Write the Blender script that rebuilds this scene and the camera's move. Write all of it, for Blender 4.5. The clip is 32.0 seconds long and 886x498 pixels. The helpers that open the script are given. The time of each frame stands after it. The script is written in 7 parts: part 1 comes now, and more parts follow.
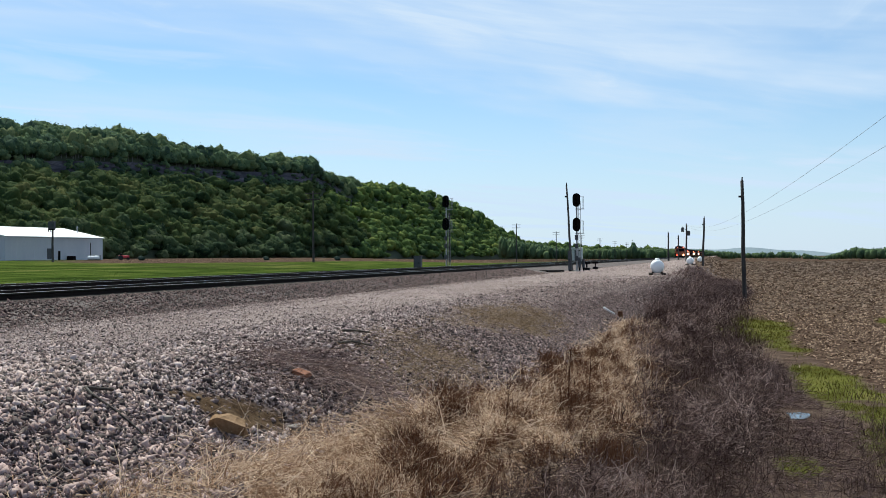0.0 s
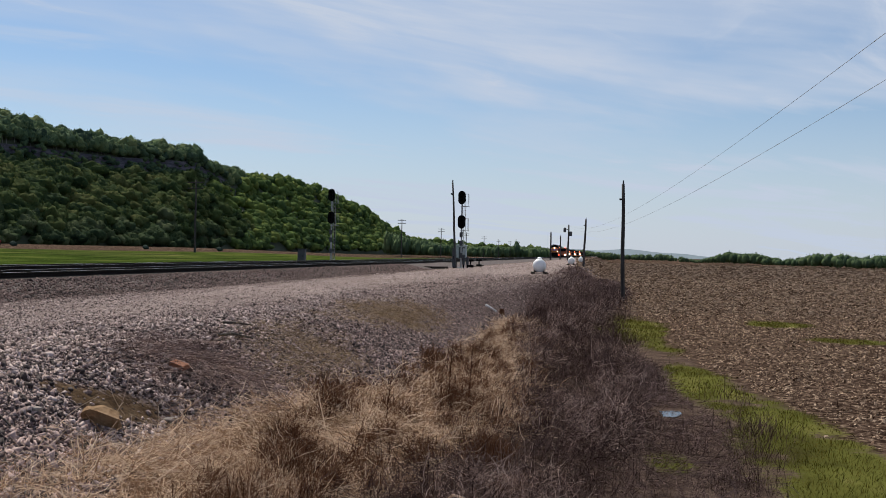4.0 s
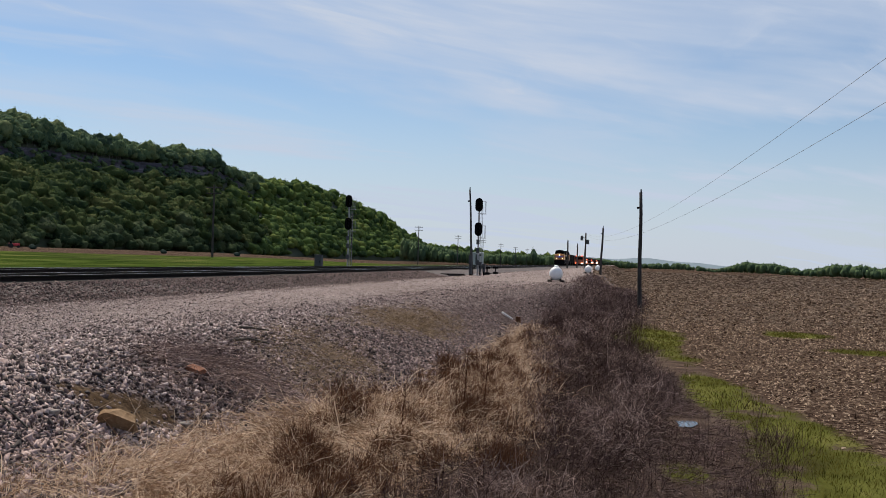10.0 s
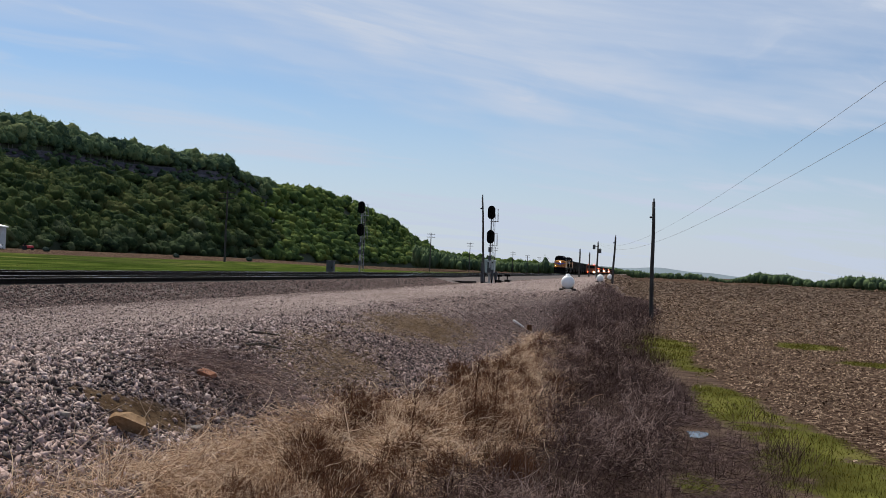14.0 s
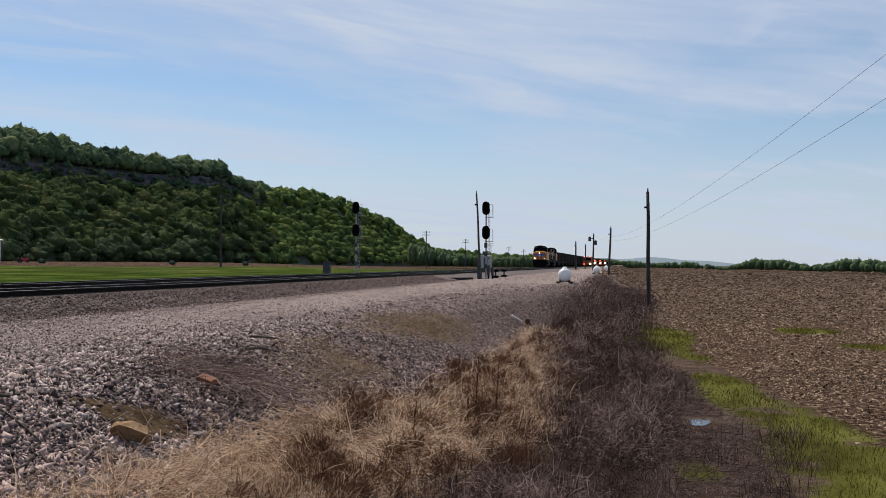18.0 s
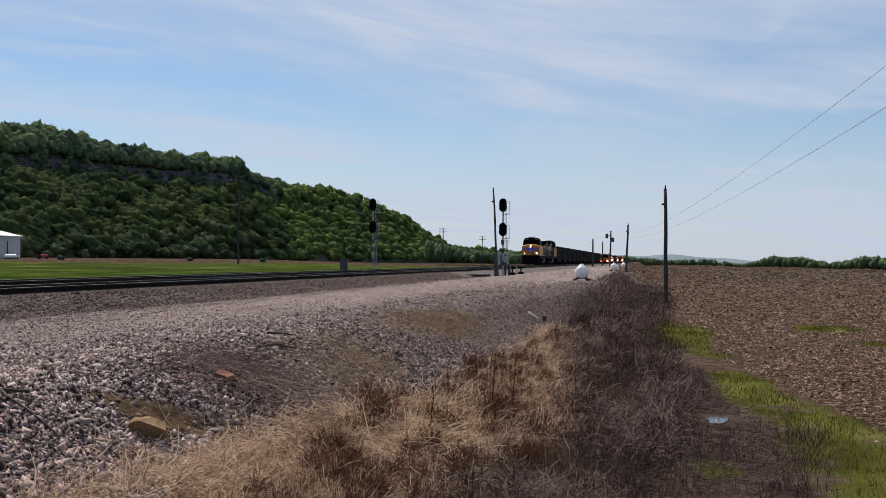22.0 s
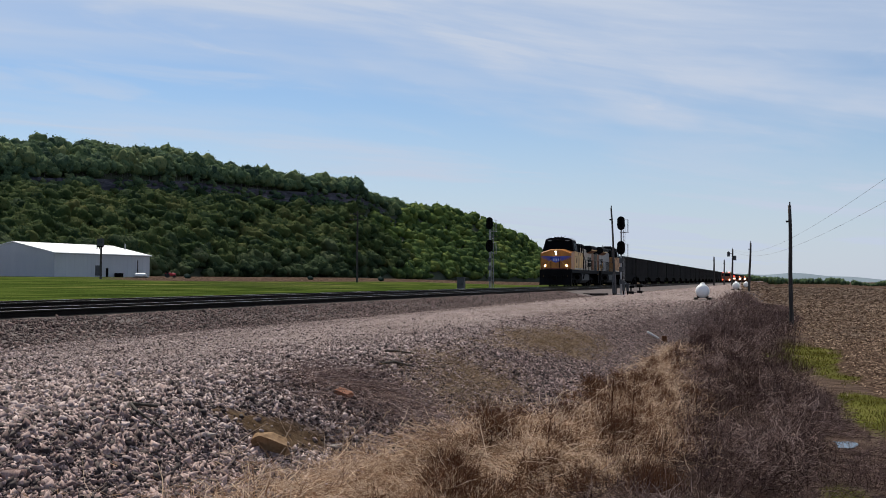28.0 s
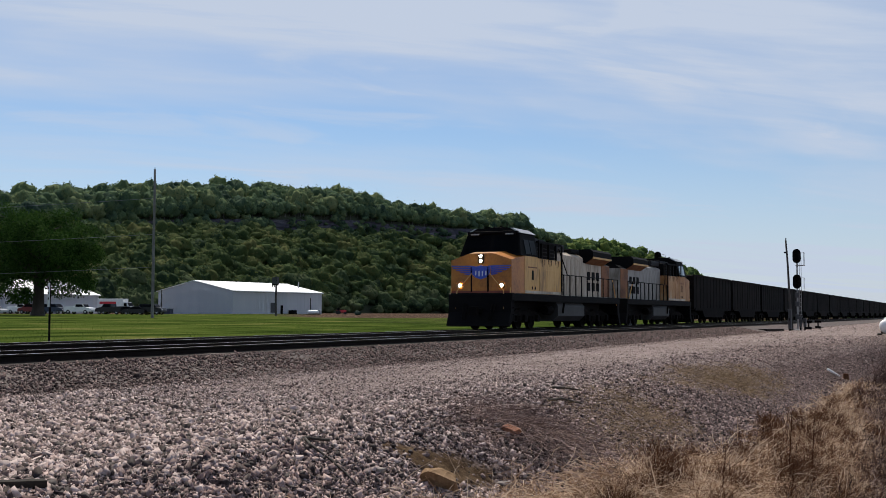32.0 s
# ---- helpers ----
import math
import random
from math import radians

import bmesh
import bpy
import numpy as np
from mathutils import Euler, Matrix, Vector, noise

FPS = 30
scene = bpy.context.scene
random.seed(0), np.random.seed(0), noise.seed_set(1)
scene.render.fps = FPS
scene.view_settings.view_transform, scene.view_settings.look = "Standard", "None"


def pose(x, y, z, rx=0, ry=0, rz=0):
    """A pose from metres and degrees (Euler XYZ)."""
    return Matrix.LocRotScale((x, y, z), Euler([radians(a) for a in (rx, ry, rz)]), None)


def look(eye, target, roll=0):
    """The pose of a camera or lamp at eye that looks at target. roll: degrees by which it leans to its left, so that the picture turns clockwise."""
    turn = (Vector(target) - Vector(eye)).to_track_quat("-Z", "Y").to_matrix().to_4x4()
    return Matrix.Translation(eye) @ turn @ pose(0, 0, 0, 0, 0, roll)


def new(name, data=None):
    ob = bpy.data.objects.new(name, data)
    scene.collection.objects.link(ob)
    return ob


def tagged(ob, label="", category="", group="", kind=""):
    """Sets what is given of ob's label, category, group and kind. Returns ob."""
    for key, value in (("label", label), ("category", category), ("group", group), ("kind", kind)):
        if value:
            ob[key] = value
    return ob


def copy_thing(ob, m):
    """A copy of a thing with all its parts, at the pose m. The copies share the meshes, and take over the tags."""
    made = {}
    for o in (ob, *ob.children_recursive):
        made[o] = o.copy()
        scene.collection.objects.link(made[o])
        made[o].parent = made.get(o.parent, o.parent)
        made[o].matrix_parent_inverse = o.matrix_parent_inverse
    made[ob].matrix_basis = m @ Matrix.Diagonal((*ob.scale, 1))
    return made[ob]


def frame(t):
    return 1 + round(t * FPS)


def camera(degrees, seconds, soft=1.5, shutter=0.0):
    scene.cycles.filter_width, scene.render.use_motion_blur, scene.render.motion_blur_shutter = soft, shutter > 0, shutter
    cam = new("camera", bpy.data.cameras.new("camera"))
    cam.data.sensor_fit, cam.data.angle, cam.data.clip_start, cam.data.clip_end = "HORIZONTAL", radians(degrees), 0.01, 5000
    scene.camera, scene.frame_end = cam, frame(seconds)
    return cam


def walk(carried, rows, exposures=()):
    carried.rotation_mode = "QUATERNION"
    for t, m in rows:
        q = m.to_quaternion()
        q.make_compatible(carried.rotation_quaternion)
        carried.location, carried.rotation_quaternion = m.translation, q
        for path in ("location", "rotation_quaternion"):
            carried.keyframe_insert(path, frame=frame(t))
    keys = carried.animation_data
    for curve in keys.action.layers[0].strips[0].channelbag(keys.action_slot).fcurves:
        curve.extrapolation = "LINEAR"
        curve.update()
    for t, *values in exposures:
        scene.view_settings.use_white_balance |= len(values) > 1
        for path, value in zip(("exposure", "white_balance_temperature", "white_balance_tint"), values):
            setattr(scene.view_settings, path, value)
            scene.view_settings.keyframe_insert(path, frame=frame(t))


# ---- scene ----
cam = camera(44.1, 32.0, soft=0.8)

EYE = (0.0, 0.0, 2.0)
# seconds, then the camera's turn in degrees
TURNS = [
    (0, 90.39, 0.30, 14.51), (0.5, 89.99, 0.26, 12.28), (1, 89.36, -1.26, 9.09), (1.5, 90.31, -2.13, 8.40),
    (2, 89.09, -1.91, 10.69), (2.5, 89.06, 0.06, 10.80), (3, 89.46, -0.52, 8.31), (3.5, 89.93, -0.87, 8.14),
    (5.5, 90.40, -2.55, 9.41), (6, 90.60, -1.83, 7.93), (6.5, 90.39, -1.59, 8.41), (7, 90.12, -1.46, 8.63),
    (7.5, 90.21, -1.63, 8.67), (8, 90.19, -1.81, 8.77), (8.5, 90.09, -2.23, 8.97), (9, 90.32, -2.38, 8.94),
    (9.5, 90.16, -2.15, 9.01), (10, 90.53, -1.76, 9.35), (10.5, 90.65, -1.66, 10.11),
    (11, 90.42, -1.81, 9.89), (11.5, 90.56, -2.12, 9.82), (12, 90.68, -2.09, 9.43),
    (12.5, 90.35, -2.34, 10.37), (13, 90.67, -2.24, 10.05), (13.5, 90.93, -2.70, 10.01),
    (15.5, 90.54, -0.74, 9.60), (16, 90.51, -0.71, 9.51), (16.5, 90.59, -0.38, 9.56),
    (17, 90.76, -0.25, 9.61), (17.5, 90.64, -0.39, 9.63), (18, 90.75, -0.35, 9.78),
    (18.5, 90.83, -0.54, 10.05), (19, 91.16, -0.69, 9.98), (19.5, 90.99, -0.71, 9.89),
    (20, 90.76, -0.81, 10.08), (20.5, 90.83, -0.60, 10.94), (21, 90.63, -0.51, 10.78),
    (21.5, 90.62, -0.56, 10.42), (22, 90.58, -0.43, 10.66), (22.5, 90.75, -0.64, 11.32),
    (23, 91.23, -0.80, 11.30), (23.5, 91.17, -0.73, 14.02), (24, 91.23, -0.57, 15.28),
    (24.5, 91.25, -0.51, 15.18), (25, 91.32, -0.85, 15.45), (25.5, 91.48, -0.41, 15.87),
    (26, 91.54, -0.14, 16.08), (26.5, 91.48, -0.20, 16.31), (28.5, 91.62, -0.33, 16.95),
    (29, 91.99, 0.18, 17.60), (29.5, 92.43, 0.08, 18.73), (30, 92.28, -0.11, 19.39),
    (30.5, 91.93, 0.11, 21.08), (31, 92.11, 0.04, 24.05), (31.5, 92.94, -0.10, 24.07),
    (32, 93.35, -0.20, 25.47),
]

walk(cam, [(t, pose(*EYE, rx, ry, rz)) for t, rx, ry, rz in TURNS],
     exposures=[(0, 0.27, 5900, 1), (0.5, 0.08, 6000, 3), (1, -0.08, 6050, 4), (2, -0.08, 6200, 8), (3, -0.08, 6300, 9.5), (6, -0.06, 6300, 10), (32, -0.06, 6250, 10)])

# ---------------------------------------------------------------- light
SUN_AZ, SUN_EL = -42.0, 52.0          # degrees right of the track's line, and up
scene.view_settings.exposure = 0.0


def make_world():
    w = bpy.data.worlds.new("sky")
    w.use_nodes = True
    scene.world = w
    nt = w.node_tree
    n, ln = nt.nodes, nt.links
    bg = n["Background"]
    sky = n.new("ShaderNodeTexSky")
    sky.sky_type = "NISHITA"
    sky.sun_disc = False
    sky.sun_elevation, sky.sun_rotation = radians(SUN_EL), radians(SUN_AZ)
    sky.air_density, sky.dust_density, sky.ozone_density = 1.0, 0.3, 5.0
    # thin streaks of high cloud, laid on a flat sheet overhead
    tc = n.new("ShaderNodeTexCoord")
    sep = n.new("ShaderNodeSeparateXYZ")
    ln.new(tc.outputs["Generated"], sep.inputs[0])
    zz = n.new("ShaderNodeMath")
    zz.operation = "ADD"
    zz.inputs[1].default_value = 0.10
    ln.new(sep.outputs["Z"], zz.inputs[0])
    div = n.new("ShaderNodeVectorMath")
    div.operation = "DIVIDE"
    ln.new(tc.outputs["Generated"], div.inputs[0])
    comb = n.new("ShaderNodeCombineXYZ")
    for k in range(3):
        ln.new(zz.outputs[0], comb.inputs[k])
    ln.new(comb.outputs[0], div.inputs[1])
    def sheet(turn, stretch, scale, detail, dist, lo, hi):
        mp = n.new("ShaderNodeMapping")
        mp.inputs["Rotation"].default_value = (0, 0, radians(turn))
        mp.vector_type = "TEXTURE"
        mp.inputs["Scale"].default_value = (1 / stretch, 1.0, 1.0)
        ln.new(div.outputs[0], mp.inputs[0])
        t = n.new("ShaderNodeTexNoise")
        t.inputs["Scale"].default_value, t.inputs["Detail"].default_value = scale, detail
        t.inputs["Roughness"].default_value, t.inputs["Distortion"].default_value = 0.56, dist
        ln.new(mp.outputs[0], t.inputs["Vector"])
        r = n.new("ShaderNodeMapRange")
        r.interpolation_type = "SMOOTHSTEP"
        r.inputs["From Min"].default_value, r.inputs["From Max"].default_value = lo, hi
        ln.new(t.outputs["Fac"], r.inputs["Value"])
        return r.outputs[0]

    def calc(op, a, b, c=None):
        m = n.new("ShaderNodeMath")
        m.operation = op
        for k, v in enumerate((a, b, c)):
            if v is None:
                continue
            if isinstance(v, float):
                m.inputs[k].default_value = v
            else:
                ln.new(v, m.inputs[k])
        return m.outputs[0]
    veil = sheet(46, 0.45, 0.6, 5, 0.4, 0.34, 0.6)
    wisps = sheet(40, 0.28, 1.5, 9, 0.9, 0.4, 0.68)
    puffs = sheet(52, 0.5, 2.4, 9, 0.7, 0.55, 0.74)
    amount = calc("MULTIPLY_ADD", veil, 0.52, 0.04)
    amount = calc("MULTIPLY_ADD", calc("MULTIPLY", wisps, veil), 0.6, amount)
    amount = calc("MULTIPLY_ADD", puffs, 0.4, amount)
    haze = n.new("ShaderNodeMapRange")
    haze.interpolation_type = "SMOOTHSTEP"
    haze.inputs["From Min"].default_value, haze.inputs["From Max"].default_value = -0.02, 0.2
    haze.inputs["To Min"].default_value, haze.inputs["To Max"].default_value = 0.8, 0.0
    ln.new(sep.outputs["Z"], haze.inputs["Value"])
    amount = calc("MAXIMUM", amount, haze.outputs[0])
    amount = calc("MINIMUM", amount, 0.97)
    mix = n.new("ShaderNodeMix")
    mix.data_type = "RGBA"
    mix.inputs[7].default_value = (6.1, 6.75, 7.9, 1)
    ln.new(sky.outputs[0], mix.inputs[6])
    ln.new(amount, mix.inputs[0])
    ln.new(mix.outputs[2], bg.inputs["Color"])
    bg.inputs["Strength"].default_value = 0.095


make_world()
sun = new("sun", bpy.data.lights.new("sun", "SUN"))
sun.data.energy, sun.data.angle, sun.data.color = 5.6, radians(0.6), (1.0, 0.9, 0.75)
a, e = radians(SUN_AZ), radians(SUN_EL)
sun.matrix_world = look((60 * math.sin(a) * math.cos(e), 60 * math.cos(a) * math.cos(e), 60 * math.sin(e)), (0, 0, 0))

# ---------------------------------------------------------------- materials


def surf(name, cols, scale=4.0, fine=40.0, rough=0.8, bump=0.3, metal=0.0, dist=0.02, vary=0.0, island=0.0, stretch=(1, 1, 1), spec=0.5):
    """A surface of two to four colours mixed by noise at two scales, with fine relief. vary: change from object to object; island: from piece to piece."""
    m = bpy.data.materials.new(name)
    m.use_nodes = True
    nt = m.node_tree
    n, ln = nt.nodes, nt.links
    bs = n["Principled BSDF"]
    tc = n.new("ShaderNodeTexCoord")
    mp = n.new("ShaderNodeMapping")
    mp.inputs["Scale"].default_value = stretch
    ln.new(tc.outputs["Object"], mp.inputs[0])
    a1 = n.new("ShaderNodeTexNoise")
    a1.inputs["Scale"].default_value, a1.inputs["Detail"].default_value = scale, 5
    a2 = n.new("ShaderNodeTexNoise")
    a2.inputs["Scale"].default_value, a2.inputs["Detail"].default_value = fine, 4
    for t in (a1, a2):
        ln.new(mp.outputs[0], t.inputs["Vector"])
    add = n.new("ShaderNodeMath")
    add.operation = "MULTIPLY_ADD"
    add.inputs[1].default_value = 0.5
    ln.new(a2.outputs["Fac"], add.inputs[0])
    half = n.new("ShaderNodeMath")
    half.operation = "MULTIPLY_ADD"
    half.inputs[1].default_value = 0.9
    half.inputs[2].default_value = -0.2
    ln.new(a1.outputs["Fac"], half.inputs[0])
    ln.new(half.outputs[0], add.inputs[2])
    fac = add.outputs[0]
    if vary or island:
        src = n.new("ShaderNodeNewGeometry") if island else n.new("ShaderNodeObjectInfo")
        va = n.new("ShaderNodeMath")
        va.operation = "MULTIPLY_ADD"
        va.inputs[1].default_value = island or vary
        ln.new(src.outputs["Random Per Island" if island else "Random"], va.inputs[0])
        sh = n.new("ShaderNodeMath")
        sh.operation = "ADD"
        sh.inputs[1].default_value = -0.5 * (island or vary)
        ln.new(fac, sh.inputs[0])
        ln.new(sh.outputs[0], va.inputs[2])
        fac = va.outputs[0]
    ramp = n.new("ShaderNodeValToRGB")
    el = ramp.color_ramp.elements
    while len(el) < len(cols):
        el.new(0.5)
    for k, c in enumerate(cols):
        el[k].position = 0.22 + 0.56 * k / max(1, len(cols) - 1)
        el[k].color = (*c, 1)
    ln.new(fac, ramp.inputs[0])
    ln.new(ramp.outputs[0], bs.inputs["Base Color"])
    bs.inputs["Roughness"].default_value = rough
    bs.inputs["Metallic"].default_value = metal
    bs.inputs["Specular IOR Level"].default_value = spec
    if bump:
        b = n.new("ShaderNodeBump")
        b.inputs["Strength"].default_value, b.inputs["Distance"].default_value = bump, dist
        ln.new(fac, b.inputs["Height"])
        ln.new(b.outputs[0], bs.inputs["Normal"])
    return m


def leafy(name, cols, scale=0.3, fine=2.2, bump=1.0, dist=0.5, island=0.55, lets=0.0):
    m = surf(name, cols, scale, fine, 0.85, bump, dist=dist, island=island, spec=0.03)
    if lets:
        bs = m.node_tree.nodes["Principled BSDF"]
        bs.inputs["Transmission Weight"].default_value = 0.0
        tr = m.node_tree.nodes.new("ShaderNodeBsdfTranslucent")
        mx = m.node_tree.nodes.new("ShaderNodeMixShader")
        mx.inputs[0].default_value = lets
        out = m.node_tree.nodes["Material Output"]
        col = bs.inputs["Base Color"].links[0].from_socket
        m.node_tree.links.new(col, tr.inputs["Color"])
        m.node_tree.links.new(bs.outputs[0], mx.inputs[1])
        m.node_tree.links.new(tr.outputs[0], mx.inputs[2])
        m.node_tree.links.new(mx.outputs[0], out.inputs["Surface"])
    return m


def glow(name, col, power):
    m = bpy.data.materials.new(name)
    m.use_nodes = True
    bs = m.node_tree.nodes["Principled BSDF"]
    bs.inputs["Base Color"].default_value = (*col, 1)
    bs.inputs["Emission Color"].default_value = (*col, 1)
    bs.inputs["Emission Strength"].default_value = power
    return m


def plain_glass(name, tint=(0.02, 0.025, 0.03), rough=0.3, spec=0.03):
    m = bpy.data.materials.new(name)
    m.use_nodes = True
    bs = m.node_tree.nodes["Principled BSDF"]
    bs.inputs["Base Color"].default_value = (*tint, 1)
    bs.inputs["Roughness"].default_value = rough
    bs.inputs["Specular IOR Level"].default_value = spec
    return m


M_STONE = surf("ballast_stone", [(0.034, 0.0221, 0.0199), (0.138, 0.0941, 0.0864), (0.255, 0.181, 0.168), (0.435, 0.344, 0.321)], 9, 60, 0.85, 0.4, dist=0.006, island=0.85)
# mauve-grey stone, darkened further for the shade on the steep bank
M_BANKSTONE = surf("tipped_ballast_stone", [(0.0246, 0.015, 0.0145), (0.0952, 0.06, 0.0553), (0.185, 0.12, 0.111), (0.37, 0.27, 0.247)], 9, 60, 0.85, 0.4, dist=0.006, island=0.85)
M_BALLAST = surf("ballast_bed", [(0.0153, 0.00918, 0.00816), (0.0459, 0.0306, 0.0275), (0.0816, 0.0587, 0.0536), (0.128, 0.0994, 0.0918)], 6, 26, 0.9, 1.0, dist=0.05)
M_RAIL = surf("rail_side", [(0.006, 0.0045, 0.004), (0.015, 0.011, 0.009)], 3, 40, 0.9, 0.2, spec=0.12)
M_RAILTOP = surf("rail_head", [(0.45, 0.44, 0.43), (0.6, 0.59, 0.58)], 3, 40, 0.25, 0.05, metal=1.0)
M_TIE = surf("creosoted_timber", [(0.008, 0.006, 0.005), (0.02, 0.016, 0.013), (0.04, 0.032, 0.026)], 3, 30, 0.85, 0.5, vary=0.3, stretch=(0.3, 2, 2), spec=0.12)
M_WOOD = surf("weathered_pole_wood", [(0.022, 0.02, 0.019), (0.05, 0.045, 0.042), (0.095, 0.086, 0.08)], 3, 24, 0.85, 0.6, vary=0.3, stretch=(3, 3, 0.25), spec=0.12)
M_PALEWOOD = surf("silvered_pole_wood", [(0.09, 0.088, 0.085), (0.16, 0.155, 0.15), (0.24, 0.235, 0.225)], 3, 24, 0.9, 0.6, stretch=(3, 3, 0.25), spec=0.1)
M_WHITE = surf("white_tank_paint", [(0.68, 0.69, 0.69), (0.82, 0.82, 0.81)], 1.5, 12, 0.35, 0.05)
M_METALWALL = surf("white_ribbed_steel", [(0.68, 0.71, 0.76), (0.78, 0.8, 0.83)], 0.4, 6, 0.45, 0.05, stretch=(1, 1, 0.2))
M_ROOF = surf("white_roof_steel", [(0.76, 0.77, 0.77), (0.86, 0.86, 0.85)], 0.4, 6, 0.4, 0.05)
M_BLACK = surf("black_paint", [(0.003, 0.003, 0.0035), (0.008, 0.0075, 0.0075)], 2, 20, 0.7, 0.1, spec=0.06)
M_DARK = surf("grimy_dark_steel", [(0.003, 0.0028, 0.0026), (0.007, 0.006, 0.0055), (0.018, 0.014, 0.012)], 1.5, 14, 0.85, 0.2, spec=0.05)
M_GALV = surf("galvanised_steel", [(0.3, 0.31, 0.32), (0.46, 0.47, 0.48)], 3, 25, 0.45, 0.1, metal=0.7)
M_MAST = surf("weathered_zinc_mast", [(0.171, 0.171, 0.175), (0.304, 0.304, 0.308), (0.456, 0.456, 0.456)], 2, 22, 0.6, 0.1, metal=0.3)
M_GREY = surf("grey_cabinet_paint", [(0.05, 0.052, 0.056), (0.085, 0.088, 0.093)], 2, 18, 0.6, 0.1, spec=0.2)
M_PALEGREY = surf("pale_grey_steel_paint", [(0.3, 0.31, 0.32), (0.44, 0.45, 0.46)], 1.5, 14, 0.5, 0.05)
M_YELLOW = surf("armour_yellow_paint", [(0.21, 0.0675, 0.0085), (0.42, 0.144, 0.0153), (0.525, 0.207, 0.0255)], 1.1, 9, 0.42, 0.08)
# faded yellow, lightened further to carry the brighter light on the sides
M_CREAM = surf("faded_yellow_paint", [(0.22, 0.11, 0.03), (0.6, 0.34, 0.09), (0.7, 0.44, 0.15)], 1.1, 7, 0.5, 0.08, stretch=(1, 1, 0.3))
M_FADED = surf("washed_grey_yellow_paint", [(0.13, 0.085, 0.05), (0.46, 0.39, 0.3), (0.64, 0.58, 0.49)], 1.0, 6, 0.6, 0.1, stretch=(1, 1, 0.25))
M_GREYED = surf("sun_bleached_grey_paint", [(0.1, 0.085, 0.07), (0.3, 0.29, 0.27), (0.46, 0.45, 0.43)], 0.8, 6, 0.65, 0.1, stretch=(1, 1, 0.3))
M_FLAGBLUE = surf("worn_pale_blue_paint", [(0.5, 0.46, 0.4), (0.28, 0.32, 0.5), (0.16, 0.2, 0.42)], 1.6, 9, 0.55, 0.05)
M_STREAK = surf("rust_streaked_orange_paint", [(0.1, 0.045, 0.02), (0.3, 0.125, 0.035), (0.46, 0.24, 0.085), (0.5, 0.4, 0.27)], 0.9, 6, 0.6, 0.1, stretch=(1, 1, 0.35))
M_REDLINE = surf("dark_red_paint", [(0.12, 0.02, 0.01), (0.25, 0.045, 0.02)], 2, 12, 0.5, 0.05)
M_RUST = surf("rusty_red_brown_panel", [(0.07, 0.03, 0.014), (0.22, 0.085, 0.03), (0.32, 0.13, 0.045)], 1.2, 9, 0.7, 0.2)
M_LOCOGREY = surf("locomotive_grey_roof", [(0.008, 0.008, 0.009), (0.02, 0.02, 0.022), (0.045, 0.045, 0.047)], 0.8, 9, 0.6, 0.12, spec=0.08)
M_TANKGREY = surf("fuel_tank_grey", [(0.0175, 0.0175, 0.0175), (0.0385, 0.0367, 0.035)], 1, 8, 0.65, 0.15)
M_BLUE = surf("blue_emblem_paint", [(0.02, 0.04, 0.34), (0.05, 0.1, 0.55)], 2, 12, 0.4, 0.0)
M_SILVER = surf("pale_emblem_paint", [(0.5, 0.52, 0.56), (0.65, 0.66, 0.7)], 2, 12, 0.4, 0.0)
M_COALCAR = surf("sooty_car_steel", [(0.003, 0.0027, 0.0027), (0.007, 0.0058, 0.0055), (0.016, 0.012, 0.01)], 0.6, 7, 0.8, 0.2, vary=0.25, spec=0.05)
M_COAL = surf("coal", [(0.006, 0.006, 0.006), (0.03, 0.03, 0.03)], 3, 14, 0.5, 1.0, dist=0.08)
M_GLASS = plain_glass("dark_window_glass", (0.006, 0.007, 0.009))
# brightness of the sky through the pane is put into its colour
M_PANE = surf("sky_lit_side_pane", [(0.3, 0.34, 0.38), (0.42, 0.46, 0.5)], 2, 12, 0.1, 0.0)
M_LAMP = glow("warm_headlight", (1.0, 0.76, 0.45), 60.0)
M_REDLAMP = glow("red_lamp", (1.0, 0.09, 0.04), 6.0)
M_ORANGE = surf("dull_orange_machine_paint", [(0.14, 0.035, 0.015), (0.26, 0.07, 0.025)], 1, 9, 0.6, 0.1)
# dark blue shade on the cliff is put into the rock colours
M_CLIFF = surf("grey_limestone", [(0.022, 0.022, 0.034), (0.038, 0.038, 0.052), (0.075, 0.07, 0.088), (0.17, 0.155, 0.17)], 0.05, 0.35, 0.9, 1.0, dist=1.5, stretch=(0.5, 0.5, 5))
M_BARK = surf("dark_bark", [(0.03, 0.024, 0.018), (0.07, 0.056, 0.044)], 2, 18, 0.9, 0.8, stretch=(2, 2, 0.3))
M_LEAF = leafy("oak_leaves", [(0.0112, 0.0315, 0.00675), (0.0292, 0.0675, 0.0135), (0.0562, 0.107, 0.0225)], 0.5, 4, 0.3, 0.1, 0.6, 0.2)
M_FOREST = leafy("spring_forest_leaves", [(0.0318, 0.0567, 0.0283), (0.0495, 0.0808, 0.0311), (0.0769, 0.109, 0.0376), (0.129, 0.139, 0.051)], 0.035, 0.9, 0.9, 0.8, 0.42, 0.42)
# fresh green, lightened further so distance haze sits in the colour
M_FOREST_FRESH_HAZE = leafy("fresh_far_leaves", [(0.0468, 0.0819, 0.0356), (0.0842, 0.138, 0.0446), (0.129, 0.187, 0.0515), (0.194, 0.229, 0.0614)], 0.035, 0.9, 0.9, 0.8, 0.42, 0.42)
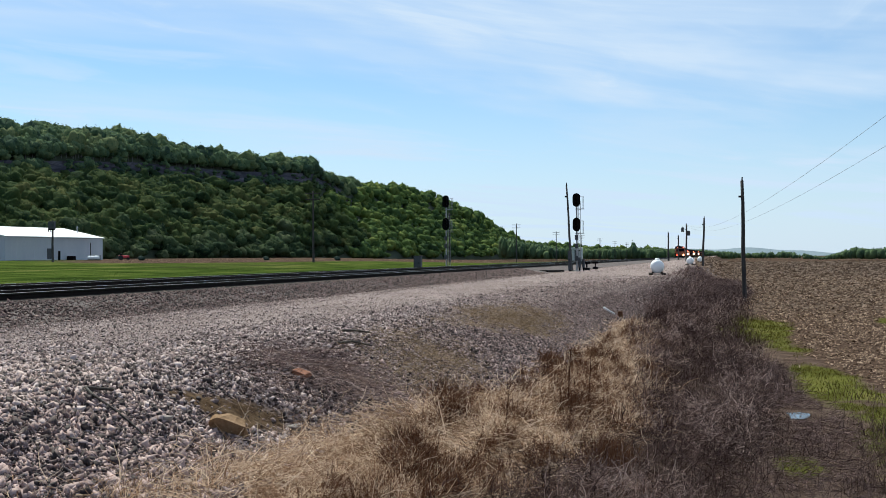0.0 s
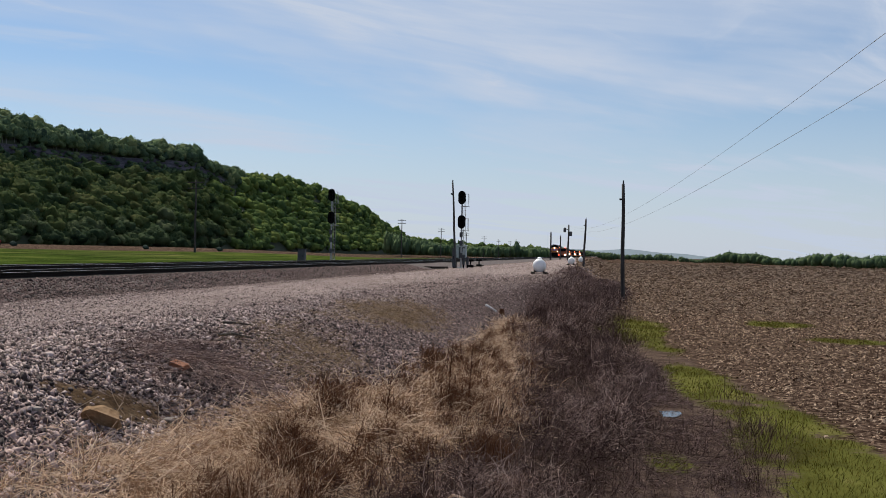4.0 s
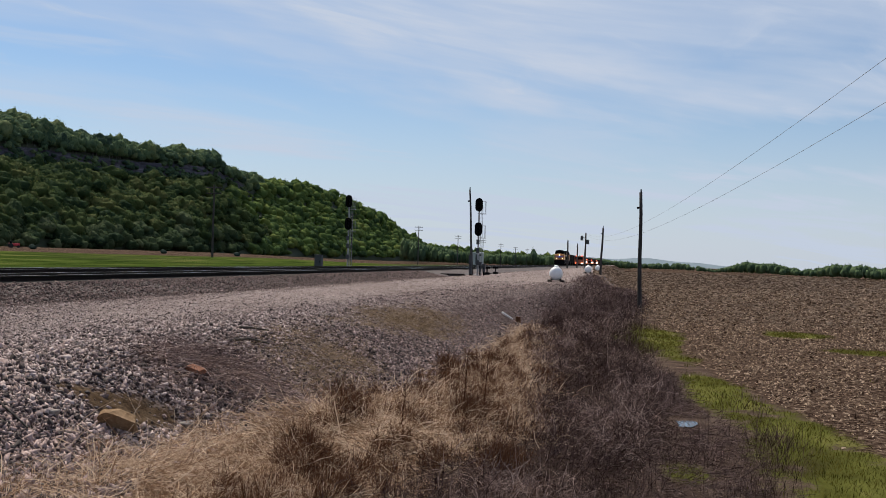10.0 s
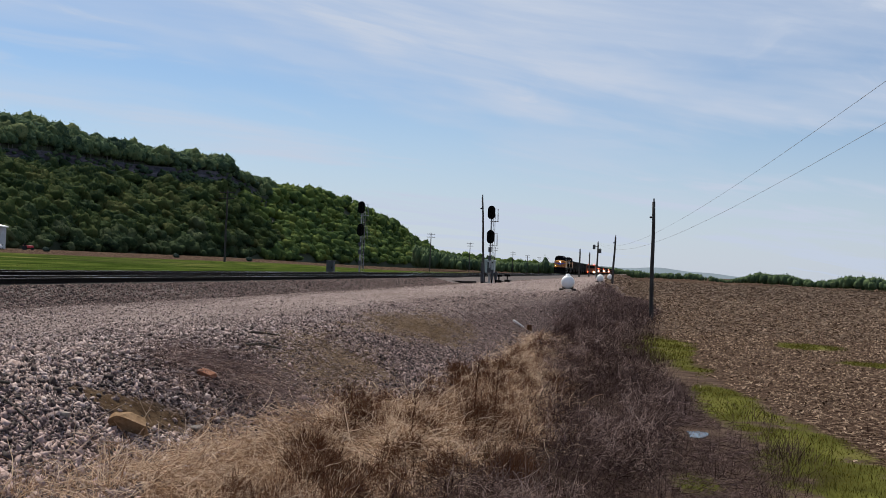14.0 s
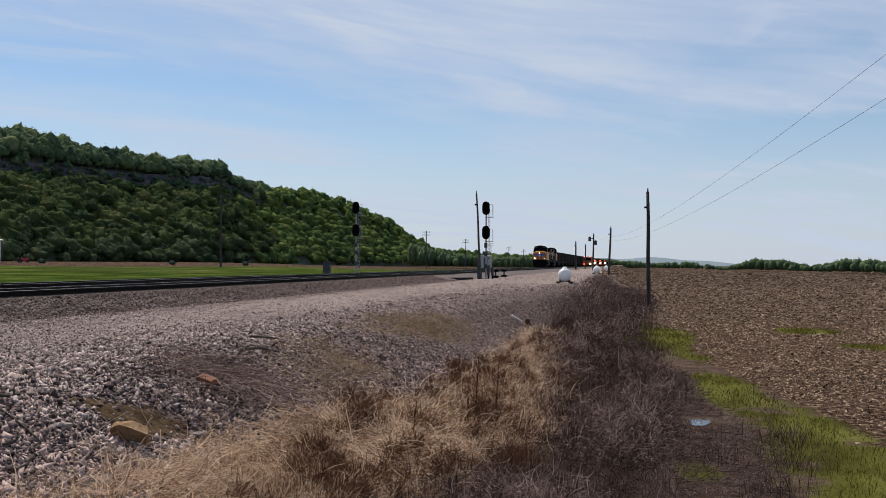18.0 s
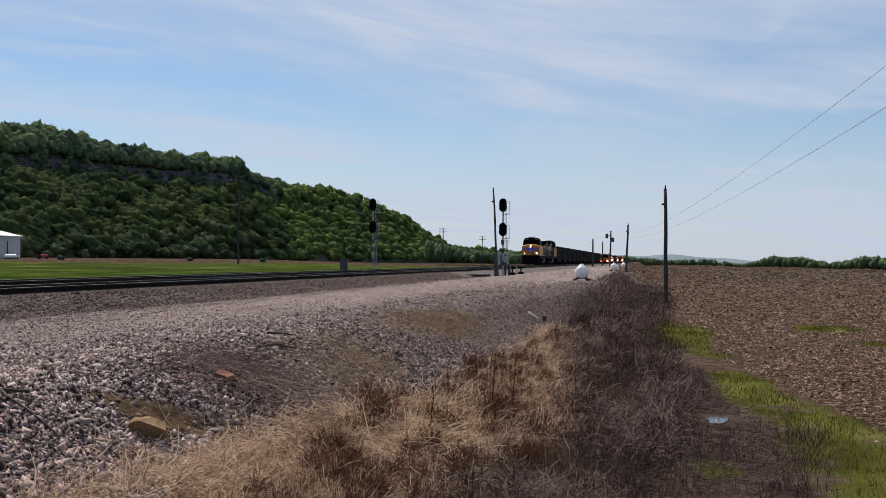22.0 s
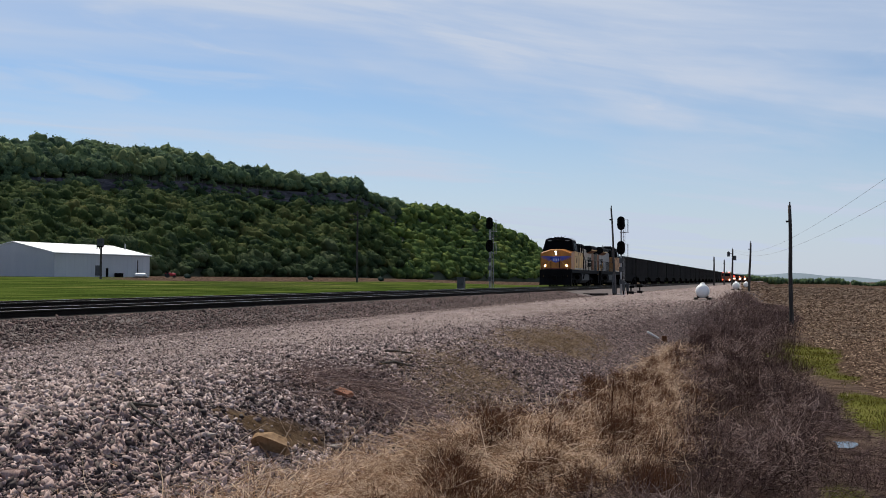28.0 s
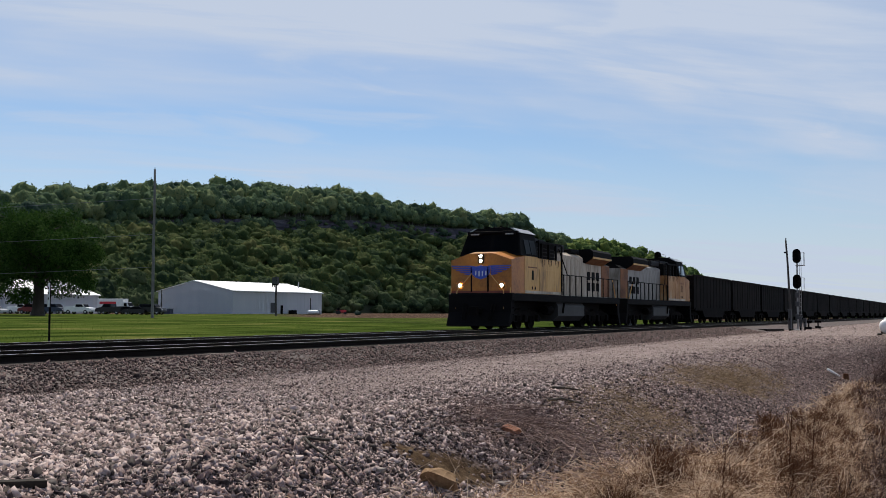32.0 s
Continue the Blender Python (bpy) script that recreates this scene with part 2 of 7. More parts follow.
# blue-green brow woods; part of the blue is shade put into the colour
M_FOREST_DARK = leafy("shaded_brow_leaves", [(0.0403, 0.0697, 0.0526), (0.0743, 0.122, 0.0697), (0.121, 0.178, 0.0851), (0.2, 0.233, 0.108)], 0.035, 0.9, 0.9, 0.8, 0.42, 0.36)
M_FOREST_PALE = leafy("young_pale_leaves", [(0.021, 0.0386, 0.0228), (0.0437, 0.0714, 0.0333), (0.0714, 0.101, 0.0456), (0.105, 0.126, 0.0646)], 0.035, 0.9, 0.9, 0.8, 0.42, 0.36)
# aerial haze is put into these paler leaf colours
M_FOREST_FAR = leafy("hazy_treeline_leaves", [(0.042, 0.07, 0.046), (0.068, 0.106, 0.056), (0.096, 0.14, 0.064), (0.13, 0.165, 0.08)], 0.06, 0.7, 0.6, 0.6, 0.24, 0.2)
M_CEDAR = leafy("dark_cedar_leaves", [(0.014, 0.022, 0.02), (0.026, 0.04, 0.032), (0.04, 0.06, 0.045)], 0.06, 0.7, 0.5, 0.5, 0.2)
M_HILL = surf("forest_floor", [(0.02, 0.03, 0.014), (0.04, 0.05, 0.022)], 0.1, 1, 0.95, 0.3)
M_STRAW = leafy("dry_straw", [(0.208, 0.123, 0.0748), (0.48, 0.332, 0.224), (0.751, 0.589, 0.438)], 2, 20, 0.0, 0.01, 0.8, 0.25)
M_TURF = leafy("tan_bank_turf", [(0.115, 0.0789, 0.0442), (0.25, 0.175, 0.106), (0.404, 0.298, 0.194)], 2, 20, 0.0, 0.01, 0.8, 0.2)
M_VINE = leafy("grey_brown_creeper", [(0.0403, 0.0253, 0.023), (0.109, 0.0725, 0.0655), (0.218, 0.155, 0.144)], 2, 20, 0.0, 0.01, 0.8, 0.15)
M_DRYSTEM = leafy("pale_grey_stems", [(0.082, 0.0521, 0.0447), (0.246, 0.17, 0.146), (0.459, 0.348, 0.308)], 2, 20, 0.0, 0.01, 0.8, 0.2)
M_WEED = leafy("dead_brown_weeds", [(0.016, 0.009, 0.0085), (0.045, 0.027, 0.0245), (0.12, 0.078, 0.07)], 2, 20, 0.0, 0.01, 0.8, 0.15)
M_RUSSET = leafy("russet_dock_stalks", [(0.045, 0.02, 0.012), (0.1, 0.045, 0.024), (0.16, 0.085, 0.048)], 2, 20, 0.0, 0.01, 0.7, 0.15)
M_OLIVE = leafy("olive_ditch_grass", [(0.0379, 0.034, 0.00614), (0.0759, 0.068, 0.0108), (0.121, 0.107, 0.023)], 1, 12, 0.0, 0.01, 0.7, 0.25)
M_GREEN = leafy("green_grass_blades", [(0.0273, 0.0507, 0.00936), (0.0663, 0.105, 0.0172), (0.133, 0.156, 0.0351)], 0.3, 2.2, 0.0, 0.01, 0.35, 0.3)
M_WIRE = surf("weathered_wire", [(0.144, 0.144, 0.153), (0.252, 0.252, 0.261)], 2, 20, 0.6, 0.0)
M_HUSK = leafy("maize_husks", [(0.0408, 0.0243, 0.0168), (0.156, 0.102, 0.0704), (0.426, 0.318, 0.232)], 2, 20, 0.0, 0.01, 0.95, 0.15)
# lighter husk colours for the far field
M_HUSKFAR = leafy("weathered_far_husks", [(0.11, 0.0706, 0.0458), (0.264, 0.181, 0.123), (0.506, 0.372, 0.264)], 2, 20, 0.0, 0.01, 0.9, 0.15)
M_SAND = surf("sandstone", [(0.133, 0.078, 0.041), (0.246, 0.161, 0.0936), (0.34, 0.244, 0.152)], 4, 26, 0.95, 0.8, dist=0.02, spec=0.05)
M_BRICK = surf("broken_brick", [(0.24, 0.09, 0.045), (0.34, 0.14, 0.075)], 12, 60, 0.9, 0.4, dist=0.005)
# blue haze of distance is put into the hills' base colour
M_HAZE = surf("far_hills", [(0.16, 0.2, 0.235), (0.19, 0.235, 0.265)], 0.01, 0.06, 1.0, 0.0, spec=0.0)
M_CAR = [surf("car_paint_" + k, [c, tuple(v * 1.15 for v in c)], 1, 5, 0.3, 0.0, spec=0.3) for k, c in
         (("black", (0.01, 0.01, 0.012)), ("white", (0.7, 0.7, 0.7)), ("red", (0.14, 0.015, 0.015)), ("blue", (0.02, 0.03, 0.06)), ("silver", (0.4, 0.41, 0.42)))]
M_TYRE = surf("tyre_rubber", [(0.012, 0.012, 0.012), (0.025, 0.025, 0.025)], 4, 30, 0.85, 0.1)
M_RED = surf("red_lettering", [(0.5, 0.02, 0.03), (0.55, 0.03, 0.04)], 2, 9, 0.5, 0.0)
M_WATER = plain_glass("standing_water", (0.05, 0.05, 0.05), 0.05, 0.6)

# ---------------------------------------------------------------- mesh tools


def part(name, bm, material, parent=None, label="", at=None, smooth=False):
    """Links a bmesh as one mesh object under a thing or a part."""
    me = bpy.data.meshes.new(name)
    bm.to_mesh(me)
    bm.free()
    me.materials.append(material)
    if smooth:
        me.polygons.foreach_set("use_smooth", [True] * len(me.polygons))
    ob = new(name, me)
    if parent:
        ob.parent = parent
    if at is not None:
        ob.matrix_basis = at
    if label:
        ob["label"] = label
    return ob


def again(ob, at, parent=None):
    """One more object on the same mesh."""
    o = new(ob.name.split(".")[0], ob.data)
    o.parent = parent or ob.parent
    o.matrix_basis = at
    if "label" in ob:
        o["label"] = ob["label"]
    return o


def thing(name, label, category, group="", at=None, kind=""):
    ob = new(name)
    ob.empty_display_size = 0.1
    if at is not None:
        ob.matrix_basis = at
    return tagged(ob, label, category, group, kind)


def box(bm, lo, hi, bevel=0.0, m=None):
    vs = [bm.verts.new((x, y, z)) for x in (lo[0], hi[0]) for y in (lo[1], hi[1]) for z in (lo[2], hi[2])]
    fs = [bm.faces.new([vs[i] for i in q]) for q in ((0, 1, 3, 2), (4, 6, 7, 5), (0, 4, 5, 1), (2, 3, 7, 6), (0, 2, 6, 4), (1, 5, 7, 3))]
    if bevel:
        es = list({e for f in fs for e in f.edges})
        r = bmesh.ops.bevel(bm, geom=es, offset=bevel, segments=2, profile=0.6, affect="EDGES")
        vs = list({v for f in r["faces"] for v in f.verts} | {v for v in vs if v.is_valid})
    if m is not None:
        bmesh.ops.transform(bm, matrix=m, verts=vs)
    return bm


def rod(bm, p, q, r0, r1=None, n=10, caps=True):
    """A tapered round bar from p to q."""
    p, q = Vector(p), Vector(q)
    r1 = r0 if r1 is None else r1
    d = (q - p).normalized()
    u = d.orthogonal().normalized()
    v = d.cross(u)
    rings = []
    for c, r in ((p, r0), (q, r1)):
        rings.append([bm.verts.new(c + (u * math.cos(k * math.tau / n) + v * math.sin(k * math.tau / n)) * r) for k in range(n)])
    for k in range(n):
        bm.faces.new((rings[0][k], rings[0][(k + 1) % n], rings[1][(k + 1) % n], rings[1][k]))
    if caps:
        bm.faces.new(rings[0][::-1])
        bm.faces.new(rings[1])
    return bm


def prism(bm, outline, x0, x1, axis="x"):
    """A closed outline of (y, z) drawn out from x0 to x1 (axis x), or of (x, z) along y."""
    def at(a, b, c):
        return (c, a, b) if axis == "x" else (a, c, b)
    r0 = [bm.verts.new(at(a, b, x0)) for a, b in outline]
    r1 = [bm.verts.new(at(a, b, x1)) for a, b in outline]
    k = len(outline)
    for i in range(k):
        bm.faces.new((r0[i], r0[(i + 1) % k], r1[(i + 1) % k], r1[i]))
    bm.faces.new(r0[::-1])
    bm.faces.new(r1)
    bmesh.ops.recalc_face_normals(bm, faces=bm.faces[:])
    return bm


def lathe(bm, outline, n=20, m=None):
    """A body of revolution about z from (radius, z)."""
    rings = []
    for r, z in outline:
        if r < 1e-5:
            rings.append([bm.verts.new((0, 0, z))])
        else:
            rings.append([bm.verts.new((r * math.cos(k * math.tau / n), r * math.sin(k * math.tau / n), z)) for k in range(n)])
    for a, b in zip(rings, rings[1:]):
        for k in range(n):
            q = [a[k % len(a)], a[(k + 1) % len(a)], b[(k + 1) % len(b)], b[k % len(b)]]
            q = [v for i, v in enumerate(q) if v not in q[:i]]
            if len(q) > 2:
                bm.faces.new(q)
    if m is not None:
        bmesh.ops.transform(bm, matrix=m, verts=[v for r in rings for v in r])
    return bm


def B():
    return bmesh.new()


def cloud(name, verts, faces, material, label="", category="", kind="stuff", parent=None, smooth=False):
    """One mesh from arrays of corners and of equal-sided faces."""
    me = bpy.data.meshes.new(name)
    verts, faces = np.asarray(verts, np.float32), np.asarray(faces, np.int32)
    me.vertices.add(len(verts))
    me.vertices.foreach_set("co", verts.ravel())
    k = faces.shape[1]
    me.loops.add(faces.size)
    me.loops.foreach_set("vertex_index", faces.ravel())
    me.polygons.add(len(faces))
    me.polygons.foreach_set("loop_start", np.arange(len(faces), dtype=np.int32) * k)
    me.polygons.foreach_set("loop_total", np.full(len(faces), k, np.int32))
    if smooth:
        me.polygons.foreach_set("use_smooth", np.ones(len(faces), bool))
    me.update(calc_edges=True)
    me.materials.append(material)
    ob = new(name, me)
    if parent:
        ob.parent = parent
    return tagged(ob, label, category, "", kind)


def ball(level, seed, rough, squash=1.0, freq=1.6):
    """Corners and triangles of a lumpy ball."""
    bm = B()
    bmesh.ops.create_icosphere(bm, subdivisions=level, radius=1.0)
    off = Vector((seed * 7.1, seed * 3.7, seed * 1.3))
    for v in bm.verts:
        d = noise.fractal(v.co * freq + off, 1.0, 2.1, 3)
        v.co *= 1 + rough * d
        v.co.z *= squash
    vs = np.array([v.co for v in bm.verts], np.float32)
    fs = np.array([[v.index for v in f.verts] for f in bm.faces], np.int32)
    bm.free()
    return vs, fs


def scatter(shapes, places, turns, sizes):
    """Copies of the shapes, in turn about z, size and place (arrays), as one set of corners and faces."""
    V, F, base = [], [], 0
    which = np.arange(len(places)) % len(shapes)
    for k, (vs, fs) in enumerate(shapes):
        i = np.nonzero(which == k)[0]
        if not len(i):
            continue
        c, s = np.cos(turns[i])[:, None], np.sin(turns[i])[:, None]
        p = vs[None] * sizes[i][:, None, :]
        x, y = p[..., 0] * c - p[..., 1] * s, p[..., 0] * s + p[..., 1] * c
        q = np.stack([x, y, p[..., 2]], -1) + places[i][:, None, :]
        V.append(q.reshape(-1, 3))
        F.append((fs[None] + base + (np.arange(len(i)) * len(vs))[:, None, None]).reshape(-1, fs.shape[1]))
        base += len(i) * len(vs)
    return np.concatenate(V), np.concatenate(F)


def blades(p, length, width, start, droop, rng, parts=3, heading=None):
    """Arching blades rooted at p: arrays of length, width, first angle from upright and how much they bend over (radians)."""
    k = len(p)
    t = rng.uniform(0, math.tau, k) if heading is None else heading
    d = np.stack([np.cos(t), np.sin(t), 0 * t], -1)
    s = t + math.pi / 2 + rng.normal(0, 0.7, k)
    w = np.stack([np.cos(s), np.sin(s), 0 * s], -1) * width[:, None] / 2
    up = np.array([0, 0, 1.0])
    rows, c = [], p.copy()
    for j in range(parts + 1):
        f = 1 - 0.85 * (j / parts) ** 1.5
        rows.append(np.stack([c - w * f, c + w * f], 1))
        a = start + droop * (j + 0.5) / parts
        c = c + (np.sin(a)[:, None] * d + np.cos(a)[:, None] * up) * (length / parts)[:, None]
        c[:, 2] = np.maximum(c[:, 2], p[:, 2] + 0.025)
    V = np.stack(rows, 1).reshape(-1, 3)
    b = (np.arange(k) * 2 * (parts + 1))[:, None]
    F = np.concatenate([b + np.array([[2 * j, 2 * j + 1, 2 * j + 3, 2 * j + 2]]) for j in range(parts)])
    return V, F

# ---------------------------------------------------------------- the lie of the land
RAIL_TOP = 1.22
NEAR_TRACK, FAR_TRACK = -16.4, -20.8


def step(a, b, v):
    t = np.clip((v - a) / (b - a), 0, 1)
    return t * t * (3 - 2 * t)


def bumps(x, y, seed=0.0):
    """Smooth small unevenness from a few crossed waves."""
    r = 0
    for k, (fx, fy) in enumerate(((0.9, 0.5), (-0.6, 1.1), (1.7, -1.3), (2.9, 2.1), (-3.7, 2.6), (4.9, 5.3))):
        r = r + np.sin(x * fx + y * fy + seed + k * 1.9) * np.cos(x * fy * 0.7 - y * fx * 0.8 + k) / (1 + 0.8 * k)
    return r / 2.6


CREST = ((-50, 6, 12, 20, 40, 58, 75, 150, 300, 600), (-7, -6.6, -6.9, -7.1, -6.7, -5.0, -3.2, -3.2, -5, -9))
FOOT = ((-50, 6, 12, 18, 30, 45, 58, 75, 150, 300, 600), (-3.5, -4.0, -4.5, -3.3, -3.4, -3.2, -2.2, -0.9, -0.9, -2, -6))
FOOT_Z = ((-50, 8, 12, 18, 30, 60, 90), (0.1, 0.0, -0.1, -0.32, -0.5, -0.7, -0.8))


def land(x, y):
    x, y = np.asarray(x, float), np.asarray(y, float)
    crest, foot, fz = np.interp(y, *CREST), np.interp(y, *FOOT), np.interp(y, *FOOT_Z)
    r = np.hypot(x, y)
    field = -1.1 - 1.5 * step(90, 650, r) + 0.05 * bumps(x * 0.4, y * 0.4, 2)
    terrace = 0.70 + 0.03 * (crest - x) / 6
    z = terrace + (fz - terrace) * step(0, 1, (x - crest) / (foot - crest))
    z = z + (field - z) * step(foot - 0.2, foot + 4.2, x)
    slope = step(-0.15, 0.3, (x - crest) / (foot - crest)) * (1 - step(0.9, 1.6, (x - crest) / (foot - crest)))
    near = step(120, 60, y)
    z = z + (0.13 * slope + 0.035) * bumps(x * 0.9, y * 0.9) * near + 0.05 * slope * bumps(x * 3, y * 3, 5) * near
    z = z + 0.22 * np.exp(-((x + 4.6) / 1.3) ** 2 - ((y - 21) / 5) ** 2) + 0.25 * np.exp(-((x + 5.1) / 1.1) ** 2 - ((y - 13.6) / 1.3) ** 2)
    left = 0.72 + 0.25 * step(-24, -30, x) + 0.35 * step(-30, -80, x) + 0.22 * step(-70, -140, x)
    left = left - (1.4 * step(140, 330, y) + 3.0 * step(330, 1000, y)) * step(-0.4, -0.2, x / np.maximum(y, 1.0)) * step(-27, -45, x)
    z = np.where(x < -13, left + (0.72 - left) * step(-24, -23, x), z)
    z = np.where((x >= -13) & (x < -12), 0.72 + (z - 0.72) * (x + 13), z)
    # the lane across the line, on which the camera stands
    lane = step(6.5, 2.5, y) * step(-8, -4, x) * step(60, 30, x)
    return z + (0.42 - z) * lane


FIELD_EDGE = ((8, 15, 19, 21, 27, 32, 42, 56, 90, 150, 600), (5.4, 5.1, 4.6, 4.1, 3.4, 2.8, 2.0, 1.7, 2.2, 2.4, 1.0))


def green_bank(x, y):
    """How much new green grass grows at the field's edge."""
    cx = np.interp(y, (10, 15, 18, 22.5, 26, 31.7, 34), (3.7, 3.6, 3.35, 3.2, 2.45, 2.15, 1.9))
    w = np.interp(y, (10, 15, 18, 22.5, 26, 30, 31.7, 34), (1.5, 1.45, 1.25, 0.95, 1.0, 0.85, 0.6, 0.1))
    g = np.exp(-(((x - cx) / w) ** 2) ** 1.5) * step(34, 31, y) * step(6, 9, y)
    for px, py, rx, ry in ((1.3, 49, 1.35, 7.5), (1.0, 46, 1.0, 5), (8.2, 54, 1.5, 2.2), (8.0, 53.5, 0.9, 1.6), (9.4, 43.7, 1.9, 1.4), (9.6, 43.5, 1.2, 0.9), (2.1, 37.5, 0.5, 2.5), (1.0, 17.0, 0.35, 0.9), (0.2, 13.2, 0.3, 0.5), (-2.1, 15.4, 0.3, 0.5)):
        g = g + np.exp(-((x - px) / rx) ** 2 - ((y - py) / ry) ** 2)
    return np.clip(1.35 * g * (0.72 + 0.75 * bumps(x * 2.2, y * 1.4, 4) + 0.5 * bumps(x * 5.1, y * 3.3, 7)), 0, 1) * step(130, 70, y)


def dirt_patch(x, y):
    """The bare brown ledge beside the sandstone block."""
    u, v = (x + 5.52) * 0.5 + (y - 11.55) * 0.866, (x + 5.52) * 0.866 - (y - 11.55) * 0.5
    return np.exp(-((u / 0.85) ** 2 + (v / 0.42) ** 2) ** 1.6) * (1.0 + 0.45 * bumps(x * 3.1, y * 3.1, 3))


def bank_turf(x, y):
    """Thin tan turf in two patches on the gravel bank."""
    a = np.exp(-((x + 5.0 + 0.1 * (y - 18)) / 0.95) ** 2 - ((y - 18.0) / 2.3) ** 2)
    b = np.exp(-((x + 5.5 - 0.05 * (y - 28)) / 0.8) ** 2 - ((y - 28.5) / 4.4) ** 2)
    return np.clip((a + b) * (0.95 + 0.6 * bumps(x * 2.4, y * 1.6, 9)), 0, 1)


def ticks(*runs):
    out = []
    for a, b, s in runs:
        out += list(np.arange(a, b, s))
    return np.array(sorted(set(np.round(out, 3))))


def make_ground():
    xs = ticks((-4600, -1000, 300), (-1000, -200, 50), (-200, -40, 10), (-40, -24, 1.0), (-24, -8, 0.5), (-8, 6, 0.2), (6, 20, 0.6), (20, 60, 4), (60, 300, 20), (300, 1000, 70), (1000, 4700, 300))
    ys = ticks((-1500, -100, 140), (-100, -10, 10), (-10, 5, 1.0), (5, 32, 0.2), (32, 80, 0.8), (80, 200, 5), (200, 700, 25), (700, 1500, 100), (1500, 4800, 300))
    X, Y = np.meshgrid(xs, ys)
    Z = land(X, Y)
    k, m = X.shape
    i = np.arange(k * m).reshape(k, m)
    F = np.stack([i[:-1, :-1], i[:-1, 1:], i[1:, 1:], i[1:, :-1]], -1).reshape(-1, 4)
    ob = cloud("ground", np.stack([X, Y, Z], -1).reshape(-1, 3), F, make_ground_material(), "gravel bank, weedy ditch, maize field and green meadow", "ground", "structure", smooth=True)
    x, y = X.ravel(), Y.ravel()
    crest, foot = np.interp(y, *CREST), np.interp(y, *FOOT)
    u = (x - crest) / (foot - crest)
    right, meadow = x > -24.2, step(-24.2, -25.2, x)
    # the bare ploughed strip below the bluff
    strip = step(-66, -73, x) * step(-0.68, -0.62, x / np.maximum(y, 1.0)) * step(110, 150, y)
    masks = {
        "m_gravel": np.where(right, step(1.12, 0.94, u + 0.12 * bumps(x * 1.5, y * 1.5, 1)), 0) * step(700, 300, np.abs(y)),
        "m_pale": np.where(right, step(-12.8, -11.2, x) * step(crest + 0.2, crest - 1.8, x + 0.6 * bumps(x * 0.5, y * 0.25, 3)) * (0.72 + 0.3 * bumps(x * 0.6, y * 0.15, 5)) + 0.5 * step(55, 75, y) * step(-12.5, -11.5, x) * step(crest, crest - 1.5, x), 0),
        "m_straw": np.where(right, step(0.9, 1.08, u + 0.1 * bumps(x, y, 8)) * step(foot + 3.0, foot + 1.2, x) * step(70, 45, y), 0) + np.where(right, bank_turf(x, y), 0),
        "m_green": np.where(right, green_bank(x, y), 0),
        "m_meadow": meadow * (0.8 + 0.45 * bumps(x * 0.1, y * 0.05, 7)) * (1 - 0.95 * strip) * step(-190, -150, x + 0 * y),
        "m_field": np.where(right, step(-0.7, 0.5, x - np.interp(y, *FIELD_EDGE) + 0.5 * bumps(x, y, 6)), 0) + step(-150, -190, x) + strip,
        # where slope shade is put into the gravel colour
        "m_bank": np.where(right, step(0.18, 0.45, u + 0.12 * bumps(x, y, 3)) * (step(11, 15, y) + step(11, 9.5, y)) * step(1.1, 0.95, u) * (1 - bank_turf(x, y)) * (0.8 + 0.3 * bumps(x * 0.8, y * 0.6, 13)), 0) * step(110, 70, y),
        "m_dirt": dirt_patch(x, y),
    }
    for name, v in masks.items():
        at = ob.data.attributes.new(name, "FLOAT", "POINT")
        at.data.foreach_set("value", np.clip(v, 0, 1).astype(np.float32))
    return ob


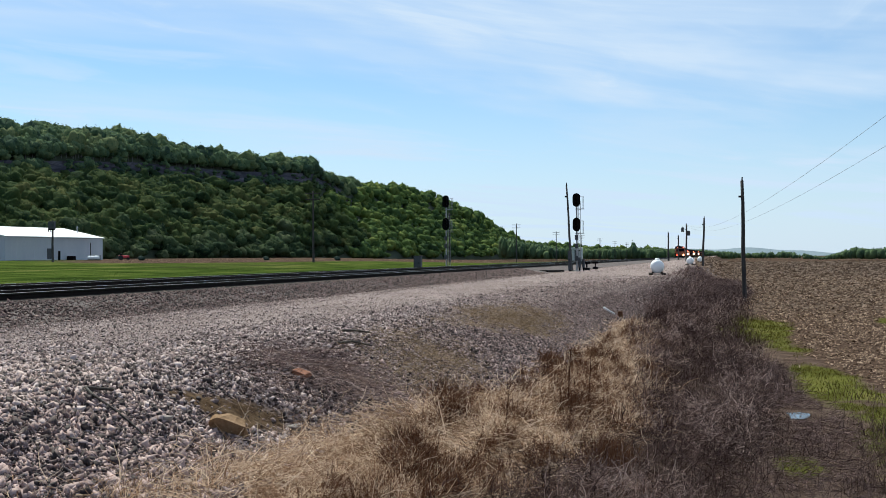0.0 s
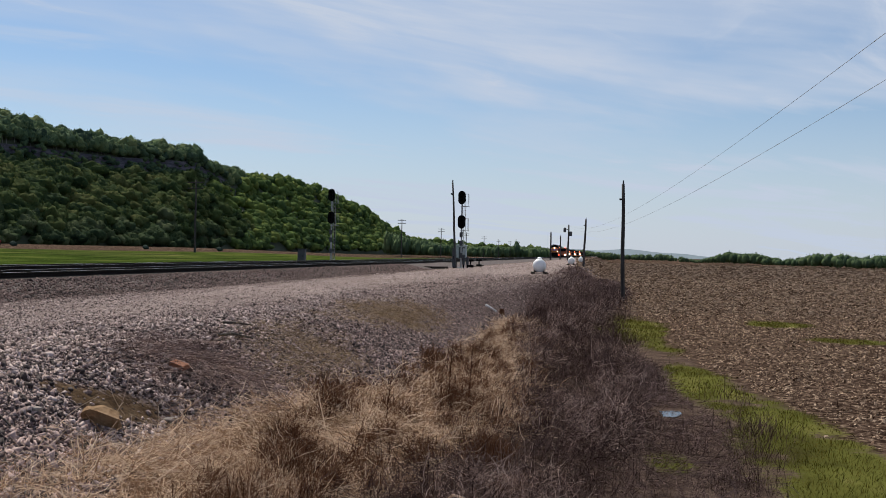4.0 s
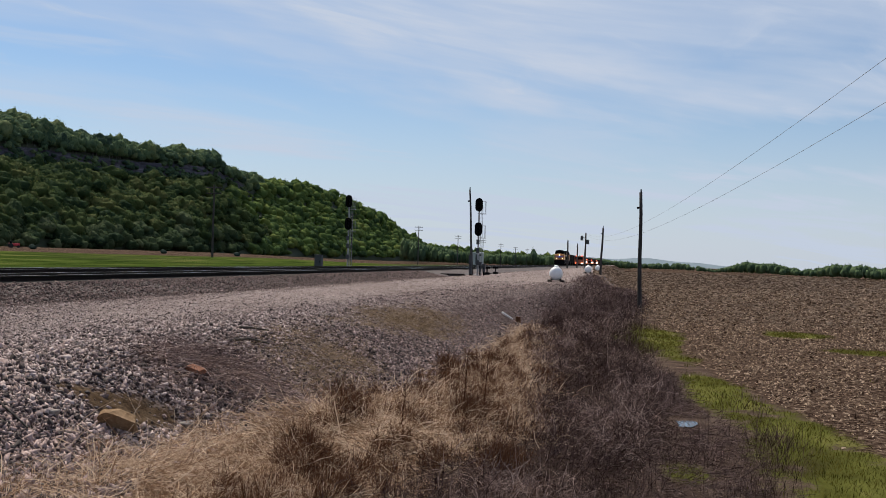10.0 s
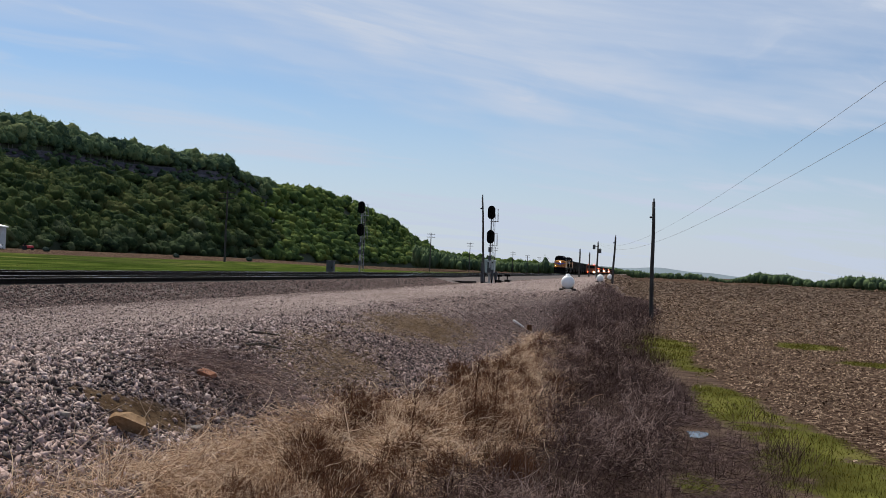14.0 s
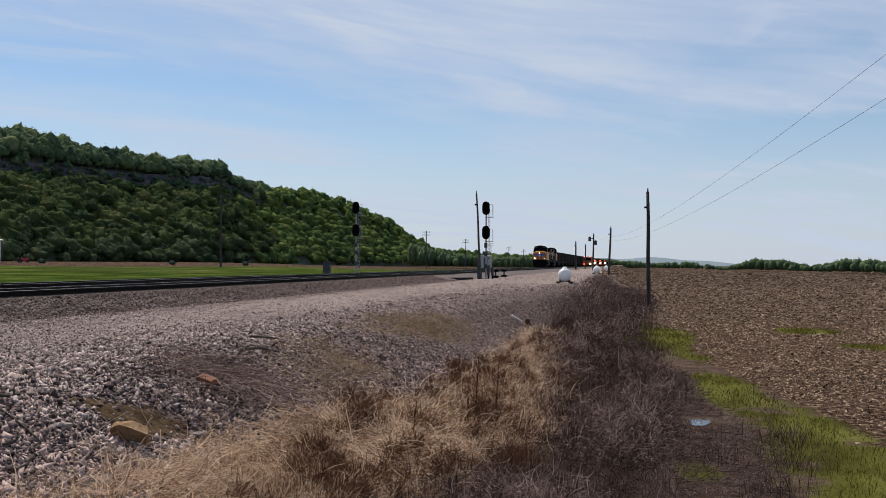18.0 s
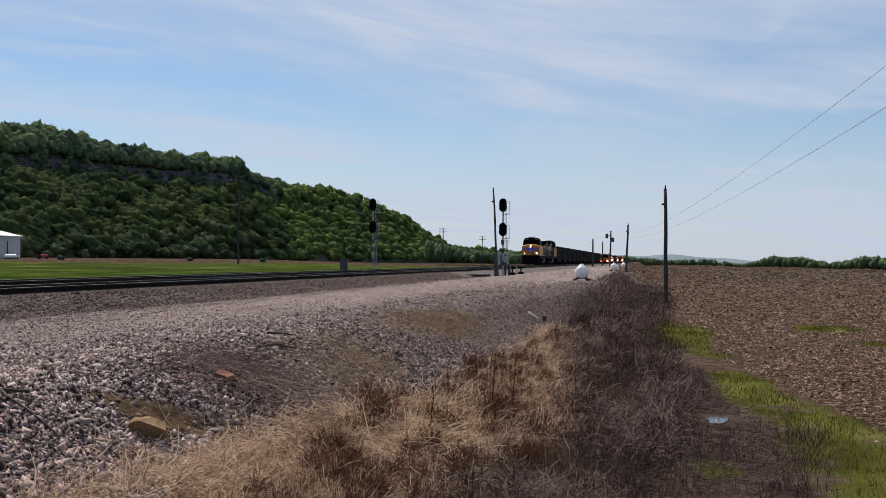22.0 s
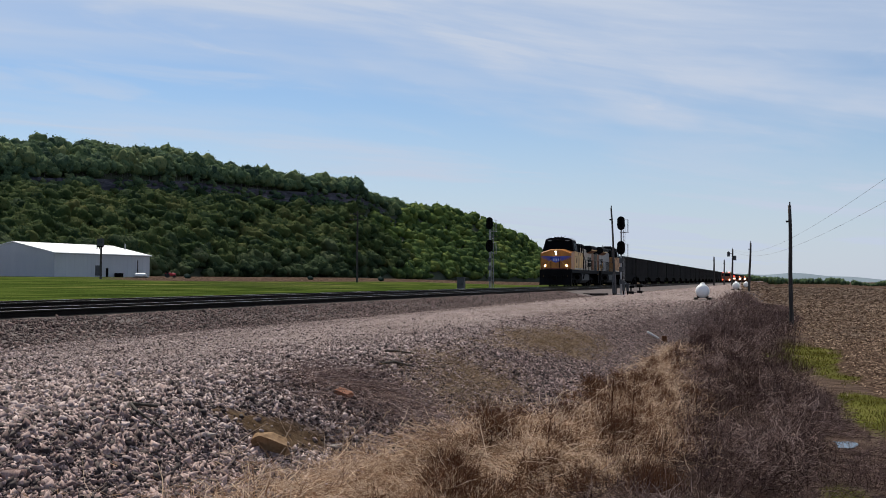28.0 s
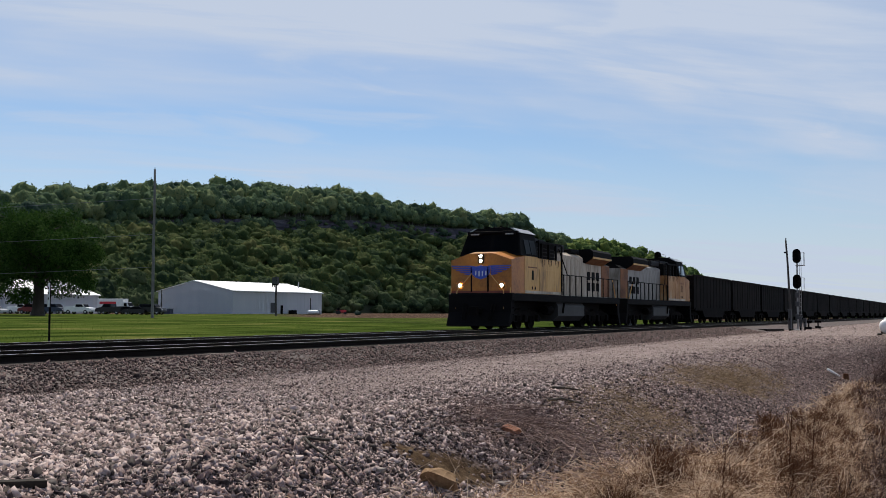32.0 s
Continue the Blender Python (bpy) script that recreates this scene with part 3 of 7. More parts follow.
def make_ground_material():
    m = bpy.data.materials.new("ground")
    m.use_nodes = True
    nt = m.node_tree
    n, ln = nt.nodes, nt.links
    bs = n["Principled BSDF"]
    tc = n.new("ShaderNodeTexCoord")

    def tex(scale, detail=6, dist=0.0, stretch=None):
        t = n.new("ShaderNodeTexNoise")
        t.inputs["Scale"].default_value, t.inputs["Detail"].default_value, t.inputs["Distortion"].default_value = scale, detail, dist
        t.inputs["Roughness"].default_value = 0.62
        if stretch:
            mp = n.new("ShaderNodeMapping")
            mp.inputs["Scale"].default_value = stretch
            ln.new(tc.outputs["Object"], mp.inputs[0])
            ln.new(mp.outputs[0], t.inputs["Vector"])
        else:
            ln.new(tc.outputs["Object"], t.inputs["Vector"])
        return t.outputs["Fac"]

    def ramp(src, cols, a=0.3, b=0.7):
        r = n.new("ShaderNodeValToRGB")
        el = r.color_ramp.elements
        while len(el) < len(cols):
            el.new(0.5)
        for k, c in enumerate(cols):
            el[k].position, el[k].color = a + (b - a) * k / (len(cols) - 1), (*c, 1)
        ln.new(src, r.inputs[0])
        return r.outputs[0]

    def mixed(fac, a, b):
        x = n.new("ShaderNodeMix")
        x.data_type = "RGBA"
        ln.new(fac, x.inputs[0])
        ln.new(a, x.inputs[6])
        ln.new(b, x.inputs[7])
        return x.outputs[2]

    def mask(name, wob, amount=0.5):
        at = n.new("ShaderNodeAttribute")
        at.attribute_name = name
        ma = n.new("ShaderNodeMath")
        ma.operation = "MULTIPLY_ADD"
        ma.inputs[1].default_value, ma.inputs[2].default_value = amount, -amount / 2
        ln.new(wob, ma.inputs[0])
        ad = n.new("ShaderNodeMath")
        ad.operation = "ADD"
        ln.new(at.outputs["Fac"], ad.inputs[0])
        ln.new(ma.outputs[0], ad.inputs[1])
        sm = n.new("ShaderNodeMapRange")
        sm.interpolation_type = "SMOOTHSTEP"
        sm.inputs["From Min"].default_value, sm.inputs["From Max"].default_value = 0.3, 0.7
        ln.new(ad.outputs[0], sm.inputs["Value"])
        return sm.outputs[0]

    patch, mid, grit, fine = tex(0.35), tex(1.8), tex(11, 8), tex(34, 6)
    cells = n.new("ShaderNodeTexVoronoi")
    cells.inputs["Scale"].default_value = 24
    ln.new(tc.outputs["Object"], cells.inputs["Vector"])
    edge = n.new("ShaderNodeTexVoronoi")
    edge.feature = "DISTANCE_TO_EDGE"
    edge.inputs["Scale"].default_value = 24
    ln.new(tc.outputs["Object"], edge.inputs["Vector"])
    tone = n.new("ShaderNodeSeparateColor")
    ln.new(cells.outputs["Color"], tone.inputs[0])

    def plus(a, b, k):
        q = n.new("ShaderNodeMath")
        q.operation = "MULTIPLY_ADD"
        q.inputs[1].default_value = k
        ln.new(b, q.inputs[0])
        ln.new(a, q.inputs[2])
        return q.outputs[0]

    def less(a, k):
        q = n.new("ShaderNodeMath")
        q.operation = "SUBTRACT"
        q.inputs[1].default_value = k
        ln.new(a, q.inputs[0])
        return q.outputs[0]

    # cell edges darken the colour to stand for shade between stones
    stony = plus(less(plus(grit, tone.outputs[0], 0.55), 0.32), edge.outputs["Distance"], 0.35)
    sandy = plus(less(plus(fine, tone.outputs[1], 0.4), 0.2), patch, 0.25)
    soil = ramp(mid, [(0.036, 0.024, 0.019), (0.075, 0.053, 0.042), (0.125, 0.092, 0.073)])
    gravel = ramp(stony, [(0.018, 0.012, 0.011), (0.085, 0.062, 0.056), (0.2, 0.152, 0.14), (0.38, 0.315, 0.295)], 0.24, 0.8)
    pale = ramp(sandy, [(0.04, 0.029, 0.026), (0.145, 0.112, 0.103), (0.235, 0.187, 0.174), (0.4, 0.34, 0.32)], 0.28, 0.85)
    straw = ramp(fine, [(0.06, 0.036, 0.024), (0.15, 0.098, 0.064), (0.27, 0.19, 0.13)])
    green = ramp(tex(0.8, 9, stretch=(1, 0.5, 1)), [(0.036, 0.032, 0.012), (0.064, 0.065, 0.016), (0.096, 0.1, 0.024), (0.14, 0.128, 0.045)])
    field = ramp(tex(5.5, 12), [(0.015, 0.009, 0.007), (0.044, 0.028, 0.021), (0.115, 0.08, 0.059), (0.28, 0.215, 0.16)], 0.37, 0.68)
    dirt = ramp(tex(5, 9), [(0.03, 0.019, 0.012), (0.075, 0.05, 0.031), (0.13, 0.092, 0.06)])
    c = mixed(mask("m_field", mid), soil, field)
    c = mixed(mask("m_straw", mid, 0.9), c, straw)
    c = mixed(mask("m_gravel", grit, 0.7), c, gravel)
    c = mixed(mask("m_pale", patch, 1.1), c, pale)
    # gravel colours darkened to carry the bank's slope shade
    bank_shade = ramp(stony, [(0.014, 0.01, 0.0095), (0.06, 0.043, 0.04), (0.125, 0.092, 0.087), (0.27, 0.215, 0.2)], 0.24, 0.8)
    c = mixed(mask("m_bank", grit, 0.8), c, bank_shade)
    c = mixed(mask("m_green", grit, 1.3), c, green)
    lush = ramp(tex(0.35, 9, stretch=(1, 0.3, 1)), [(0.016, 0.026, 0.007), (0.035, 0.056, 0.011), (0.064, 0.088, 0.018), (0.12, 0.12, 0.038)], 0.34, 0.66)
    c = mixed(mask("m_meadow", mid, 0.9), c, lush)
    c = mixed(mask("m_dirt", grit, 1.5), c, dirt)
    ln.new(c, bs.inputs["Base Color"])
    bs.inputs["Roughness"].default_value = 0.92
    bs.inputs["Specular IOR Level"].default_value = 0.0
    b = n.new("ShaderNodeBump")
    b.inputs["Strength"].default_value, b.inputs["Distance"].default_value = 0.9, 0.05
    ln.new(grit, b.inputs["Height"])
    ln.new(b.outputs[0], bs.inputs["Normal"])
    return m


make_ground()

# ---------------------------------------------------------------- the railway


def make_ballast():
    # shoulders slope down on both sides of the two tracks
    xs = np.array([-24.6, -24.0, -23.4, -22.7, -22.2, -19.4, -18.8, -18.3, -17.8, -15.0, -14.6, -14.1, -13.6, -13.1, -12.6])
    zs = np.array([0.70, 0.80, 0.95, 1.04, 1.05, 1.05, 1.0, 1.0, 1.05, 1.05, 1.03, 0.93, 0.82, 0.74, 0.66])
    ys = ticks((-90, 4, 6), (4, 60, 0.4), (60, 160, 2), (160, 1700, 20))
    X, Y = np.meshgrid(xs, ys)
    Z = np.tile(zs, (len(ys), 1)) + 0.03 * bumps(X * 2.2, Y * 2.2, 3)
    k, m = X.shape
    i = np.arange(k * m).reshape(k, m)
    F = np.stack([i[:-1, :-1], i[:-1, 1:], i[1:, 1:], i[1:, :-1]], -1).reshape(-1, 4)
    ob = cloud("ballast_bed", np.stack([X + 0.1 * bumps(Y, X, 1), Y, Z], -1).reshape(-1, 3), F, M_BALLAST, "reddish grey crushed stone ballast under the tracks", "ballast", "structure", smooth=True)
    # the darker bed between the rails
    for c in (NEAR_TRACK, FAR_TRACK):
        bm = B()
        w = [bm.verts.new((c + sx * 1.32, y, 1.062)) for y in (-90, 1700) for sx in (-1, 1)]
        bm.faces.new((w[0], w[1], w[3], w[2]))
        tagged(part("oily_trackbed", bm, M_BED), "dark stone between the rails", "ballast", "", "structure")


def rail_outline(s=1.0):
    h = 0.17
    return [(-0.07 * s, -h), (0.07 * s, -h), (0.07 * s, -h + 0.012), (0.012, -h + 0.035), (0.01, -0.045), (0.036, -0.034), (0.036, -0.004), (0.03, 0.0),
            (-0.03, 0.0), (-0.036, -0.004), (-0.036, -0.034), (-0.01, -0.045), (-0.012, -h + 0.035), (-0.07 * s, -h + 0.012)]


def make_track(x, y0, count):
    t = thing("railway_track", "straight steel railway track on dark timber ties", "railway track", "double track", pose(x, 0, RAIL_TOP), "structure")
    for side in (-0.755, 0.755):
        r = part("rail", prism(B(), rail_outline(), -90, 1700, "y"), M_RAIL, t, "rusty rail with a bright worn head", pose(side, 0, 0))
        head = B()
        box(head, (-0.027, -90, 0.0005), (0.027, 1700, 0.003))
        part("running_surface", head, M_RAILTOP, r, "polished steel running surface")
    first = part("tie", box(B(), (-1.3, -0.11, -0.36), (1.3, 0.11, -0.16), 0.01), M_TIE, t, "", pose(0, y0, 0))
    rng = np.random.default_rng(int(-x))
    for k in range(1, count):
        again(first, pose(rng.normal(0, 0.015), y0 + 0.53 * k + rng.normal(0, 0.015), 0, 0, 0, rng.normal(0, 0.5)))
    vs = np.array([(a, b, c) for a in (-1.3, 1.3) for b in (-0.11, 0.11) for c in (-0.36, -0.16)], np.float32)
    fs = np.array([(0, 1, 3, 2), (4, 6, 7, 5), (0, 4, 5, 1), (2, 3, 7, 6), (1, 5, 7, 3)], np.int32)
    far = y0 + 0.53 * (count + np.arange(1500))
    p = np.stack([0 * far, far, 0 * far], -1)
    # stones on the slope that take the shade-darkened colours
    V, F = scatter([(vs, fs)], p, rng.normal(0, 0.008, len(far)), np.ones((len(far), 3)))
    cloud("more_ties", V, F, M_TIE, parent=t)
    return t


M_BED = surf("oily_ballast", [(0.01, 0.008, 0.008), (0.03, 0.024, 0.022), (0.055, 0.045, 0.042)], 6, 26, 0.95, 1.0, dist=0.03, spec=0.1)
make_ballast()
make_track(NEAR_TRACK, 6.0, 160)
make_track(FAR_TRACK, 12.0, 140)

# ---------------------------------------------------------------- wooded bluff, far woods
RIDGE_AZ = (-80, -48, -42, -37, -31, -28, -25, -21.5, -20.9, -18.4, -16, -14, -12.5, -11.4, -10.5, -9.5, -6, -2)
RIDGE_EL = (5.2, 5.8, 6.5, 6.8, 6.6, 5.9, 5.45, 5.2, 4.5, 4.0, 3.65, 3.05, 2.2, 1.4, 0.95, 0.72, 0.5, 0.4)
BASE_R = ((-80, -47, -35, -22, -12, -8, -2), (520, 560, 680, 960, 1500, 1900, 2300))


CLIFF_AZ = (-80, -48, -38, -30, -26, -21.2, -18.5, -2)
CLIFF_FOOT = (3.4, 3.8, 4.2, 4.15, 3.75, 3.7, 2.7, 0.4)
CLIFF_TOP = (3.5, 3.95, 4.6, 4.7, 4.4, 4.3, 2.75, 0.42)


def bluff(az, s):
    """Place of the hillside: az in degrees from the track's line, s from foot (0) to brow (1), with an upright rock band at 0.68."""
    rb = np.interp(az, *BASE_R)
    depth = np.interp(az, (-80, -22, -16, -12, -9, -2), (250, 270, 260, 200, 120, 60))
    top = np.interp(az, RIDGE_AZ, RIDGE_EL)
    high = np.maximum((rb + depth) * np.tan(np.radians(top)) + 0.5 - np.interp(az, (-30, -22, -19, -12, -9, -2), (15, 15, 13, 11, 11, 14)), 0.5)
    ledge = rb + 0.68 * depth

    def part_up(el, most):
        return np.clip((ledge * np.tan(np.radians(np.interp(az, CLIFF_AZ, el))) + 0.6) / high, 0.4, most)
    lo, hi = part_up(CLIFF_FOOT, 0.9), part_up(CLIFF_TOP, 0.96)
    rock = step(-18.5, -20.2, az)
    lo, hi = 0.68 + (lo - 0.68) * rock, 0.685 + (hi - 0.685) * rock
    up = np.where(s < 0.68, (np.clip(s, 0, 1) / 0.68) ** 0.92 * lo, np.where(s < 0.705, lo + (hi - lo) * (s - 0.68) / 0.025, hi + (1 - hi) * np.sqrt(np.clip((s - 0.705) / 0.295, 0, 1))))
    up = np.where(s > 1, 1 - 0.25 * (s - 1), up)
    r = rb + depth * s
    a = np.radians(az)
    return np.stack([r * np.sin(a), r * np.cos(a), 1.4 + high * up], -1)


def make_bluff():
    az = np.arange(-80, -1.5, 0.5)
    s = np.array([-0.03, 0.0, 0.1, 0.2, 0.3, 0.4, 0.5, 0.6, 0.68, 0.684, 0.688, 0.692, 0.696, 0.70, 0.705, 0.75, 0.8, 0.9, 1.0, 1.2, 1.6, 2.2, 3.0, 4.0])
    A, S = np.meshgrid(az, s)
    P = bluff(A, S)
    P[0, :, 2] -= 7
    k, m = A.shape
    i = np.arange(k * m).reshape(k, m)
    F = np.stack([i[:-1, :-1], i[:-1, 1:], i[1:, 1:], i[1:, :-1]], -1).reshape(-1, 4)
    P[..., 2] = np.maximum(P[..., 2], -5.0)
    cloud("wooded_bluff", P.reshape(-1, 3), F, M_HILL, "long steep river bluff covered in spring woodland", "hill", "structure", smooth=True)
    # the bare rock band below the brow
    rng = np.random.default_rng(5)
    az = np.arange(-80, -18.8, 0.08)
    s = np.linspace(0.672, 0.708, 15)
    A, S = np.meshgrid(az, s)
    P = bluff(A, S)
    push = 1.6 * noise_rows(rng, A.shape) + 2.2 * bumps(A * 2.3, A * 0 + 1.0, 4) + 0.9 * np.sin(S * 900 + 2 * bumps(A, S * 0, 2))
    a = np.radians(A)
    P[..., 0] -= np.sin(a) * (3.0 + push)
    P[..., 1] -= np.cos(a) * (3.0 + push)
    k, m = A.shape
    i = np.arange(k * m).reshape(k, m)
    F = np.stack([i[:-1, :-1], i[:-1, 1:], i[1:, 1:], i[1:, :-1]], -1).reshape(-1, 4)
    cloud("rock_face", P.reshape(-1, 3), F, M_CLIFF, "weathered grey limestone cliff band below the brow", "cliff", "structure")


def noise_rows(rng, shape):
    w = rng.normal(0, 1, shape)
    for _ in range(2):
        w = (w + np.roll(w, 1, 1) + np.roll(w, -1, 1) + np.roll(w, 1, 0)) / 2.6
    return np.clip(w, -1.5, 1.5)


def leafy_crown(seed, sprays, level=3):
    """A billowing crown: many rounded lobes about a core, with small leaf sprays breaking its edge, all triangles."""
    vs, fs = ball(level, seed, 0.0)
    rng = np.random.default_rng(seed)
    d = rng.normal(0, 1, (26, 3))
    d[:, 2] = np.abs(d[:, 2]) * 0.9 - 0.25
    c = d / np.linalg.norm(d, axis=1)[:, None] * rng.uniform(0.45, 0.74, (26, 1))
    along = vs @ c.T
    disc = along ** 2 - (c ** 2).sum(1) + rng.uniform(0.2, 0.36, 26) ** 2
    reach = np.where(disc > 0, along + np.sqrt(np.maximum(disc, 0)), 0.0).max(1)
    vs = vs * (np.maximum(reach, 0.54) + rng.normal(0, 0.05, len(vs)))[:, None]
    fs = fs[vs[fs][:, :, 2].mean(1) > -0.42]
    i = rng.choice(np.nonzero(vs[:, 2] > -0.3)[0], sprays)
    k = vs[i] * rng.uniform(0.92, 1.12, (sprays, 1)) + rng.normal(0, 0.05, (sprays, 3))
    d = k / np.linalg.norm(k, axis=1)[:, None] + rng.normal(0, 0.35, (sprays, 3))
    u = np.cross(d, rng.normal(0, 1, (sprays, 3)))
    u /= np.linalg.norm(u, axis=1)[:, None]
    v = np.cross(d, u)
    v /= np.linalg.norm(v, axis=1)[:, None]
    u, v = u * rng.uniform(0.04, 0.12, (sprays, 1)), v * rng.uniform(0.04, 0.09, (sprays, 1))
    q = np.stack([k - u, k + v * 0.9, k + u * 1.1, k - v], 1).reshape(-1, 3)
    b = len(vs) + (np.arange(sprays) * 4)[:, None]
    return (np.concatenate([vs, q]).astype(np.float32), np.concatenate([fs, b + np.array([[0, 1, 2]]), b + np.array([[0, 2, 3]])]).astype(np.int32))


def make_woods():
    rng = np.random.default_rng(11)
    fine = [leafy_crown(k, 190) for k in range(9)]
    rough = [leafy_crown(k + 20, 75, 2) for k in range(7)]
    count = 7400
    az = np.interp(rng.uniform(0, 1, count), np.linspace(0, 1, 40), np.interp(np.linspace(0, 1, 40), (0, 0.6, 0.86, 1), (-53, -22, -10, -2)))
    s = rng.uniform(-0.03, 1.06, count)
    keep = (s < 0.645) | (s > 0.708) | (az > -19.3) | (rng.uniform(0, 1, count) < 0.12 + 0.5 * step(-33, -40, az) + 0.75 * (bumps(az * 1.7, 0 * az, 6) > -0.1))
    az, s = az[keep], s[keep]
    # a close rank of tall trees along the cliff's edge
    edge = np.linspace(-53, -20.4, 330) + rng.normal(0, 0.03, 330)
    az, s = np.concatenate([az, edge]), np.concatenate([s, rng.uniform(0.712, 0.75, 330)])
    shrub = rng.uniform(-53, -19.6, 900)
    shrub = shrub[rng.uniform(0, 1, 900) < 0.35 + 0.5 * (bumps(shrub * 2.6, 0 * shrub, 2) > 0)]
    az, s = np.concatenate([shrub, az]), np.concatenate([rng.uniform(0.66, 0.706, len(shrub)), s])
    P = bluff(az, s)
    n = len(az)
    size = rng.lognormal(math.log(6.1), 0.3, n).clip(3.2, 10.0) * np.interp(az, (-24, -19, -10), (1.0, 0.92, 0.9))
    size *= np.where((s > 0.58) & (s < 0.708) & (az < -19.3), 0.7, 1.0)
    on_edge = np.arange(n) >= n - 330
    size[:len(shrub)] = rng.uniform(1.8, 3.8, len(shrub))
    P[:len(shrub), :2] *= 0.996
    size[on_edge] = rng.uniform(3.6, 6.2, 330)
    tall = size * np.where(s > 0.7, rng.uniform(0.95, 1.35, n), rng.uniform(0.8, 1.15, n))
    lift = tall * rng.uniform(0.25, 0.75, n) + np.where(on_edge, rng.uniform(1.0, 3.5, n), 0)
    foot = P.copy()
    P[:, 2] += lift
    sizes = np.stack([size, size, tall], -1)
    turn = rng.uniform(0, math.tau, n)
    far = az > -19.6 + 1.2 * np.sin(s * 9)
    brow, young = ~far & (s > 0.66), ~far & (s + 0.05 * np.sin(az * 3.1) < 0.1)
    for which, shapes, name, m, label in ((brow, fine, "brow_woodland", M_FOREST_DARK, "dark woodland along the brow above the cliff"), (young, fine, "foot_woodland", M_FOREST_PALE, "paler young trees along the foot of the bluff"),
                                          (~far & ~brow & ~young, fine, "bluff_woodland", M_FOREST, "dense broadleaved spring woodland in many greens"), (far, rough, "far_end_of_woodland", M_FOREST_FRESH_HAZE, "spring woodland on the far end of the bluff")):
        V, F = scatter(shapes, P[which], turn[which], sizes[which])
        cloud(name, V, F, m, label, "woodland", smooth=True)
    # bare trunks in the shade along the cliff's edge
    k = np.nonzero(on_edge)[0]
    a = np.arange(5) * math.tau / 5
    ring = np.stack([np.cos(a), np.sin(a), 0 * a], -1)
    post = np.concatenate([ring * 1.0 + (0, 0, -1), ring * 0.6 + (0, 0, 1)]).astype(np.float32)
    sides = np.array([(j, (j + 1) % 5, 5 + (j + 1) % 5, 5 + j) for j in range(5)], np.int32)
    V, F = scatter([(post, sides)], foot[k] + np.array([0, 0, 3.0]), turn[k], np.stack([rng.uniform(0.2, 0.4, len(k))] * 2 + [np.full(len(k), 4.5)], -1))
    cloud("brow_trunks", V, F, M_PALEWOOD, "pale bare tree trunks along the cliff's edge", "tree trunks")
    # dark pointed cedars where the brow breaks off
    k = 26
    az, s = rng.uniform(-22.2, -20.2, k), rng.uniform(0.70, 0.8, k)
    h = rng.uniform(4, 7.5, k)
    spire = leafy_crown(71, 90)
    spire[0][:, :2] *= (1.15 - 0.75 * np.clip(spire[0][:, 2] + 0.3, 0, 1.3) / 1.3)[:, None]
    V, F = scatter([spire], bluff(az, s) + np.stack([0 * h, 0 * h, h * 0.6], -1), rng.uniform(0, 6, k), np.stack([h * 0.42, h * 0.42, h], -1))
    cloud("cliff_cedars", V, F, M_CEDAR, "dark pointed cedars at the end of the cliff", "woodland", smooth=True)
    # the belt of woods beyond the far end of the line
    count = 1150
    az = rng.uniform(-11.5, 0.5, count)
    r = rng.uniform(960, 1150, count)
    top = np.interp(az, (-11.5, -10, -8.2, -6.4, -4.75, -4.6, -4.45, -3.4, -2.3, -1.1, 0.5), (1.2, 0.8, 0.5, 0.44, 0.46, 0.8, 0.46, 0.4, 0.31, 0.25, 0.2))
    x, y = r * np.sin(np.radians(az)), r * np.cos(np.radians(az))
    g = land(x, y)
    high = np.maximum(2.0 + r * np.tan(np.radians(top)) - g, 4.0) * (0.5 + 0.52 * rng.uniform(0, 1, count) ** 0.6)
    wide = np.clip(high * rng.uniform(0.18, 0.36, count), 1.5, 3.6)
    V, F = scatter(rough, np.stack([x, y, g + high * 0.46], -1), rng.uniform(0, 6, count), np.stack([wide, wide, high * 0.56], -1))
    cloud("far_belt_woods", V, F, M_FOREST_FAR, "haze-tinted belt of woodland beyond the far end of the line", "woodland", smooth=True)
    # the low woods at the far edges of the fields
    count = 1500
    az = rng.uniform(-3.5, 40, count)
    back = rng.uniform(0, 1, count)
    r = np.interp(az, (-3.5, 0, 6, 12, 40), (1500, 1250, 820, 600, 480)) * (0.98 + 0.16 * back)
    top = np.interp(az, (-3.5, -1, 0.2, 1.6, 3, 4.6, 5.5, 6, 6.8, 7.6, 8.2, 9, 9.8, 10.4, 11.7, 12.4, 13.4, 20, 40), (0.42, 0.3, 0.1, 0.14, 0.2, -0.1, 0.16, 0.43, 0.33, 0.35, 0.14, 0.08, 0.22, 0.42, 0.4, 0.25, 0.41, 0.3, 0.35))
    x, y = r * np.sin(np.radians(az)), r * np.cos(np.radians(az))
    g = land(x, y)
    high = np.maximum(2.0 + r * np.tan(np.radians(top + 0.03)) - g, 3.5) * (0.5 + 0.5 * rng.uniform(0, 1, count) ** 0.6)
    wide = np.clip(high * rng.uniform(0.24, 0.4, count), 1.4, 4.6)
    V, F = scatter(rough, np.stack([x, y, g + high * 0.46], -1), rng.uniform(0, 6, count), np.stack([wide, wide, high * 0.56], -1))
    cloud("field_edge_woods", V, F, M_FOREST_FAR, "haze-tinted row of broadleaved trees at the far field edge", "woodland", smooth=True)


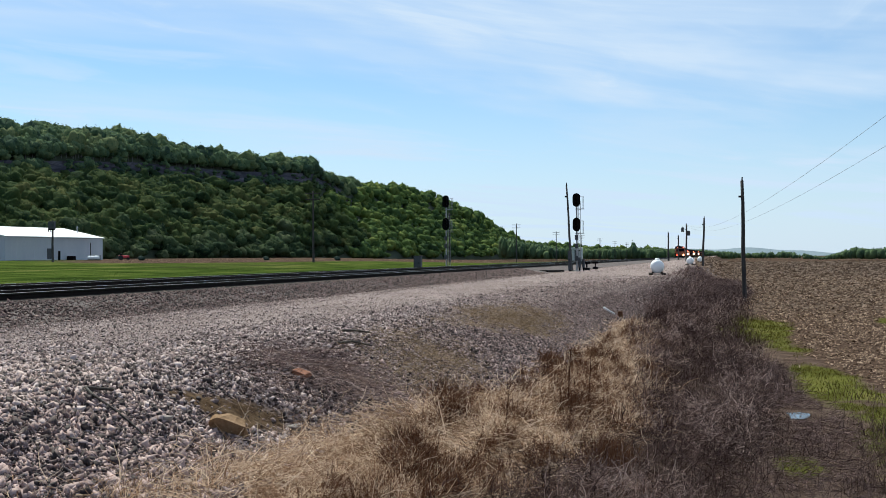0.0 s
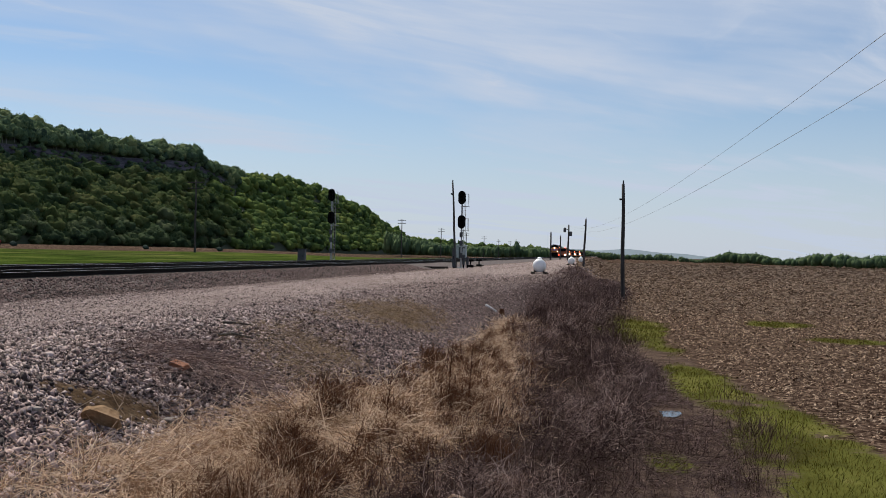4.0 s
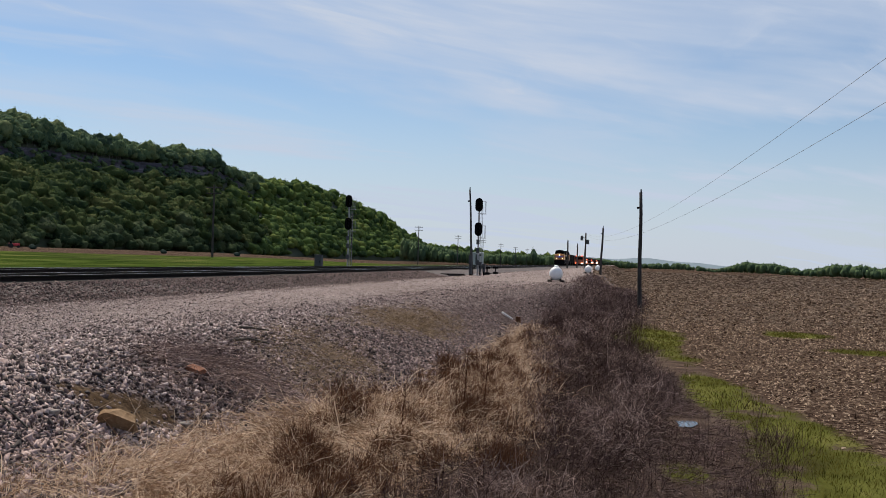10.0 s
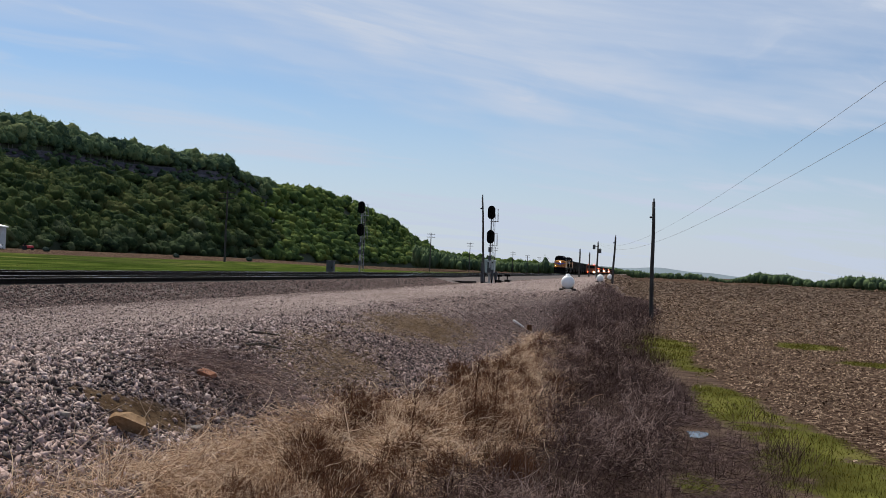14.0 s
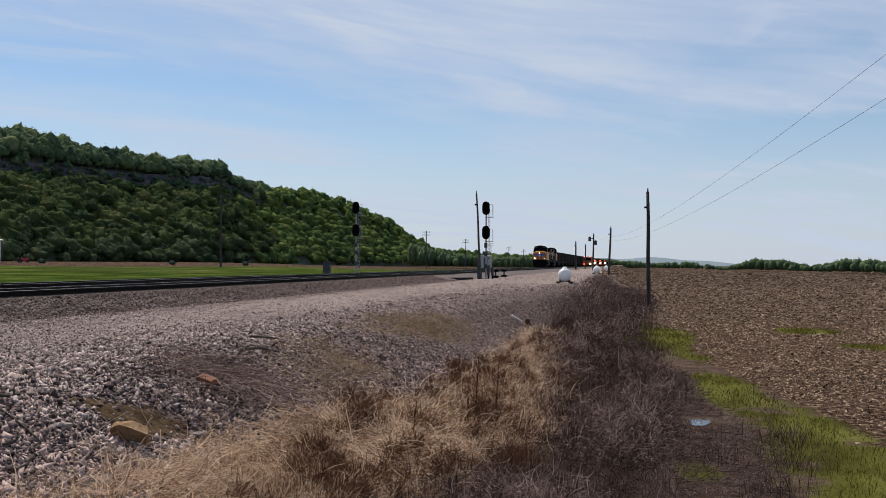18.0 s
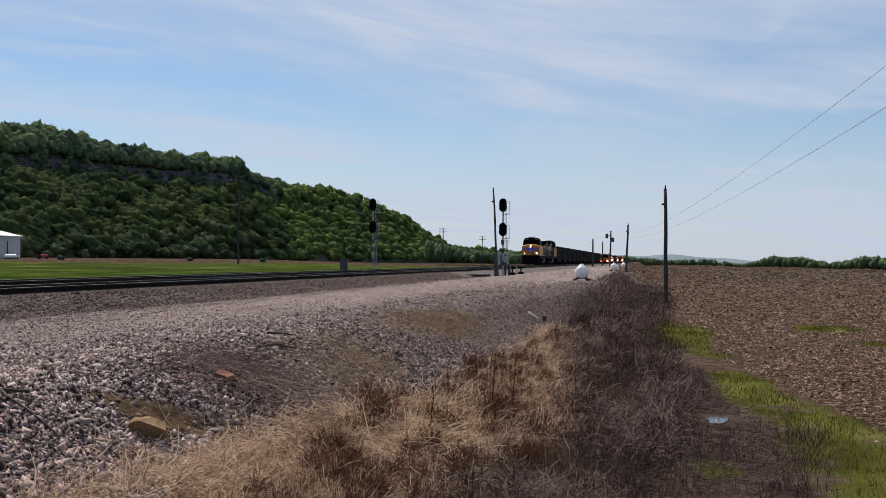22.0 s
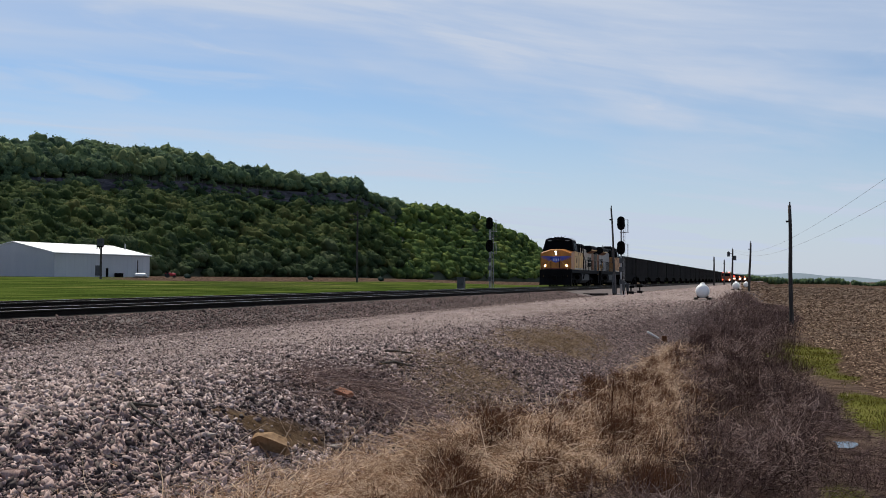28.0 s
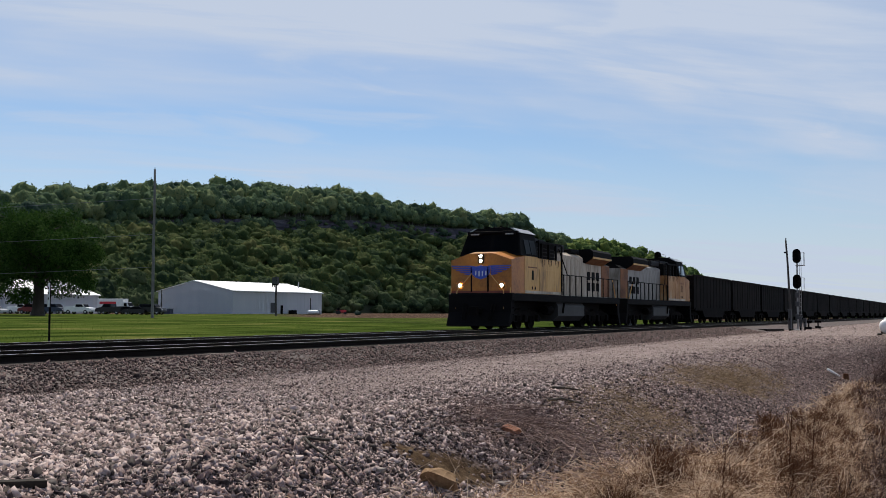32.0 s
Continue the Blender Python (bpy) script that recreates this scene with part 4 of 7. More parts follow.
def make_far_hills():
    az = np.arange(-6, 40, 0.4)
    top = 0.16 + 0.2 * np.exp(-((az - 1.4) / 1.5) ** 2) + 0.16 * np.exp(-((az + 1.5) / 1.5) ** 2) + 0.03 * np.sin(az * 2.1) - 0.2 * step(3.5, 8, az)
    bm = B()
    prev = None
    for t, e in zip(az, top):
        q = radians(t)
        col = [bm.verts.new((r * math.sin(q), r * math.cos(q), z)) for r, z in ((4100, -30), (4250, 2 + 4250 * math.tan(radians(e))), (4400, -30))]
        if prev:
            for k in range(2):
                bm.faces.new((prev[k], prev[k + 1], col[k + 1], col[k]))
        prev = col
    tagged(part("backdrop_hills", bm, M_HAZE, smooth=True), "faint distant hills on the horizon, blue haze painted into them", "hills", "", "structure")


make_bluff()
make_woods()
make_far_hills()

# ---------------------------------------------------------------- the coal train
# Each vehicle stands on the rail head at z 0, with its front coupler at y 0 and its tail along +y.


def wheel_mesh():
    return lathe(B(), [(0, -0.05), (0.16, -0.06), (0.2, -0.03), (0.42, -0.01), (0.47, -0.06), (0.53, -0.07), (0.53, 0.06), (0.56, 0.07), (0.56, 0.1), (0.46, 0.1), (0.42, 0.05), (0.2, 0.07), (0, 0.08)], 20, pose(0, 0, 0, 0, 90, 0))


def truck_frame(axles, pitch):
    """Side frames, journal boxes, springs and crossbeam of a bogie, centred on its pivot."""
    half = pitch * (axles - 1) / 2
    bm = B()
    for s in (-1, 1):
        x0, x1 = sorted((s * 0.88, s * 1.12))
        prism(bm, [(-half - 0.5, 0.5), (-half - 0.45, 0.75), (-half * 0.5, 0.95), (half * 0.5, 0.95), (half + 0.45, 0.75), (half + 0.5, 0.5), (half * 0.6, 0.42), (-half * 0.6, 0.42)], x0, x1)
        for k in range(axles):
            y = -half + k * pitch
            box(bm, (min(s * 1.08, s * 1.26), y - 0.17, 0.36), (max(s * 1.08, s * 1.26), y + 0.17, 0.7), 0.03)
        for k in range(axles - 1):
            y = -half + (k + 0.5) * pitch
            for d in (-0.18, 0.0, 0.18):
                rod(bm, (s * 1.15, y + d, 0.36), (s * 1.15, y + d, 0.66), 0.07, n=8)
    box(bm, (-0.95, -0.3, 0.45), (0.95, 0.3, 0.85), 0.04)
    box(bm, (-0.66, -half - 0.55, 0.3), (0.66, half + 0.55, 0.98), 0.08)
    return bm


def add_trucks(t, centres, axles, pitch, wheel, truck):
    for c in centres:
        tr = again(truck, pose(0, c, 0), t) if truck.parent else truck
        if not truck.parent:
            truck.parent = t
            truck.matrix_basis = pose(0, c, 0)
        half = pitch * (axles - 1) / 2
        for k in range(axles):
            for s in (-1, 1):
                m = pose(s * 0.755, c - half + k * pitch, 0.53, 0, 0, 0 if s < 0 else 180)
                if wheel.parent:
                    again(wheel, m, t)
                else:
                    wheel.parent = t
                    wheel.matrix_basis = m
    return t


def coupler(y, way):
    bm = B()
    box(bm, (-0.16, min(y, y + way * 0.9), 0.78), (0.16, max(y, y + way * 0.9), 1.0), 0.03)
    box(bm, (-0.24, y - 0.12, 0.68), (0.24, y + 0.12, 1.1), 0.06)
    return bm


def hexa(bm, a, b):
    """A solid between two four-cornered outlines, corner to corner."""
    va = [bm.verts.new(p) for p in a]
    vb = [bm.verts.new(p) for p in b]
    bm.faces.new(va[::-1])
    bm.faces.new(vb)
    for i in range(4):
        bm.faces.new((va[i], va[(i + 1) % 4], vb[(i + 1) % 4], vb[i]))
    bmesh.ops.recalc_face_normals(bm, faces=bm.faces[:])
    return bm


def emblem(t, y):
    """A winged shield in plain shapes on the nose."""
    bm = B()
    prism(bm, [(-0.46, 2.9), (-0.2, 2.86), (0.0, 2.92), (0.2, 2.86), (0.46, 2.9), (0.42, 2.52), (0.25, 2.36), (0.0, 2.28), (-0.25, 2.36), (-0.42, 2.52)], y, y - 0.02, "y")
    shield = part("shield_emblem", bm, M_BLUE, t, "plain blue shield shape")
    bm = B()
    for k in range(4):
        x = -0.24 + 0.16 * k
        box(bm, (x - 0.03, y - 0.026, 2.4 + abs(k - 1.5) * 0.04), (x + 0.03, y - 0.02, 2.66))
    part("shield_stripes", bm, M_SILVER, shield, "pale upright stripes")
    for s in (-1, 1):
        for r, z in ((1.4, 2.88), (1.34, 2.79), (1.2, 2.7), (1.0, 2.61), (0.78, 2.52)):
            q = [(0.48 * s, z - 0.05), (r * s, z - 0.01), (r * s, z + 0.03), (0.48 * s, z + 0.02)]
            part("wing_emblem", prism(B(), q if s > 0 else q[::-1], y, y - 0.018, "y"), M_BLUE, t, "plain blue wing bar")


def side_box(s, x, deep, y0, y1, z0, z1, bevel=0.0):
    x0, x1 = sorted((s * x, s * (x + deep)))
    return box(B(), (x0, y0, z0), (x1, y1, z1), bevel)


def locomotive(label, nose_paint, side, hood_paint, panel, lit):
    t = thing("diesel_locomotive", label, "locomotive", "locomotives of the coal train")
    # frame, pilot and walkway
    bm = B()
    box(bm, (-1.5, 0.85, 1.3), (1.5, 18.6, 1.64), 0.03)
    box(bm, (-0.7, 2.2, 0.8), (0.7, 17.2, 1.3))
    part("underframe", bm, M_BLACK, t, "black underframe and walkway")
    for y0, s in ((0.9, -1), (18.5, 1)):
        bm = B()
        prism(bm, [(y0, 1.66), (y0 + s * 0.1, 1.6), (y0 + s * 0.12, 0.8), (y0 + s * 0.4, 0.18), (y0 + s * 0.2, 0.14), (y0 - s * 0.25, 0.7), (y0 - s * 0.3, 1.66)], -1.46, 1.46)
        pilot = part("pilot", bm, M_BLACK, t, "black snow plough pilot")
        for x in (-0.75, -0.6, 0.6, 0.75):
            part("air_hose", rod(B(), (x, y0 + s * 0.16, 1.15), (x * 0.9, y0 + s * 0.42, 0.45), 0.03, n=6), M_DARK, pilot)
        for x in (-1.32, 1.32):
            for k in range(4):
                part("step", box(B(), (x - 0.2, y0 - s * 0.3 - 0.2, 0.35 + k * 0.32), (x + 0.2, y0 - s * 0.3 + 0.2, 0.39 + k * 0.32)), M_BLACK, t)
        part("coupler", coupler(y0 + s * 0.8, -s), M_DARK, t)
    bm = B()
    prism(bm, [(-1.3, 1.3), (1.3, 1.3), (1.42, 1.1), (1.42, 0.62), (1.15, 0.36), (-1.15, 0.36), (-1.42, 0.62), (-1.42, 1.1)], 7.5, 11.9, "y")
    tank = part("fuel_tank", bm, M_TANKGREY, t, "grey fuel tank")
    for s in (-1, 1):
        part("filler_pipe", rod(B(), (s * 1.44, 8.2, 0.75), (s * 1.5, 8.2, 1.25), 0.05, n=8), M_DARK, tank)
        for y, w in ((6.6, 0.8), (12.6, 0.7)):
            part("air_reservoir", rod(B(), (s * 1.15, y - w / 2, 0.9), (s * 1.15, y + w / 2, 0.9), 0.22, n=14), M_DARK, t)
    # nose: a peaked front whose top rises back to the windshields
    bm = B()
    f = [(-1.42, 1.66), (1.42, 1.66), (1.42, 3.16), (0.55, 3.46), (-0.55, 3.46), (-1.42, 3.16)]
    r = [(-1.45, 1.66), (1.45, 1.66), (1.45, 3.4), (0.7, 3.66), (-0.7, 3.66), (-1.45, 3.4)]
    va = [bm.verts.new((x, 0.98, z)) for x, z in f]
    vb = [bm.verts.new((x, 2.6, z)) for x, z in r]
    bm.faces.new(va)
    bm.faces.new(vb[::-1])
    for i in range(6):
        bm.faces.new((va[i], vb[i], vb[(i + 1) % 6], va[(i + 1) % 6]))
    bmesh.ops.recalc_face_normals(bm, faces=bm.faces[:])
    nose = part("nose", bm, nose_paint, t, "painted wide nose with a peaked top")
    lamp = part("headlight_housing", box(B(), (-0.14, 0.93, 3.0), (0.14, 1.0, 3.44), 0.03), M_BLACK, nose)
    for k in (0, 1):
        bm = lathe(B(), [(0, 0.05), (0.05, 0.045), (0.074, 0.01)], 16, pose(0, 0.93, 3.11 + 0.22 * k, 90, 0, 0))
        part("headlight", bm, M_LAMP if lit else M_GLASS, lamp, "round headlight lens")
    part("nose_door", box(B(), (-0.42, 0.955, 1.72), (0.3, 0.985, 2.9), 0.01), nose_paint, nose)
    for x in (-0.45, 0.33):
        part("door_post", box(B(), (x - 0.03, 0.94, 1.7), (x + 0.03, 0.985, 2.85)), M_BLACK, nose, "dark upright bar")
    for s in (-1, 1):
        bm = lathe(B(), [(0.13, 0.1), (0.14, -0.02), (0.1, -0.02)], 16, pose(s * 0.98, 0.93, 2.0, 90, 0, 0))
        dl = part("ditch_light", bm, M_BLACK, nose)
        part("lens", lathe(B(), [(0, 0.05), (0.055, 0.045), (0.08, 0.01)], 16, pose(s * 0.98, 0.93, 2.0, 90, 0, 0)), M_LAMP if lit else M_GLASS, dl, "round lamp lens")
    emblem(nose, 0.96)
    part("red_stripe", box(B(), (-1.43, 0.94, 1.66), (1.43, 0.975, 1.76)), M_REDLINE, nose, "dark red stripe along the sill")
    # cab: painted below, black and tapering above
    cab_low = part("cab_lower", box(B(), (-1.46, 2.6, 1.66), (1.46, 4.5, 3.4)), side, t)
    bm = hexa(B(), [(-1.46, 2.05, 3.4), (1.46, 2.05, 3.4), (1.46, 4.5, 3.4), (-1.46, 4.5, 3.4)], [(-1.24, 2.5, 4.46), (1.24, 2.5, 4.46), (1.24, 4.5, 4.46), (-1.24, 4.5, 4.46)])
    cab = part("cab_upper", bm, M_BLACK, t, "black cab top")
    part("cab_brow", box(B(), (-1.2, 2.36, 4.44), (1.2, 2.6, 4.56), 0.03), M_BLACK, cab)
    bm = prism(B(), [(-1.28, 4.46), (1.28, 4.46), (0.9, 4.7), (-0.9, 4.7)], 2.5, 4.6, "y")
    part("cab_roof", bm, M_BLACK, cab, "black cab roof")
    for s in (-1, 1):
        # pale strip colours the black roof's edge as if the sun lit it
        q = [(s * 0.78, 4.712), (s * 0.92, 4.708), (s * 1.3, 4.468), (s * 1.24, 4.46)]
        bm = prism(B(), q if s < 0 else q[::-1], 2.48, 4.62, "y")
        part("roof_edge", bm, M_GALV, cab, "pale strip standing for sunlight on the roof edge")
        bm = B()
        q = [(s * 0.1, 3.52), (s * 1.34, 3.5), (s * 1.2, 4.3), (s * 0.1, 4.36)]
        vs = [bm.verts.new((x, 2.05 + (z - 3.4) * 0.4245 - 0.015, z)) for x, z in (q if s < 0 else q[::-1])]
        bm.faces.new(vs)
        bmesh.ops.solidify(bm, geom=bm.faces[:], thickness=0.02)
        part("windshield", bm, M_GLASS, cab, "dark windshield pane")
        for y0, y1 in ((2.75, 3.4), (3.5, 4.2)):
            a = [(s * 1.45, y0, 3.5), (s * 1.45, y1, 3.5), (s * 1.32, y1, 4.16), (s * 1.32, y0, 4.16)]
            b = [(x + s * 0.02, y, z + 0.004) for x, y, z in a]
            part("side_window", hexa(B(), a, b), M_GLASS if lit else M_PANE, cab, "side window pane")
        part("wind_deflector", box(B(), (min(s * 1.5, s * 1.56), 4.25, 3.35), (max(s * 1.5, s * 1.56), 4.36, 4.2)), M_BLACK, cab, "black upright mirror and deflector")
        x0, x1 = sorted((s * 0.55, s * 1.1))
        nb = part("number_board", box(B(), (x0, 2.33, 4.34), (x1, 2.42, 4.5), 0.01), M_BLACK, cab)
        part("number_bar", box(B(), (x0 + 0.08, 2.322, 4.39), (x1 - 0.08, 2.33, 4.45)), M_MAST, nb, "dim grey bar")
        part("recess", side_box(s, 1.455, 0.012, 3.55, 3.8, 2.3, 2.75), M_BLACK, cab_low, "black grab recess")
        part("name_bars", side_box(s, 1.455, 0.01, 3.0, 4.3, 2.86, 2.92), M_RUST, cab_low, "thin dark bar")
        part("worn_sill", side_box(s, 1.455, 0.012, 2.65, 7.9, 1.67, 1.8), M_FADED, cab_low, "pale worn strip along the sill")
        for y in (3.55, 3.95):
            part("latch", side_box(s, 1.455, 0.02, y, y + 0.12, 1.86, 2.0), M_BLACK, cab_low)
    bm = B()
    for k, x in enumerate((-0.5, -0.2, 0.15)):
        rod(bm, (x, 3.6, 4.78), (x, 3.25 - 0.1 * k, 4.78), 0.03, 0.07, 8)
    box(bm, (-0.6, 3.55, 4.68), (0.3, 3.65, 4.8))
    part("air_horn", bm, M_DARK, cab)
    bm = rod(B(), (0.5, 2.9, 4.68), (0.5, 2.9, 4.95), 0.03, 0.02, 8)
    box(bm, (-0.25, 2.8, 4.68), (0.25, 3.2, 4.76), 0.03)
    part("antenna", bm, M_DARK, cab)
    # equipment cab of full width, with intakes high up and soot below them
    aux = part("equipment_cab", box(B(), (-1.44, 4.5, 1.66), (1.44, 8.0, 3.36), 0.02), side, t)
    part("blower_housing", box(B(), (-1.12, 4.52, 3.36), (1.12, 7.9, 4.2), 0.04), M_BLACK, aux, "black blower housing")
    part("vent_hatch", box(B(), (-0.8, 5.0, 4.2), (0.8, 7.4, 4.4), 0.04), M_LOCOGREY, aux, "dark roof hatch")
    for s in (-1, 1):
        for k in range(3):
            y = 4.75 + 1.08 * k
            g = part("grille", side_box(s, 1.125, 0.03, y, y + 0.8, 3.44, 4.1, 0.01), M_BLACK, aux, "black intake grille")
            for j in range(3):
                part("louvre", side_box(s, 1.157, 0.02, y + 0.04, y + 0.76, 3.52 + 0.18 * j, 3.57 + 0.18 * j), M_LOCOGREY, g)
            part("screen_post", side_box(s, 1.34, 0.09, y + 0.3, y + 0.42, 3.2, 4.12), M_BLACK, aux, "black upright screen post")
            for d, l in ((0.1, 0.22), (0.34, 0.36), (0.56, 0.28)):
                part("soot_streak", prism(B(), [(y + d, 3.34), (y + d + 0.09, 3.34), (y + d + 0.06, 3.34 - l), (y + d + 0.03, 3.34 - l)], *sorted((s * 1.442, s * 1.446))), M_DARK, aux, "dark run of oil and soot")
            part("side_door", side_box(s, 1.435, 0.018, y - 0.08, y + 0.86, 1.8, 2.84, 0.008), side, aux)
        part("screen_rail", side_box(s, 1.32, 0.12, 4.5, 8.0, 4.1, 4.2), M_BLACK, aux, "black rail over the screens")
        part("corner_post", side_box(s, 1.43, 0.05, 7.9, 8.04, 1.66, 4.12), M_DARK, aux, "dark corner post")
    # engine hood
    bm = prism(B(), [(-0.95, 1.62), (0.95, 1.62), (0.95, 3.78), (0.6, 3.98), (-0.6, 3.98), (-0.95, 3.78)], 8.0, 13.2, "y")
    hood = part("engine_hood", bm, hood_paint, t)
    for s in (-1, 1):
        first = None
        for k in range(7):
            m = pose(s * 0.955, 8.1 + 0.73 * k, 1.72)
            if first is None:
                bm = box(B(), (-0.015, 0, 0), (0.015, 0.66, 1.9), 0.008)
                box(bm, (-0.03, 0.28, 0.7), (0.03, 0.34, 0.9))
                first = part("hood_door", bm, hood_paint, hood, "", m)
            else:
                again(first, m)
        if lit:
            part("flag_patch", side_box(s, 0.972, 0.008, 8.15, 9.4, 2.55, 3.35), M_FLAGBLUE, hood, "worn pale blue patch")
    part("exhaust_housing", box(B(), (-0.9, 8.1, 3.96), (0.9, 10.2, 4.3), 0.05), M_LOCOGREY, hood, "dark exhaust housing")
    part("exhaust_stack", box(B(), (-0.5, 10.5, 3.96), (0.5, 11.4, 4.36), 0.05), M_BLACK, hood)
    part("brake_grid", box(B(), (-0.8, 11.6, 3.96), (0.8, 13.1, 4.2), 0.05), M_BLACK, hood)
    # radiator end: painted body, flared radiators above, a rust-brown panel at the very end
    rear = part("radiator_cab", box(B(), (-0.98, 13.2, 1.62), (0.98, 18.2, 3.5)), hood_paint, t)
    bm = prism(B(), [(-1.0, 3.5), (1.0, 3.5), (1.46, 3.8), (1.46, 4.12), (1.3, 4.26), (-1.3, 4.26), (-1.46, 4.12), (-1.46, 3.8)], 13.4, 17.0, "y")
    rad = part("radiator_housing", bm, M_BLACK, rear, "flared black radiator housing")
    for s in (-1, 1):
        part("lower_lip", side_box(s, 1.44, 0.04, 13.4, 17.0, 3.74, 3.84), M_CREAM, rad, "pale lower lip")
        part("under_screen", hexa(B(), [(s * 1.0, 13.5, 3.46), (s * 1.0, 16.9, 3.46), (s * 1.02, 16.9, 3.5), (s * 1.02, 13.5, 3.5)], [(s * 1.42, 13.5, 3.74), (s * 1.42, 16.9, 3.74), (s * 1.44, 16.9, 3.78), (s * 1.44, 13.5, 3.78)]), M_RUST, rad, "rusty slanted screen")
        for k in range(3):
            for z in (2.0, 2.6):
                part("vent", side_box(s, 0.97, 0.025, 13.9 + 0.85 * k, 14.45 + 0.85 * k, z, z + 0.45), M_BLACK, rear, "black square vent")
        part("end_panel", side_box(s, 0.975, 0.03, 16.6, 18.2, 1.7, 3.48), panel, rear, "rust-brown panel")
    part("rear_roof", prism(B(), [(-0.98, 3.5), (0.98, 3.5), (0.7, 3.7), (-0.7, 3.7)], 17.0, 18.2, "y"), M_BLACK, rear)
    # handrails
    for s in (-1, 1):
        post = None
        for k in range(11):
            m = pose(s * 1.46, 8.3 + 1.0 * k, 1.64)
            if post is None:
                post = part("handrail_post", box(B(), (-0.022, -0.03, 0), (0.022, 0.03, 1.06)), M_BLACK, t, "", m)
            else:
                again(post, m)
        part("handrail", rod(B(), (s * 1.46, 8.1, 2.69), (s * 1.46, 18.3, 2.69), 0.024, n=6), M_BLACK, t)
        part("handrail", rod(B(), (s * 1.3, 8.0, 4.0), (s * 1.46, 8.9, 2.69), 0.03, n=6), M_BLACK, t)
        bm = rod(B(), (s * 0.42, 0.92, 2.55), (s * 1.1, 0.86, 1.75), 0.022, n=6)
        rod(bm, (s * 1.1, 0.86, 1.75), (s * 1.12, 0.8, 0.95), 0.022, n=6)
        rod(bm, (s * 1.4, 0.9, 1.9), (s * 1.4, 0.85, 0.8), 0.022, n=6)
        part("grab_rail", bm, M_CREAM, t, "pale grab rail")
        bm = rod(B(), (s * 1.46, 17.2, 2.69), (s * 1.4, 18.4, 1.0), 0.03, n=6)
        rod(bm, (s * 1.4, 18.5, 2.3), (s * 1.4, 18.5, 0.6), 0.022, n=6)
        part("grab_rail", bm, M_CREAM, t, "pale grab rail")
    truck = part("truck_frame", truck_frame(3, 1.75), M_DARK)
    wheel = part("wheel", wheel_mesh(), M_DARK)
    add_trucks(t, (3.7, 15.6), 3, 1.75, wheel, truck)
    # the body stands wide and tall over its bogies
    done = set()
    for ob in t.children_recursive:
        if ob.name.split(".")[0] in ("wheel", "truck_frame", "coupler"):
            continue
        m = ob.matrix_basis.copy()
        m.translation = Vector((m.translation.x * 1.1, m.translation.y, m.translation.z * 1.05))
        ob.matrix_basis = m
        if ob.data.name not in done:
            done.add(ob.data.name)
            ob.data.transform(Matrix.Diagonal((1.1, 1.0, 1.05, 1.0)))
    return t


CAR_LEN = 16.1


def coal_car():
    t = thing("coal_gondola", "sooty black high-sided coal car with ribbed sides", "freight car", "coal cars of the train")
    bm = B()
    # a tub with thick sides and a deeper belly between the bogies
    prism(bm, [(0.5, 1.15), (0.55, 3.82), (0.65, 3.86), (15.45, 3.86), (15.55, 3.82), (15.6, 1.15), (12.6, 1.1), (11.6, 0.5), (4.5, 0.5), (3.5, 1.1)], -1.5, 1.5)
    top = max(bm.faces, key=lambda f: f.calc_center_median().z)
    bmesh.ops.inset_region(bm, faces=[top], thickness=0.1)
    for v in top.verts:
        v.co.z -= 0.45
    part("body", bm, M_COALCAR, t)
    bm = B()
    nx, ny = 5, 24
    rows = [[bm.verts.new((-1.38 + 2.76 * i / nx, 1.2 + 13.7 * j / ny, 3.4 + 0.35 * math.sin(math.pi * i / nx) + 0.08 * noise.noise((i * 2.1, j * 1.7, 0)))) for i in range(nx + 1)] for j in range(ny + 1)]
    for j in range(ny):
        for i in range(nx):
            bm.faces.new((rows[j][i], rows[j][i + 1], rows[j + 1][i + 1], rows[j + 1][i]))
    part("coal_load", bm, M_COAL, t, "heaped black coal", smooth=True)
    first = None
    for s in (-1, 1):
        for k in range(11):
            m = pose(s * 1.5, 1.55 + 1.3 * k, 1.2)
            if first is None:
                first = part("rib", box(B(), (-0.02, -0.07, -0.05), (0.02, 0.07, 2.56), 0.012), M_COALCAR, t, "", m)
            else:
                again(first, m)
        part("side_sill", box(B(), (s * 1.5 - 0.05, 0.8, 1.05), (s * 1.5 + 0.05, 15.3, 1.25)), M_COALCAR, t)
        part("top_chord", box(B(), (s * 1.5 - 0.06, 0.56, 3.76), (s * 1.5 + 0.06, 15.54, 3.9)), M_COALCAR, t)
        bm = B()
        for y in (0.3, 15.8):
            for k in range(6):
                rod(bm, (s * 1.3, y - 0.2, 1.1 + 0.4 * k), (s * 1.3, y + 0.2, 1.1 + 0.4 * k), 0.02, n=6)
            for d in (-0.2, 0.2):
                rod(bm, (s * 1.3, y + d, 1.0), (s * 1.3, y + d, 3.3), 0.02, n=6)
        part("ladder", bm, M_DARK, t)
    for y, w in ((0.0, 1), (16.1, -1)):
        part("coupler", coupler(y, w), M_DARK, t)
    box_bm = B()
    box(box_bm, (-0.4, 0.3, 0.85), (0.4, 15.8, 1.15))
    part("centre_sill", box_bm, M_DARK, t)
    truck = part("truck_frame", truck_frame(2, 1.75), M_DARK)
    wheel = part("wheel", wheel_mesh(), M_DARK)
    add_trucks(t, (2.3, 13.8), 2, 1.75, wheel, truck)
    return t


TRAIN = []


